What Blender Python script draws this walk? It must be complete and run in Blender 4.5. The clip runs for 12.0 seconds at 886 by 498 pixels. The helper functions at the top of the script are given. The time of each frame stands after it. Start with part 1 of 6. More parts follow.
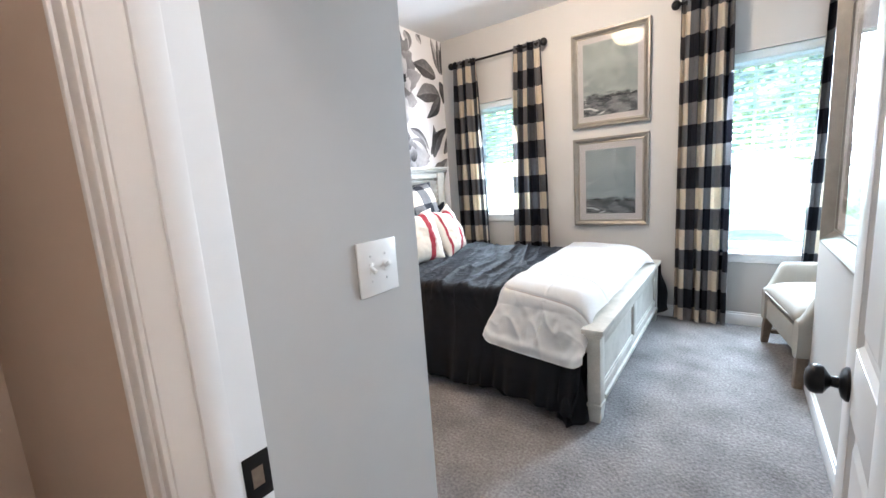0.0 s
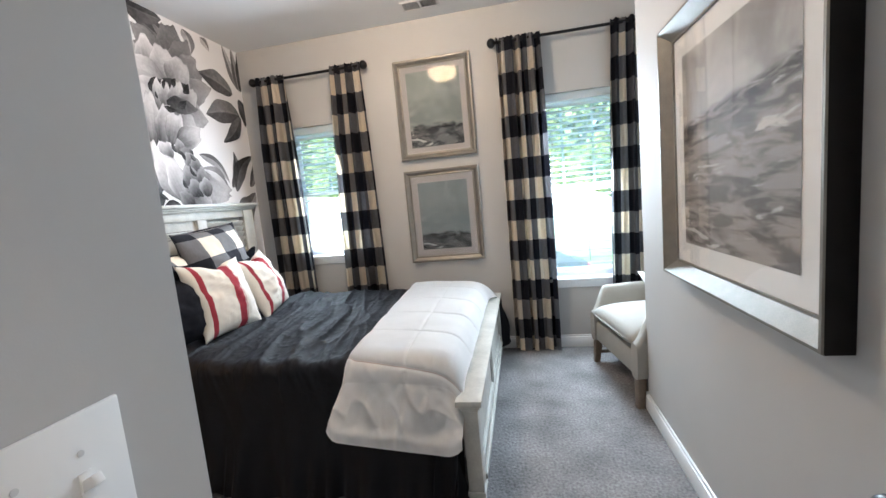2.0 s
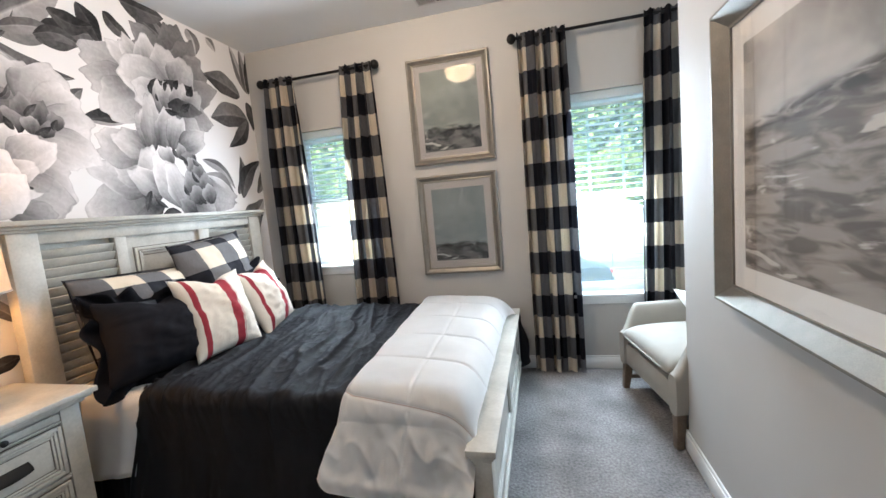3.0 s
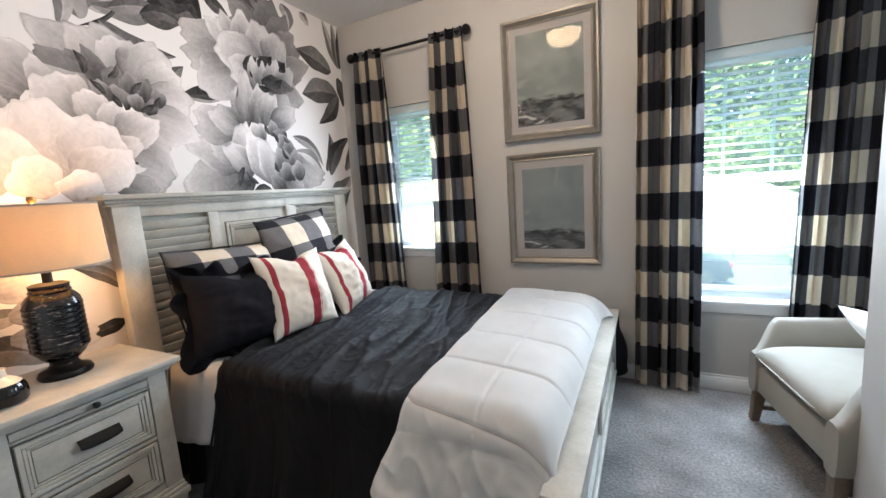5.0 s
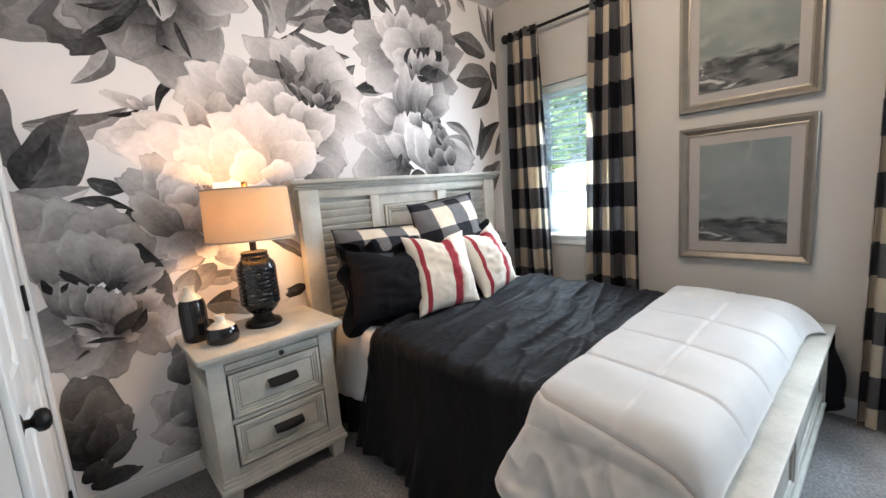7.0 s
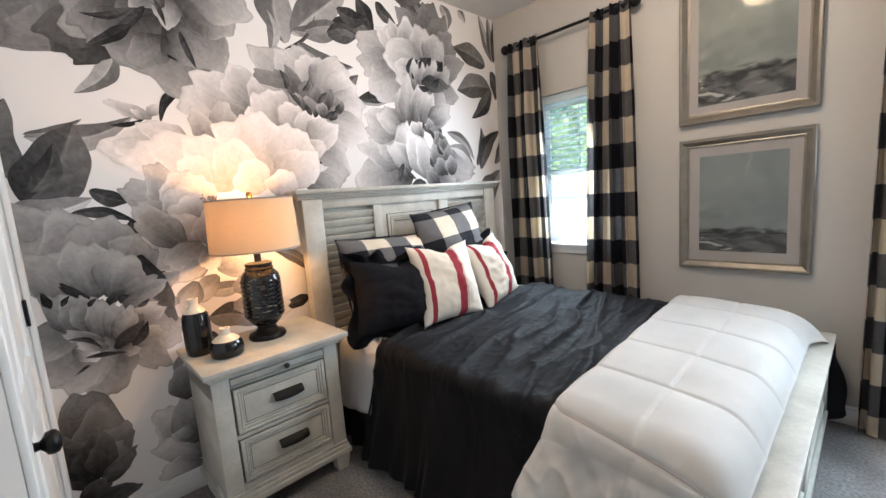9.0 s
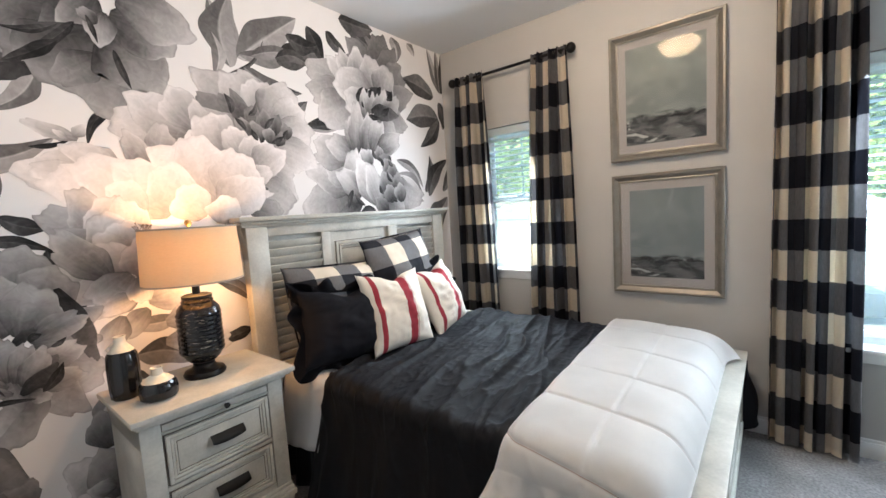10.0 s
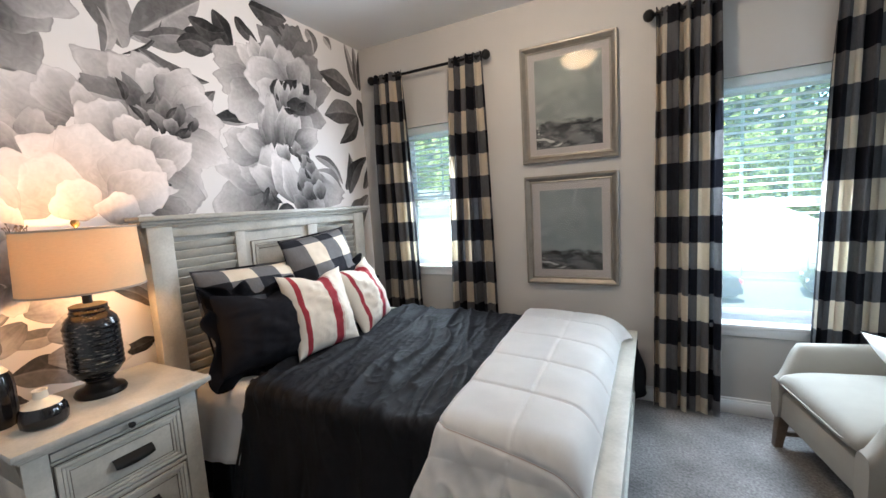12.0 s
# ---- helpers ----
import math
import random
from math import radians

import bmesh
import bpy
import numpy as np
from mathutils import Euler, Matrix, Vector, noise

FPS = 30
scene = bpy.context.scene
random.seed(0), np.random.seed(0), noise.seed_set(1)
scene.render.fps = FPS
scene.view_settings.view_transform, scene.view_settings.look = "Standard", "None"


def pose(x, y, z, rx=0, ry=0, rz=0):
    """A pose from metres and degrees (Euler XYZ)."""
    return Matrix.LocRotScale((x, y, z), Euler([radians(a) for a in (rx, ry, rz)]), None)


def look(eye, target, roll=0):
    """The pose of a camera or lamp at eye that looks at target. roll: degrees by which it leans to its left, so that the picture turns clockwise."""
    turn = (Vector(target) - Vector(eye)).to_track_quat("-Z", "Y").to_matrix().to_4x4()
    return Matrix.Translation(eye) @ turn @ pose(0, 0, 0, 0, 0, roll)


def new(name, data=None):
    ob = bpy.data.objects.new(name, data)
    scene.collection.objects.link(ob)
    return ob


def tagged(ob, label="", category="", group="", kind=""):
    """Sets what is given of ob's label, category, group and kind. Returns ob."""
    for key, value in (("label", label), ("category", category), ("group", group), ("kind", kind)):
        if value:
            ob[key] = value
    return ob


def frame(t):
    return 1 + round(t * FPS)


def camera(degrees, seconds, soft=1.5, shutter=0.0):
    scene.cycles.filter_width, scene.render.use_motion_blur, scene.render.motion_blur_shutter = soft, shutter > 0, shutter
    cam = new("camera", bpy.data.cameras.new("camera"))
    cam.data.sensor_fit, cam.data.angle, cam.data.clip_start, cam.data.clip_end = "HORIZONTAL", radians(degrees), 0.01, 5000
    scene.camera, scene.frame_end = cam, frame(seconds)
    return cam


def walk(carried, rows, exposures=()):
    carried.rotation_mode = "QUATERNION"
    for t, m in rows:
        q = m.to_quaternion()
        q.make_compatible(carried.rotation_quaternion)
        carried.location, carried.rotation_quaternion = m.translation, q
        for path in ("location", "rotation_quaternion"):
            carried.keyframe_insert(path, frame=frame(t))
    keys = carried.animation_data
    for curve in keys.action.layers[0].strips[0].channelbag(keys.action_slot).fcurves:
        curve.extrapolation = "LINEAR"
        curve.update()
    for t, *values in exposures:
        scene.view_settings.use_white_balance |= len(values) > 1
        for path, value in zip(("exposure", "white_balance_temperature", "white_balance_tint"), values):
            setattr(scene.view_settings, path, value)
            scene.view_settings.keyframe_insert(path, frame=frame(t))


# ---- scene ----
cam = camera(95.0, 12.0)
PATH = [
    (0, (2.643, -3.798, 1.261), (1.471, -2.209, 0.94), -4.1),
    (0.5, (2.533, -3.734, 1.257), (1.579, -2.002, 0.954), -4.7),
    (1, (2.451, -3.601, 1.253), (1.75, -1.75, 0.971), -5.1),
    (1.5, (2.408, -3.483, 1.264), (1.908, -1.564, 1.006), -5.3),
    (2, (2.34, -3.361, 1.292), (1.955, -1.413, 1.056), -5.4),
    (2.5, (2.314, -3.255, 1.307), (1.936, -1.302, 1.1), -5.3),
    (2.7, (2.331, -3.203, 1.321), (1.921, -1.257, 1.111), -5.3),
    (4.3, (2.295, -2.918, 1.338), (1.598, -1.059, 1.095), -4.0),
    (4.5, (2.28, -2.91, 1.334), (1.541, -1.068, 1.081), -3.9),
    (5, (2.293, -2.869, 1.339), (1.4, -1.101, 1.059), -3.9),
    (5.5, (2.312, -2.842, 1.333), (1.264, -1.164, 1.038), -4.1),
    (6, (2.305, -2.828, 1.327), (1.09, -1.268, 1.025), -4.3),
    (6.5, (2.305, -2.812, 1.32), (0.938, -1.384, 1.02), -4.4),
    (7, (2.298, -2.792, 1.316), (0.82, -1.477, 1.026), -4.4),
    (7.2, (2.298, -2.789, 1.319), (0.785, -1.513, 1.031), -4.4),
    (8.8, (2.249, -2.836, 1.332), (0.764, -1.524, 1.06), -4.4),
    (9, (2.241, -2.841, 1.343), (0.791, -1.489, 1.08), -4.3),
    (9.5, (2.236, -2.846, 1.37), (0.88, -1.393, 1.14), -3.9),
    (10, (2.233, -2.873, 1.391), (0.978, -1.326, 1.21), -3.5),
    (10.5, (2.234, -2.899, 1.416), (1.073, -1.277, 1.275), -3.2),
    (11, (2.228, -2.927, 1.43), (1.152, -1.246, 1.301), -3.1),
    (11.5, (2.228, -2.931, 1.422), (1.23, -1.205, 1.26), -3.2),
    (12, (2.221, -2.935, 1.403), (1.308, -1.17, 1.182), -3.4),
]
EXPOSURE = [(0, 4.28, 5720, 10), (0.5, 3.85, 5800, 10), (1, 3.75, 5870, 10), (2, 3.70, 5880, 10), (2.5, 3.68, 5920, 10), (4.5, 3.43, 5950, 10), (7, 3.52, 6000, 10), (9.5, 3.54, 6050, 10), (12, 3.34, 5920, 10)]
walk(cam, [(t, look(eye, target, roll)) for t, eye, target, roll in PATH], EXPOSURE)

# ---- light ----
world = bpy.data.worlds.new("sky")
scene.world = world
world.use_nodes = True
wn = world.node_tree
sky = wn.nodes.new("ShaderNodeTexSky")
sky.sky_type, sky.sun_disc = "NISHITA", False
sky.sun_elevation, sky.sun_rotation = radians(52), radians(200)
wn.links.new(sky.outputs[0], wn.nodes["Background"].inputs[0])
wn.nodes["Background"].inputs[1].default_value = 0.15


def lamp(name, kind, power, color, m, **more):
    d = bpy.data.lights.new(name, kind)
    d.energy, d.color = power, color
    for k, v in more.items():
        if k == "size":
            d.size = v
        if k == "size_y":
            d.shape, d.size_y = "RECTANGLE", v
        if k == "radius":
            d.shadow_soft_size = v
        if k == "angle":
            d.angle = v
    ob = new(name, d)
    ob.matrix_world = m
    return ob


lamp("sun", "SUN", 3.6, (1.0, 0.95, 0.88), look((0, 0, 20), (4.0, 12.0, 0)), angle=radians(0.6))
# sky light in the two window openings
lamp("window_light", "AREA", 2.4, (0.86, 0.94, 1.0), look((0.68, 0.012, 1.47), (0.75, -2.0, 0.75)), size=0.30, size_y=1.1)
lamp("window_light", "AREA", 6.4, (0.80, 0.92, 1.0), look((2.81, 0.012, 1.50), (2.35, -2.0, 0.55)), size=0.42, size_y=1.02)
# lamps of the house
lamp("bedside_bulb", "POINT", 0.95, (1.0, 0.49, 0.16), pose(0.235, -2.17, 1.275), radius=0.035)
lamp("hall_bulb", "POINT", 2.0, (1.0, 0.88, 0.76), pose(3.30, -4.03, 2.60), radius=0.06)
lamp("ceiling_bulb", "POINT", 2.6, (1.0, 0.84, 0.68), pose(1.615, -1.255, 2.665), radius=0.05)


# ---- materials ----
def mat(name, color=(0.8, 0.8, 0.8), rough=0.6, metal=0.0, var=0.06, scale=6.0, grain=0.0, gscale=200.0, bump=0.0, bscale=300.0,
        spec=0.5, tint=None, coords="Object"):
    """A surface with a slow change of tone, a fine grain and a fine relief."""
    m = bpy.data.materials.new(name)
    m.use_nodes = True
    n, l = m.node_tree.nodes, m.node_tree.links
    b = n["Principled BSDF"]
    b.inputs["Roughness"].default_value, b.inputs["Metallic"].default_value = rough, metal
    b.inputs["Specular IOR Level"].default_value = spec
    tc = n.new("ShaderNodeTexCoord")
    big = n.new("ShaderNodeTexNoise")
    big.inputs["Scale"].default_value, big.inputs["Detail"].default_value = scale, 5
    l.new(tc.outputs[coords], big.inputs["Vector"])
    mix = n.new("ShaderNodeMix")
    mix.data_type = "RGBA"
    other = tint or tuple(c * (1 - 3 * var) for c in color)
    mix.inputs[6].default_value = (*color, 1)
    mix.inputs[7].default_value = (*other, 1)
    ramp = n.new("ShaderNodeMapRange")
    ramp.inputs[1].default_value, ramp.inputs[2].default_value = 0.35, 0.70
    l.new(big.outputs["Fac"], ramp.inputs[0])
    l.new(ramp.outputs[0], mix.inputs[0])
    out = mix.outputs[2]
    if grain:
        fine = n.new("ShaderNodeTexNoise")
        fine.inputs["Scale"].default_value, fine.inputs["Detail"].default_value = gscale, 3
        l.new(tc.outputs[coords], fine.inputs["Vector"])
        mr = n.new("ShaderNodeMapRange")
        mr.inputs[1].default_value, mr.inputs[2].default_value = 0.3, 0.7
        mr.inputs[3].default_value, mr.inputs[4].default_value = 1 - grain, 1 + grain
        l.new(fine.outputs["Fac"], mr.inputs[0])
        mul = n.new("ShaderNodeVectorMath")
        mul.operation = "SCALE"
        l.new(out, mul.inputs[0])
        l.new(mr.outputs[0], mul.inputs["Scale"])
        out = mul.outputs[0]
    l.new(out, b.inputs["Base Color"])
    if bump:
        bn = n.new("ShaderNodeTexNoise")
        bn.inputs["Scale"].default_value, bn.inputs["Detail"].default_value = bscale, 4
        l.new(tc.outputs[coords], bn.inputs["Vector"])
        bu = n.new("ShaderNodeBump")
        bu.inputs["Strength"].default_value, bu.inputs["Distance"].default_value = bump, 0.004
        l.new(bn.outputs["Fac"], bu.inputs["Height"])
        l.new(bu.outputs[0], b.inputs["Normal"])
    return m


def glow(name, color, strength):
    m = bpy.data.materials.new(name)
    m.use_nodes = True
    b = m.node_tree.nodes["Principled BSDF"]
    b.inputs["Base Color"].default_value = (*color, 1)
    b.inputs["Emission Color"].default_value = (*color, 1)
    b.inputs["Emission Strength"].default_value = strength
    return m


def glass_mat(name, rough=0.0, veil=0.0):
    m = bpy.data.materials.new(name)
    m.use_nodes = True
    n, l = m.node_tree.nodes, m.node_tree.links
    n.remove(n["Principled BSDF"])
    clear, gloss, mix, lw = (n.new("ShaderNodeBsdfTransparent"), n.new("ShaderNodeBsdfGlossy"), n.new("ShaderNodeMixShader"),
                             n.new("ShaderNodeLayerWeight"))
    gloss.inputs["Roughness"].default_value = rough
    p, q = n.new("ShaderNodeMath"), n.new("ShaderNodeMath")
    p.operation, q.operation = "POWER", "MULTIPLY_ADD"
    p.inputs[1].default_value, q.inputs[1].default_value, q.inputs[2].default_value = 5.0, 0.92, 0.014
    lw.inputs["Blend"].default_value = 0.5
    l.new(lw.outputs["Facing"], p.inputs[0])
    l.new(p.outputs[0], q.inputs[0])
    l.new(q.outputs[0], mix.inputs[0])
    l.new(clear.outputs[0], mix.inputs[1])
    l.new(gloss.outputs[0], mix.inputs[2])
    l.new(mix.outputs[0], n["Material Output"].inputs[0])
    if veil:
        clear.inputs[0].default_value = (0.80, 0.86, 0.78, 1)
        # pale daylight haze put into the pane as a translucent share
        veil_haze, both = n.new("ShaderNodeBsdfTranslucent"), n.new("ShaderNodeMixShader")
        veil_haze.inputs[0].default_value = (0.85, 0.92, 0.92, 1)
        both.inputs[0].default_value = veil
        l.new(mix.outputs[0], both.inputs[1])
        l.new(veil_haze.outputs[0], both.inputs[2])
        l.new(both.outputs[0], n["Material Output"].inputs[0])
    return m


M_WALL = mat("wall_paint", (0.46, 0.45, 0.435), 0.75, var=0.015, scale=2.0, bump=0.03, bscale=350)
M_HALL = mat("hall_paint", (0.60, 0.49, 0.40), 0.75, var=0.015, scale=2.0, bump=0.03, bscale=350)
M_CEIL = mat("ceiling_paint", (0.70, 0.70, 0.70), 0.9, var=0.01, scale=3.0, bump=0.1, bscale=220)
M_TRIM = mat("white_trim", (0.74, 0.74, 0.735), 0.35, var=0.01, scale=5.0, bump=0.02, bscale=60)
M_CARPET = mat("carpet", (0.25, 0.24, 0.238), 0.95, var=0.13, scale=4.0, grain=0.30, gscale=80, bump=0.75, bscale=60, spec=0.05)
for node in M_CARPET.node_tree.nodes:
    if node.bl_idname == "ShaderNodeBump":
        node.inputs["Distance"].default_value = 0.014
M_PAPER = mat("wallpaper", (0.76, 0.745, 0.75), 0.7, var=0.01)
M_BED = mat("antique_white_wood", (0.52, 0.51, 0.465), 0.45, var=0.08, scale=9.0, grain=0.06, gscale=90, bump=0.05, bscale=120)
M_DARK = mat("charcoal_linen", (0.011, 0.0112, 0.015), 0.64, var=0.08, scale=12.0, grain=0.2, gscale=700, bump=0.2, bscale=500, spec=0.34)
M_SLIP = mat("charcoal_pillow_linen", (0.013, 0.013, 0.017), 0.9, var=0.10, scale=9.0, grain=0.2, gscale=700, bump=0.3, bscale=450, spec=0.12)
M_WHITE = mat("white_cotton", (0.93, 0.925, 0.915), 0.85, var=0.02, scale=8.0, bump=0.15, bscale=600, spec=0.2)
M_BLACK = mat("black_metal", (0.012, 0.011, 0.011), 0.35, metal=0.6, var=0.1)
M_SILVER = mat("champagne_frame", (0.23, 0.21, 0.18), 0.40, metal=0.6, var=0.05, scale=20, grain=0.08, gscale=300)
M_GLASS = glass_mat("clear_glass")
# window glass with bright outdoor haze mixed into its shader
M_PANE = glass_mat("hazed_window_glass", veil=0.10)
d = M_WHITE.node_tree.nodes["Principled BSDF"]
d.inputs["Sheen Weight"].default_value, d.inputs["Sheen Roughness"].default_value = 0.35, 0.6
# blue sheen tint puts the window's cool light into the dark cloth
d = M_DARK.node_tree.nodes["Principled BSDF"]
d.inputs["Sheen Weight"].default_value, d.inputs["Sheen Roughness"].default_value = 0.05, 0.4
d.inputs["Sheen Tint"].default_value = (0.62, 0.72, 1.0, 1)


# ---- building blocks ----
def box(bm, x0, x1, y0, y1, z0, z1, bevel=0.0):
    """A block with softened edges, added to bm."""
    t = bmesh.new()
    bmesh.ops.create_cube(t, size=1)
    for v in t.verts:
        v.co = ((x0 + x1) / 2 + v.co.x * (x1 - x0), (y0 + y1) / 2 + v.co.y * (y1 - y0), (z0 + z1) / 2 + v.co.z * (z1 - z0))
    if bevel:
        bmesh.ops.bevel(t, geom=t.edges[:], offset=bevel, segments=2, affect="EDGES", profile=0.5)
    join(bm, t)
    return bm


def join(bm, t, m=None):
    d = bpy.data.meshes.new("t")
    if m is not None:
        t.transform(m)
    t.to_mesh(d)
    t.free()
    bm.from_mesh(d)
    bpy.data.meshes.remove(d)


def boxes(*rows, bevel=0.0):
    bm = bmesh.new()
    for r in rows:
        box(bm, *r, bevel=bevel)
    return bm


def lathe(profile, n=32, centre=(0, 0, 0), bm=None):
    """Turned shape: (radius, height) rows about the z axis."""
    bm = bm or bmesh.new()
    rings = []
    for r, z in profile:
        rings.append([bm.verts.new((centre[0] + r * math.cos(2 * math.pi * i / n), centre[1] + r * math.sin(2 * math.pi * i / n), centre[2] + z))
                      for i in range(n)])
    for a, b in zip(rings, rings[1:]):
        for i in range(n):
            bm.faces.new((a[i], a[(i + 1) % n], b[(i + 1) % n], b[i]))
    if profile[0][0] > 1e-4:
        bm.faces.new(rings[0][::-1])
    if profile[-1][0] > 1e-4:
        bm.faces.new(rings[-1])
    return bm


def sheet(fn, nu, nv, thick=0.0, uv=None):
    """A surface from fn(u, v), u and v from 0 to 1; uv gives the cloth's own metres."""
    bm = bmesh.new()
    g = [[bm.verts.new(fn(i / nu, j / nv)) for j in range(nv + 1)] for i in range(nu + 1)]
    lay = bm.loops.layers.uv.new("cloth")
    for i in range(nu):
        for j in range(nv):
            f = bm.faces.new((g[i][j], g[i + 1][j], g[i + 1][j + 1], g[i][j + 1]))
            if uv:
                for loop, (a, b) in zip(f.loops, ((i, j), (i + 1, j), (i + 1, j + 1), (i, j + 1))):
                    loop[lay].uv = uv(a / nu, b / nv)
    if thick:
        bmesh.ops.solidify(bm, geom=bm.faces[:], thickness=thick)
    return bm


ORIGIN = {}


def thing(name, label, category, at=(0, 0, 0), group="", kind="", turn=None):
    """An Empty at the thing's base. Its parts are given in the room's metres, or, with turn, in its own."""
    ob = new(name)
    ob.empty_display_size = 0.1
    ob.matrix_world = turn if turn is not None else Matrix.Translation(at)
    ORIGIN[ob.name] = Vector((0, 0, 0)) if turn is not None else Vector(at)
    return tagged(ob, label, category, group, kind)


def finish(bm, name, material, smooth):
    bmesh.ops.recalc_face_normals(bm, faces=bm.faces[:])
    d = bpy.data.meshes.new(name)
    bm.to_mesh(d)
    bm.free()
    if smooth:
        d.shade_smooth()
        d.set_sharp_from_angle(angle=radians(smooth if smooth > 1 else 40))
    d.materials.append(material)
    return d


def part(name, bm, material, parent, label="", smooth=40):
    o = ORIGIN[parent.name]
    bmesh.ops.translate(bm, verts=bm.verts[:], vec=-o)
    ob = new(name, finish(bm, name, material, smooth))
    ob.parent = parent
    ORIGIN[ob.name] = o
    return tagged(ob, label)


def solid(name, bm, material, label="", category="", kind="", group="", smooth=40):
    ob = new(name, finish(bm, name, material, smooth))
    ORIGIN[ob.name] = Vector((0, 0, 0))
    return tagged(ob, label, category, group, kind)


# ---- structure ----
H = 2.74
W1, W2 = (0.36, 0.98, 0.90, 2.035), (2.44, 3.22, 0.575, 2.03)
YS, XE, XW, YD0, YD1, XEND = -2.965, 2.985, 1.943, -3.507, -3.627, 3.85
CD0, CD1 = 0.27, 1.01        # closet door
ED0, ED1 = 2.055, 2.800       # entry door
DH = 2.03


def wall(name, bm, material=M_WALL, label="greige painted plaster wall"):
    return solid(name, bm, material, label, "wall", "structure", smooth=0)


solid("floor", boxes((-0.2, XEND + 0.2, -6.2, 0.2, -0.15, 0.0)), M_CARPET, "grey plush wall-to-wall carpet", "carpet", "structure", smooth=0)
solid("ceiling", boxes((-0.2, XEND + 0.2, -6.2, 0.2, H, H + 0.12)), M_CEIL, "flat white painted ceiling", "ceiling", "structure", smooth=0)
wall("wall_west", boxes((-0.15, 0.0, -3.2, 0.15, 0, H)), M_PAPER, "white wall behind the printed wallpaper")
wall("wall_north", boxes((0, W1[0], 0, 0.16, 0, H), (W1[1], W2[0], 0, 0.16, 0, H), (W2[1], XEND, 0, 0.16, 0, H),
                         (W1[0], W1[1], 0, 0.16, 0, W1[2]), (W1[0], W1[1], 0, 0.16, W1[3], H),
                         (W2[0], W2[1], 0, 0.16, 0, W2[2]), (W2[0], W2[1], 0, 0.16, W2[3], H)))
wall("wall_alcove_east", boxes((XEND, XEND + 0.12, -1.2, 0.16, 0, H)))
wall("wall_east", boxes((XE, XEND + 0.12, -1.12, -1.003, 0, H), (XE, XE + 0.12, YD0, -1.12, 0, H)))
wall("wall_south", boxes((0, CD0 - 0.02, YS - 0.11, YS, 0, H), (CD1 + 0.02, XW, YS - 0.11, YS, 0, H), (CD0 - 0.02, CD1 + 0.02, YS - 0.11, YS, DH + 0.02, H)))
wall("wall_entry_west", boxes((XW - 0.11, XW, YD0, YS - 0.11, 0, H)))
wall("wall_entry", boxes((0.4, ED0 - 0.02, YD1, YD0, 0, H), (ED1 + 0.02, XEND, YD1, YD0, 0, H), (ED0 - 0.02, ED1 + 0.02, YD1, YD0, DH + 0.02, H)), M_HALL)
wall("wall_hall_south", boxes((0.4, XEND, -5.1, -5.0, 0, H)), M_HALL)
wall("wall_hall_west", boxes((0.3, 0.4, -5.1, YD0, 0, H)), M_HALL)
wall("wall_hall_east", boxes((XEND, XEND + 0.1, -5.1, YD0, 0, H)), M_HALL)


# ---- more materials ----
def nodes_of(name, rough=0.6, metal=0.0, spec=0.5):
    m = bpy.data.materials.new(name)
    m.use_nodes = True
    n, l = m.node_tree.nodes, m.node_tree.links
    b = n["Principled BSDF"]
    b.inputs["Roughness"].default_value, b.inputs["Metallic"].default_value, b.inputs["Specular IOR Level"].default_value = rough, metal, spec
    return m, n, l, b


def math_node(n, l, op, a, b=None, clamp=False):
    m = n.new("ShaderNodeMath")
    m.operation, m.use_clamp = op, clamp
    for i, v in enumerate((a, b)):
        if v is None:
            continue
        if isinstance(v, (int, float)):
            m.inputs[i].default_value = v
        else:
            l.new(v, m.inputs[i])
    return m.outputs[0]


def mix_color(n, l, fac, a, b):
    m = n.new("ShaderNodeMix")
    m.data_type = "RGBA"
    for i, v in ((0, fac), (6, a), (7, b)):
        if isinstance(v, tuple):
            m.inputs[i].default_value = (*v, 1)
        elif isinstance(v, (int, float)):
            m.inputs[i].default_value = v
        else:
            l.new(v, m.inputs[i])
    return m.outputs[2]


def weave(n, l, b, vector, scale=900.0, strength=0.25):
    w = n.new("ShaderNodeTexNoise")
    w.inputs["Scale"].default_value, w.inputs["Detail"].default_value = scale, 2
    l.new(vector, w.inputs["Vector"])
    bu = n.new("ShaderNodeBump")
    bu.inputs["Strength"].default_value, bu.inputs["Distance"].default_value = strength, 0.001
    l.new(w.outputs["Fac"], bu.inputs["Height"])
    l.new(bu.outputs[0], b.inputs["Normal"])
    return w.outputs["Fac"]


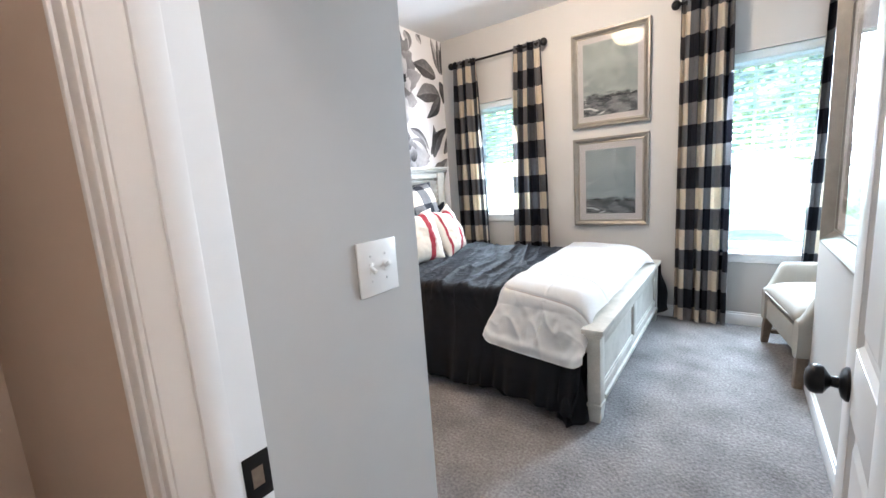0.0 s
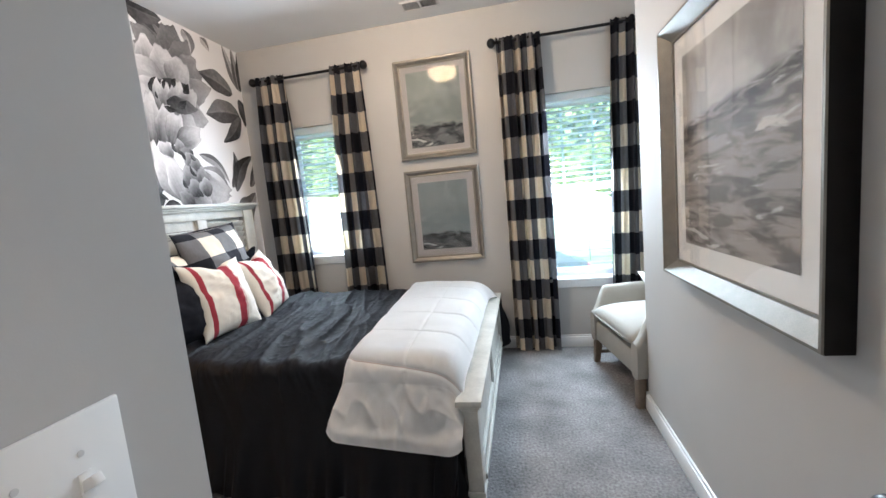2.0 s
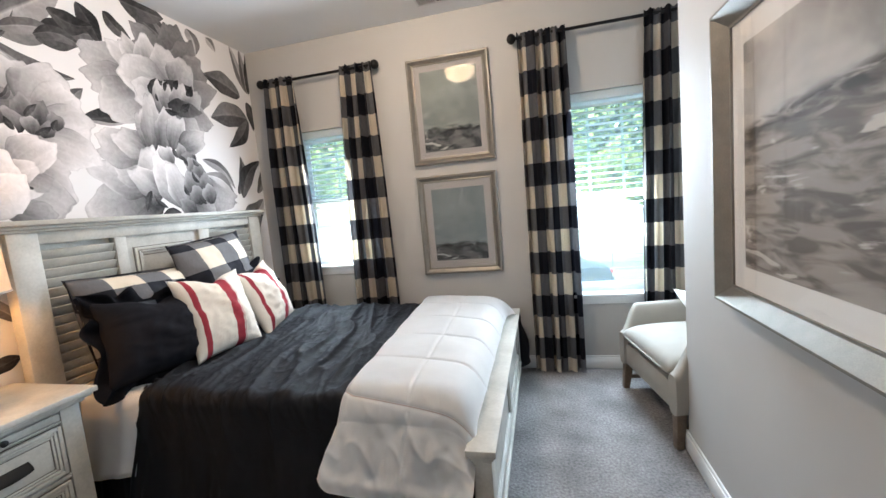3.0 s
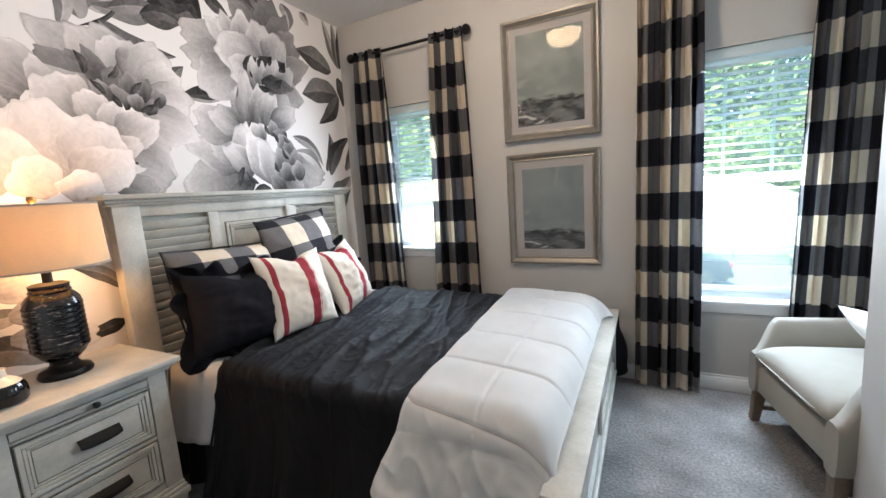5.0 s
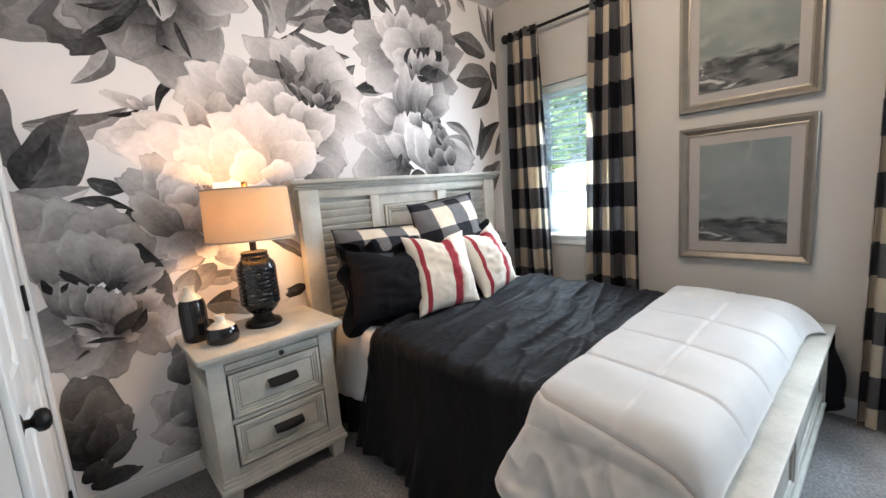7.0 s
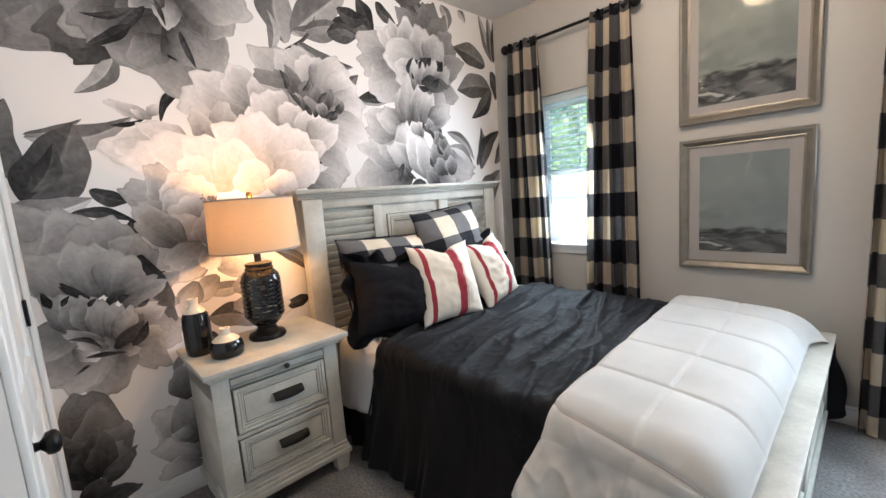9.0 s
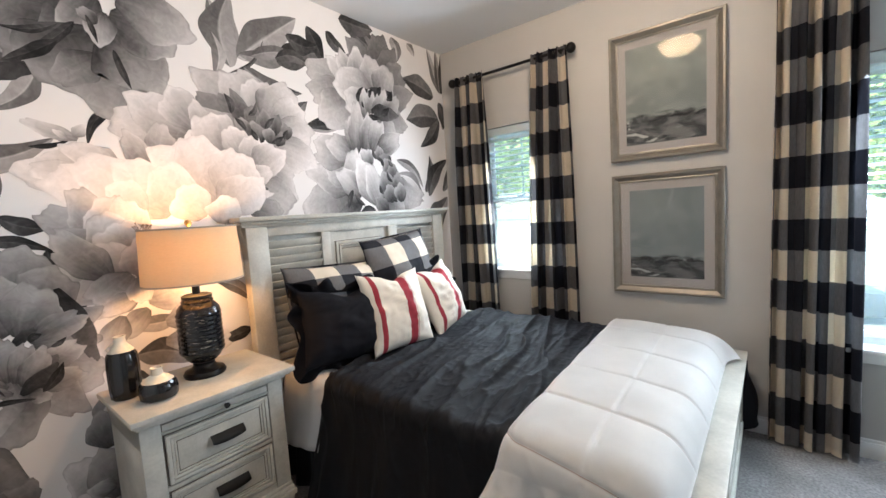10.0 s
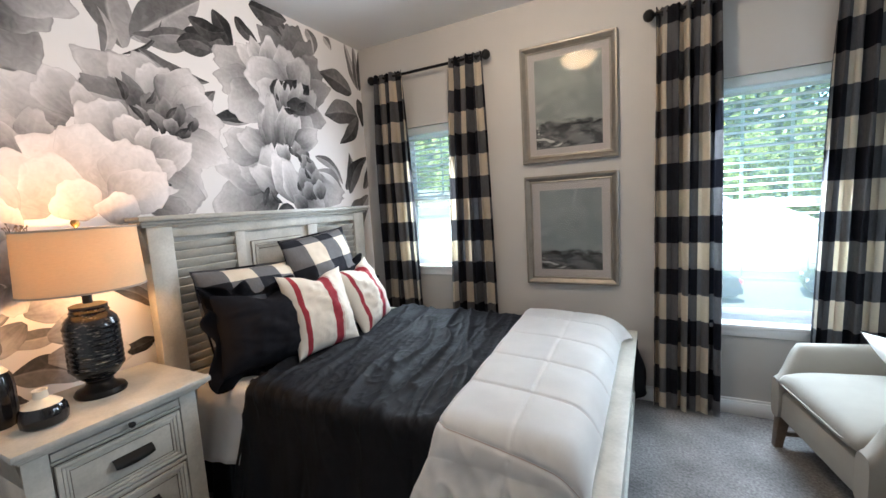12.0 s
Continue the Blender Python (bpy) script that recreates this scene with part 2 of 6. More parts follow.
def check_material(name, period, sheer=0.0):
    """Buffalo check: black where two dark bands cross, grey where one runs, cream elsewhere."""
    m, n, l, b = nodes_of(name, 0.85, spec=0.2)
    uv = n.new("ShaderNodeUVMap")
    sep = n.new("ShaderNodeSeparateXYZ")
    l.new(uv.outputs[0], sep.inputs[0])
    warp = n.new("ShaderNodeTexNoise")
    warp.inputs["Scale"].default_value = 60
    l.new(uv.outputs[0], warp.inputs["Vector"])
    jig = math_node(n, l, "MULTIPLY", math_node(n, l, "SUBTRACT", warp.outputs["Fac"], 0.5), 0.006)
    bands = []
    for k in (0, 1):
        q = math_node(n, l, "DIVIDE", math_node(n, l, "ADD", sep.outputs[k], jig), period)
        bands.append(math_node(n, l, "LESS_THAN", math_node(n, l, "FRACT", math_node(n, l, "ADD", q, 50.0)), 0.5))
    both = math_node(n, l, "MULTIPLY", *bands)
    one = math_node(n, l, "SUBTRACT", math_node(n, l, "ADD", *bands), both, True)
    slub = n.new("ShaderNodeTexNoise")
    slub.inputs["Scale"].default_value, slub.inputs["Detail"].default_value = 260, 3
    mp = n.new("ShaderNodeMapping")
    mp.inputs["Scale"].default_value = (1, 0.12, 1)
    l.new(uv.outputs[0], mp.inputs[0])
    l.new(mp.outputs[0], slub.inputs["Vector"])
    cream = mix_color(n, l, slub.outputs["Fac"], (0.74, 0.66, 0.54), (0.66, 0.58, 0.47))
    grey = mix_color(n, l, slub.outputs["Fac"], (0.19, 0.185, 0.19), (0.10, 0.10, 0.105))
    black = mix_color(n, l, slub.outputs["Fac"], (0.016, 0.017, 0.024), (0.010, 0.010, 0.014))
    color = mix_color(n, l, both, mix_color(n, l, one, cream, grey), black)
    l.new(color, b.inputs["Base Color"])
    weave(n, l, b, uv.outputs[0])
    if sheer:
        t, s = n.new("ShaderNodeBsdfTranslucent"), n.new("ShaderNodeMixShader")
        l.new(color, t.inputs[0])
        s.inputs[0].default_value = sheer
        l.new(b.outputs[0], s.inputs[1])
        l.new(t.outputs[0], s.inputs[2])
        l.new(s.outputs[0], n["Material Output"].inputs[0])
    return m


M_CHECK = check_material("buffalo_check_linen", 0.322, 0.10)
M_SHAM = check_material("buffalo_check_sham", 0.30)


def stripe_material():
    """Cream ticking with a narrow and a wide crimson stripe."""
    m, n, l, b = nodes_of("striped_cotton", 0.85, spec=0.2)
    uv = n.new("ShaderNodeUVMap")
    sep = n.new("ShaderNodeSeparateXYZ")
    l.new(uv.outputs[0], sep.inputs[0])
    no = n.new("ShaderNodeTexNoise")
    no.inputs["Scale"].default_value = 240
    l.new(uv.outputs[0], no.inputs["Vector"])

    def band(a, c):
        return math_node(n, l, "MULTIPLY", math_node(n, l, "GREATER_THAN", sep.outputs[0], a), math_node(n, l, "LESS_THAN", sep.outputs[0], c))

    red = math_node(n, l, "ADD", band(0.050, 0.080), math_node(n, l, "ADD", band(0.232, 0.290), band(0.296, 0.300)), True)
    cream = mix_color(n, l, no.outputs["Fac"], (0.78, 0.73, 0.65), (0.70, 0.64, 0.56))
    crimson = mix_color(n, l, no.outputs["Fac"], (0.36, 0.045, 0.06), (0.26, 0.03, 0.045))
    l.new(mix_color(n, l, red, cream, crimson), b.inputs["Base Color"])
    weave(n, l, b, uv.outputs[0])
    return m


M_STRIPE = stripe_material()


def painting(name, sky_a, sky_b, land_a, land_b, horizon, haze, stroke, slant=0.0, uneven=0.20):
    """A brushed seascape in layers of wash, on the print's own 0 to 1."""
    m, n, l, b = nodes_of(name, 0.6, spec=0.2)
    uv = n.new("ShaderNodeUVMap")
    sep = n.new("ShaderNodeSeparateXYZ")
    l.new(uv.outputs[0], sep.inputs[0])

    def wash(scale, sx, sy, detail=6, seed=0.0):
        mp, no = n.new("ShaderNodeMapping"), n.new("ShaderNodeTexNoise")
        mp.inputs["Scale"].default_value, mp.inputs["Location"].default_value = (sx, sy, 1), (seed, seed * 0.7, seed)
        no.inputs["Scale"].default_value, no.inputs["Detail"].default_value, no.inputs["Distortion"].default_value = scale, detail, 0.6
        l.new(uv.outputs[0], mp.inputs[0])
        l.new(mp.outputs[0], no.inputs["Vector"])
        return no.outputs["Fac"]

    def ramp(v, a, c):
        r = n.new("ShaderNodeMapRange")
        r.interpolation_type = "SMOOTHSTEP"
        r.inputs[1].default_value, r.inputs[2].default_value = a, c
        l.new(v, r.inputs[0])
        return r.outputs[0]

    v = sep.outputs[1]
    sky = mix_color(n, l, ramp(wash(2.2, 1, 1.4, seed=1.3), 0.35, 0.68), sky_a, sky_b)
    sky = mix_color(n, l, ramp(wash(2.4, 1.2, 1.3, seed=4.1), 0.52, 0.95), sky, haze)
    land = mix_color(n, l, ramp(wash(4.0, 1, stroke, seed=7.7), 0.40, 0.60), land_a, land_b)
    land = mix_color(n, l, ramp(wash(3.0, 1.2, stroke * 1.2, seed=2.9), 0.60, 0.68), land, haze)
    lean = math_node(n, l, "MULTIPLY", sep.outputs[0], slant)
    edge = math_node(n, l, "ADD", math_node(n, l, "ADD", v, lean), math_node(n, l, "MULTIPLY", math_node(n, l, "SUBTRACT", wash(3.0, 1, 0.2, seed=9.0), 0.5), uneven))
    color = mix_color(n, l, ramp(edge, horizon - 0.015, horizon + 0.02), land, sky)
    line = math_node(n, l, "MULTIPLY", ramp(edge, horizon - 0.075, horizon - 0.02), math_node(n, l, "SUBTRACT", 1.0, ramp(edge, horizon, horizon + 0.05)))
    color = mix_color(n, l, math_node(n, l, "MULTIPLY", line, ramp(wash(6.0, 1, 5, seed=5.5), 0.35, 0.6)), color, tuple(c * 0.45 for c in land_a))
    l.new(color, b.inputs["Base Color"])
    return m


M_SEA_A = painting("grey_seascape", (0.155, 0.175, 0.17), (0.23, 0.255, 0.24), (0.03, 0.033, 0.037), (0.12, 0.125, 0.125), 0.27, (0.36, 0.37, 0.35), 3.2)
M_SEA_B = painting("blue_grey_seascape", (0.145, 0.172, 0.18), (0.19, 0.217, 0.22), (0.028, 0.031, 0.035), (0.10, 0.105, 0.107), 0.22, (0.31, 0.33, 0.33), 4.0)
M_ABSTRACT = painting("taupe_abstract", (0.26, 0.24, 0.225), (0.50, 0.47, 0.44), (0.13, 0.112, 0.10), (0.32, 0.285, 0.255), 0.60, (0.52, 0.48, 0.44), 4.5, -0.12, 0.07)
M_MAT_GREY = mat("grey_mat_board", (0.33, 0.31, 0.30), 0.85, var=0.01)
M_MAT_WHITE = mat("white_mat_board", (0.72, 0.70, 0.67), 0.85, var=0.01)
M_VINYL = mat("white_vinyl", (0.80, 0.81, 0.82), 0.4, var=0.01)
vinyl = M_VINYL.node_tree
thin, both = vinyl.nodes.new("ShaderNodeBsdfTranslucent"), vinyl.nodes.new("ShaderNodeMixShader")
thin.inputs[0].default_value, both.inputs[0].default_value = (0.93, 0.95, 0.95, 1), 0.50
vinyl.links.new(vinyl.nodes["Principled BSDF"].outputs[0], both.inputs[1])
vinyl.links.new(thin.outputs[0], both.inputs[2])
vinyl.links.new(both.outputs[0], vinyl.nodes["Material Output"].inputs[0])
M_GLAZE = mat("umber_glaze", (0.13, 0.115, 0.095), 0.6, var=0.1, scale=30)
M_PLATE = mat("white_plastic", (0.80, 0.80, 0.79), 0.3, var=0.005)
M_OAK = mat("weathered_oak", (0.17, 0.125, 0.09), 0.55, var=0.12, scale=14, grain=0.15, gscale=120)
M_LINEN = mat("cream_linen", (0.34, 0.32, 0.285), 0.9, var=0.02, scale=10, grain=0.06, gscale=600, bump=0.3, bscale=700, spec=0.2)
M_BRASS = mat("aged_brass", (0.45, 0.30, 0.12), 0.3, metal=1.0, var=0.1)
M_BRONZE = mat("dark_bronze", (0.010, 0.009, 0.008), 0.6, metal=0.0, var=0.1)
M_CREAMGLAZE = mat("cream_glaze", (0.72, 0.66, 0.55), 0.3, var=0.05, scale=30)
M_BLACKGLAZE = mat("black_glaze", (0.012, 0.012, 0.014), 0.12, var=0.1, scale=30)
M_GREYMETAL = mat("vent_metal", (0.62, 0.62, 0.62), 0.5, var=0.02)
# near-black colour standing for the shade inside slots and gaps
M_GAP_SHADE = mat("recess_shade", (0.03, 0.028, 0.025), 0.9, var=0.05)


# ---- trim ----
def trim(name, bm, label="white painted wood trim"):
    return solid(name, bm, M_TRIM, label, "trim", "structure")


def baseboard(label, *runs):
    """Runs along a wall: a plank with a narrower, rounded cap."""
    bm = bmesh.new()
    for x0, x1, y0, y1 in runs:
        box(bm, x0, x1, y0, y1, 0.0, 0.085, 0.002)
        dx, dy = (0.005, 0) if (x1 - x0) < (y1 - y0) else (0, 0.005)
        box(bm, x0 + dx * (x0 > 1), x1 - dx * (x0 < 1), y0 + dy, y1, 0.085, 0.102, 0.003)
    trim("baseboard", bm, label)


B = 0.014
baseboard("white baseboard along the window wall", (B, XEND - B, -B, 0))
baseboard("white baseboard under the floral wallpaper", (0.0, B, YS + B, -B))
baseboard("white baseboard along the picture wall", (XE - B, XE, YD0, -1.003), (XE - B, XEND - B, -1.003, -1.003 + B))
baseboard("white baseboard beside the closet door", (B, CD0 - 0.08, YS, YS + B), (CD1 + 0.08, XW + B, YS, YS + B), (XW, XW + B, YD0, YS))

# closet casing, entry jambs and casing
bm = bmesh.new()
for x0, x1 in ((CD0 - 0.075, CD0 - 0.012), (CD1 + 0.012, CD1 + 0.075)):
    box(bm, x0, x1, YS, YS + 0.016, 0, DH + 0.075, 0.004)
box(bm, CD0 - 0.012, CD1 + 0.012, YS, YS + 0.016, DH + 0.012, DH + 0.075, 0.004)
trim("trim_closet", bm, "white moulded casing round the closet door")
bm = bmesh.new()
for x0, x1 in ((CD0 - 0.02, CD0 - 0.003), (CD1 + 0.003, CD1 + 0.02)):
    box(bm, x0, x1, YS - 0.11, YS - 0.001, 0, DH + 0.003)
box(bm, CD0 - 0.02, CD1 + 0.02, YS - 0.11, YS - 0.001, DH + 0.004, DH + 0.02)
trim("trim_closet_jamb", bm, "white closet door jamb")
bm = bmesh.new()
for x0, x1 in ((ED0 - 0.02, ED0), (ED1, ED1 + 0.02)):
    box(bm, x0, x1, YD1 - 0.004, YD0 + 0.004, 0, DH + 0.003, 0.003)
box(bm, ED0 - 0.02, ED1 + 0.02, YD1 - 0.004, YD0 + 0.004, DH + 0.003, DH + 0.02, 0.003)
trim("trim_entry_jamb", bm, "white entry door jamb")
bm = bmesh.new()
for x0, x1 in ((ED0, ED0 + 0.011), (ED1 - 0.011, ED1)):
    box(bm, x0, x1, YD1 + 0.035, YD1 + 0.072, 0, DH + 0.003, 0.003)
box(bm, ED0, ED1, YD1 + 0.035, YD1 + 0.072, DH - 0.008, DH + 0.003, 0.003)
trim("trim_door_stop", bm, "white stop strip inside the entry jamb")
bm = bmesh.new()
for s, x in ((-1, ED0 - 0.006), (1, ED1 + 0.006)):
    for a, b, d in ((0.0, 0.022, 0.010), (0.022, 0.060, 0.014), (0.060, 0.076, 0.018)):
        lo, hi = sorted((x + s * a, x + s * b))
        box(bm, lo, hi, YD1 - d, YD1, 0, DH + 0.07, 0.003)
box(bm, ED0 - 0.006, ED1 + 0.006, YD1 - 0.016, YD1, DH + 0.008, DH + 0.07, 0.003)
trim("trim_entry_casing", bm, "white stepped casing on the hall side")
strike = thing("strike_plate", "black metal strike plate on the white jamb", "strike plate", (ED0, YD0 - 0.03, 0.83))
part("plate", boxes((ED0, ED0 + 0.002, YD0 - 0.040, YD0 + 0.002, 0.795, 0.872), bevel=0.0008), M_BLACK, strike)
part("latch_hole", boxes((ED0 + 0.002, ED0 + 0.0026, YD0 - 0.028, YD0 - 0.010, 0.818, 0.850)), M_OAK, strike, "bare wood latch hole")


# ---- doors ----
def knob(parent, at, way, axis="x"):
    """A round black knob with its rose, along the axis, towards way."""
    prof = [(0.032, 0.0), (0.032, 0.004), (0.026, 0.010), (0.011, 0.014), (0.010, 0.024), (0.016, 0.029), (0.026, 0.035), (0.0285, 0.045),
            (0.026, 0.054), (0.016, 0.061), (0.0001, 0.063)]
    bm = lathe(prof, 28)
    turn = pose(0, 0, 0, 0, 90 * way, 0) if axis == "x" else pose(0, 0, 0, -90 * way, 0, 0)
    bm.transform(Matrix.Translation(at) @ turn)
    return part("door_knob", bm, M_BLACK, parent, "round black metal door knob")


def panel_door(name, label, m, width, knob_side, hinge_side):
    """A six-panel leaf in its own metres: x from the hinge, y through the leaf, z up."""
    d = thing(name, label, "door", kind="structure", turn=m)
    t = 0.035
    xs = (0.0, 0.105, width / 2 - 0.045, width / 2 + 0.045, width - 0.105, width)
    zs = (0.012, 0.235, 0.80, 0.925, 1.55, 1.66, 1.90, DH)
    bm = bmesh.new()
    for a, b in ((xs[0], xs[1]), (xs[2], xs[3]), (xs[4], xs[5])):
        box(bm, a, b, -t, 0, zs[0], zs[-1], 0.0015)
    for a, b in ((zs[0], zs[1]), (zs[2], zs[3]), (zs[4], zs[5]), (zs[6], zs[7])):
        for c, e in ((xs[1], xs[2]), (xs[3], xs[4])):
            box(bm, c, e, -t + 0.0004, -0.0004, a, b, 0.0015)
    part("leaf", bm, M_TRIM, d)
    for a, b in ((zs[1], zs[2]), (zs[3], zs[4]), (zs[5], zs[6])):
        for c, e in ((xs[1], xs[2]), (xs[3], xs[4])):
            bm = bmesh.new()
            loops = []
            for inset, y in ((0, -0.002), (0.010, -0.009), (0.022, -0.010), (0.045, -0.003)):
                loops.append([bm.verts.new(q) for q in ((c + inset, y, a + inset), (e - inset, y, a + inset), (e - inset, y, b - inset), (c + inset, y, b - inset))])
            back = []
            for inset, y in ((0, -t + 0.002), (0.010, -t + 0.009), (0.022, -t + 0.010), (0.045, -t + 0.003)):
                back.append([bm.verts.new(q) for q in ((c + inset, y, a + inset), (e - inset, y, a + inset), (e - inset, y, b - inset), (c + inset, y, b - inset))])
            for ring in (loops, back):
                for p, q in zip(ring, ring[1:]):
                    for i in range(4):
                        bm.faces.new((p[i], p[(i + 1) % 4], q[(i + 1) % 4], q[i]))
                bm.faces.new(ring[-1])
            part("panel", bm, M_TRIM, d, smooth=0)
    for s in knob_side:
        knob(d, (width - 0.066, 0 if s > 0 else -t, 0.84), s, "y")
    for z in (0.25, 1.05, 1.80):
        bm = boxes((-0.004, 0.014, 0.0 if hinge_side > 0 else -t - 0.002, 0.002 if hinge_side > 0 else -t, z - 0.045, z + 0.045))
        lathe([(0.006, -0.046), (0.006, 0.046)], 12, (-0.004, 0.005 if hinge_side > 0 else -t - 0.005, z), bm)
        part("hinge", bm, M_BLACK, d, "black butt hinge")
    return d


panel_door("door_closet", "closed white six-panel closet door", pose(CD0, YS - 0.004, 0), CD1 - CD0, (1,), 1)
panel_door("door_entry", "white six-panel bedroom door standing open", pose(ED1 - 0.027, YD0 + 0.024, 0, 0, 0, 86.0), 0.745, (1,), 1)

# ---- windows ----
GY = 0.115


def window(name, label, x0, x1, z0, z1, rail, blind_to):
    w = thing(name, label, "window", ((x0 + x1) / 2, 0.08, z0), kind="structure")
    f = 0.035
    part("window_frame", boxes((x0, x0 + f, 0.085, 0.155, z0, z1), (x1 - f, x1, 0.085, 0.155, z0, z1), (x0 + f, x1 - f, 0.085, 0.155, z0, z0 + f),
                               (x0 + f, x1 - f, 0.085, 0.155, z1 - f, z1), bevel=0.003), M_VINYL, w)
    a, b = x0 + f, x1 - f
    for nm, lo, hi, y in (("upper_sash", rail - 0.015, z1 - f, GY + 0.014), ("lower_sash", z0 + f, rail + 0.022, GY - 0.014)):
        s = part(nm, boxes((a, a + 0.03, y - 0.013, y + 0.013, lo, hi), (b - 0.03, b, y - 0.013, y + 0.013, lo, hi),
                           (a + 0.03, b - 0.03, y - 0.013, y + 0.013, lo, lo + 0.036), (a + 0.03, b - 0.03, y - 0.013, y + 0.013, hi - 0.036, hi), bevel=0.003), M_VINYL, w)
        p = part("pane", boxes((a + 0.03, b - 0.03, y - 0.002, y + 0.002, lo + 0.036, hi - 0.036)), M_PANE, s, smooth=0)
        p.visible_shadow = False
        if nm == "upper_sash":
            n = 3 if x1 - x0 > 0.7 else 2
            for k in range(1, n):
                x = a + (b - a) * k / n
                part("grille", boxes((x - 0.009, x + 0.009, y + 0.004, y + 0.010, lo + 0.036, hi - 0.036)), M_VINYL, s)
            zc = (lo + hi) / 2
            part("grille", boxes((a + 0.03, b - 0.03, y + 0.004, y + 0.010, zc - 0.009, zc + 0.009)), M_VINYL, s)
    part("sash_lock", boxes(((x0 + x1) / 2 - 0.03, (x0 + x1) / 2 + 0.03, GY - 0.04, GY - 0.005, rail + 0.022, rail + 0.034), bevel=0.003), M_VINYL, w)
    part("window_sill", boxes((x0 - 0.035, x1 + 0.035, -0.034, 0.084, z0 - 0.024, z0 + 0.002), bevel=0.006), M_TRIM, w)
    part("apron", boxes((x0 - 0.02, x1 + 0.02, -0.014, 0, z0 - 0.075, z0 - 0.024), bevel=0.003), M_TRIM, w)
    # blind
    bl = thing("blind", "white slatted blind lowered half way, slats open", "blind", ((x0 + x1) / 2, 0.05, blind_to), group="window blinds")
    part("headrail", boxes((x0 + 0.006, x1 - 0.006, 0.020, 0.078, z1 - 0.058, z1 - 0.002), bevel=0.003), M_VINYL, bl)
    step, z = 0.044, z1 - 0.095
    while z > blind_to + 0.02:
        bm = sheet(lambda u, v: (x0 + 0.012 + u * (x1 - x0 - 0.024), 0.024 + 0.050 * v, z + 0.0018 * math.sin(math.pi * v) - 0.009 * (v - 0.5)), 1, 4, 0.0028)
        part("slat", bm, M_VINYL, bl)
        z -= step
    part("bottom_rail", boxes((x0 + 0.012, x1 - 0.012, 0.026, 0.072, blind_to - 0.010, blind_to + 0.006), bevel=0.003), M_VINYL, bl)
    for x in (x0 + 0.12, x1 - 0.12):
        bm = boxes((x - 0.0012, x + 0.0012, 0.0235, 0.0245, blind_to, z1 - 0.05), (x - 0.0012, x + 0.0012, 0.0745, 0.0755, blind_to, z1 - 0.05))
        part("ladder_cord", bm, M_VINYL, bl)


window("window_1", "white vinyl sash window with grilles", *W1, 1.455, 1.40)
window("window_2", "large white vinyl sash window with grilles", *W2, 1.295, 1.19)


# ---- curtains and rods ----
def rod(label, x0, x1):
    r = thing("curtain_rod", label, "curtain rod", ((x0 + x1) / 2, -0.075, 2.44), group="curtain rods")
    bm = lathe([(0.011, x0), (0.011, x1)], 18)
    bm.transform(Matrix.Translation((0, -0.075, 2.44)) @ pose(0, 0, 0, 0, 90, 0))
    part("rod", bm, M_BLACK, r)
    for s, x in ((-1, x0), (1, x1)):
        prof = [(0.011, -0.004), (0.015, 0.0), (0.015, 0.006), (0.010, 0.012), (0.020, 0.018), (0.032, 0.030), (0.036, 0.045), (0.032, 0.060), (0.019, 0.073), (0.0001, 0.078)]
        bm = lathe(prof, 24)
        bm.transform(Matrix.Translation((x - s * 0.03, -0.075, 2.44)) @ pose(0, 0, 0, 0, 90 * s, 0))
        part("finial", bm, M_BLACK, r, "black ball finial")
        xb = x - s * 0.055
        bm = boxes((xb - 0.006, xb + 0.006, -0.088, 0.0, 2.418, 2.430), (xb - 0.012, xb + 0.012, -0.006, 0.0, 2.39, 2.46), bevel=0.002)
        part("bracket", bm, M_BLACK, r)


rod("short black curtain rod with ball finials", 0.185, 1.16)
rod("long black curtain rod with ball finials", 2.225, 3.42)


def curtain(label, x0, x1, b0, b1, folds, shift, seed):
    """A gathered panel from the rod to the carpet; b0 and b1 are its edges at the hem."""
    rnd = random.Random(seed)
    ph = [rnd.uniform(0, 6.28) for _ in range(4)]
    zt, zb = 2.468, 0.012
    cloth = (x1 - x0) * 2.9

    def fn(u, v):
        z = zt + (zb - zt) * v
        e = v ** 0.8
        amp = 0.018 + 0.034 * min(1, v * 4) + 0.006 * math.sin(3 * v + ph[0])
        uu = u + 0.020 * math.sin(6.28 * (1.5 * u) + ph[1] + 1.3 * v)
        x = (x0 + (x1 - x0) * uu) * (1 - e) + (b0 + (b1 - b0) * uu) * e
        w = 2 * math.pi * folds * u
        y = -0.083 - amp * (0.55 + 0.45 * math.sin(0.37 * w + ph[0])) * math.sin(w + ph[2] + 0.5 * math.sin(2.2 * v + ph[3])) - 0.008 * math.sin(0.41 * w + ph[1] + v)
        x += 0.010 * math.sin(2 * w + ph[0]) * min(1, v * 3)
        if v < 0.02:
            z += 0.004 * math.sin(w * 2)
        if v > 0.98:
            z += 0.006 * math.sin(w + ph[1])
        return x, min(y, -0.024), z

    c = thing("curtain", label, "curtain", ((x0 + x1) / 2, -0.08, 0.0), group="checked curtains")
    bm = sheet(fn, int(folds * 18), 60, 0.0022, uv=lambda u, v: (cloth * u + shift[0], (zt + (zb - zt) * v) - 2.047 + shift[1]))
    part("panel", bm, M_CHECK, c, smooth=180)
    return c


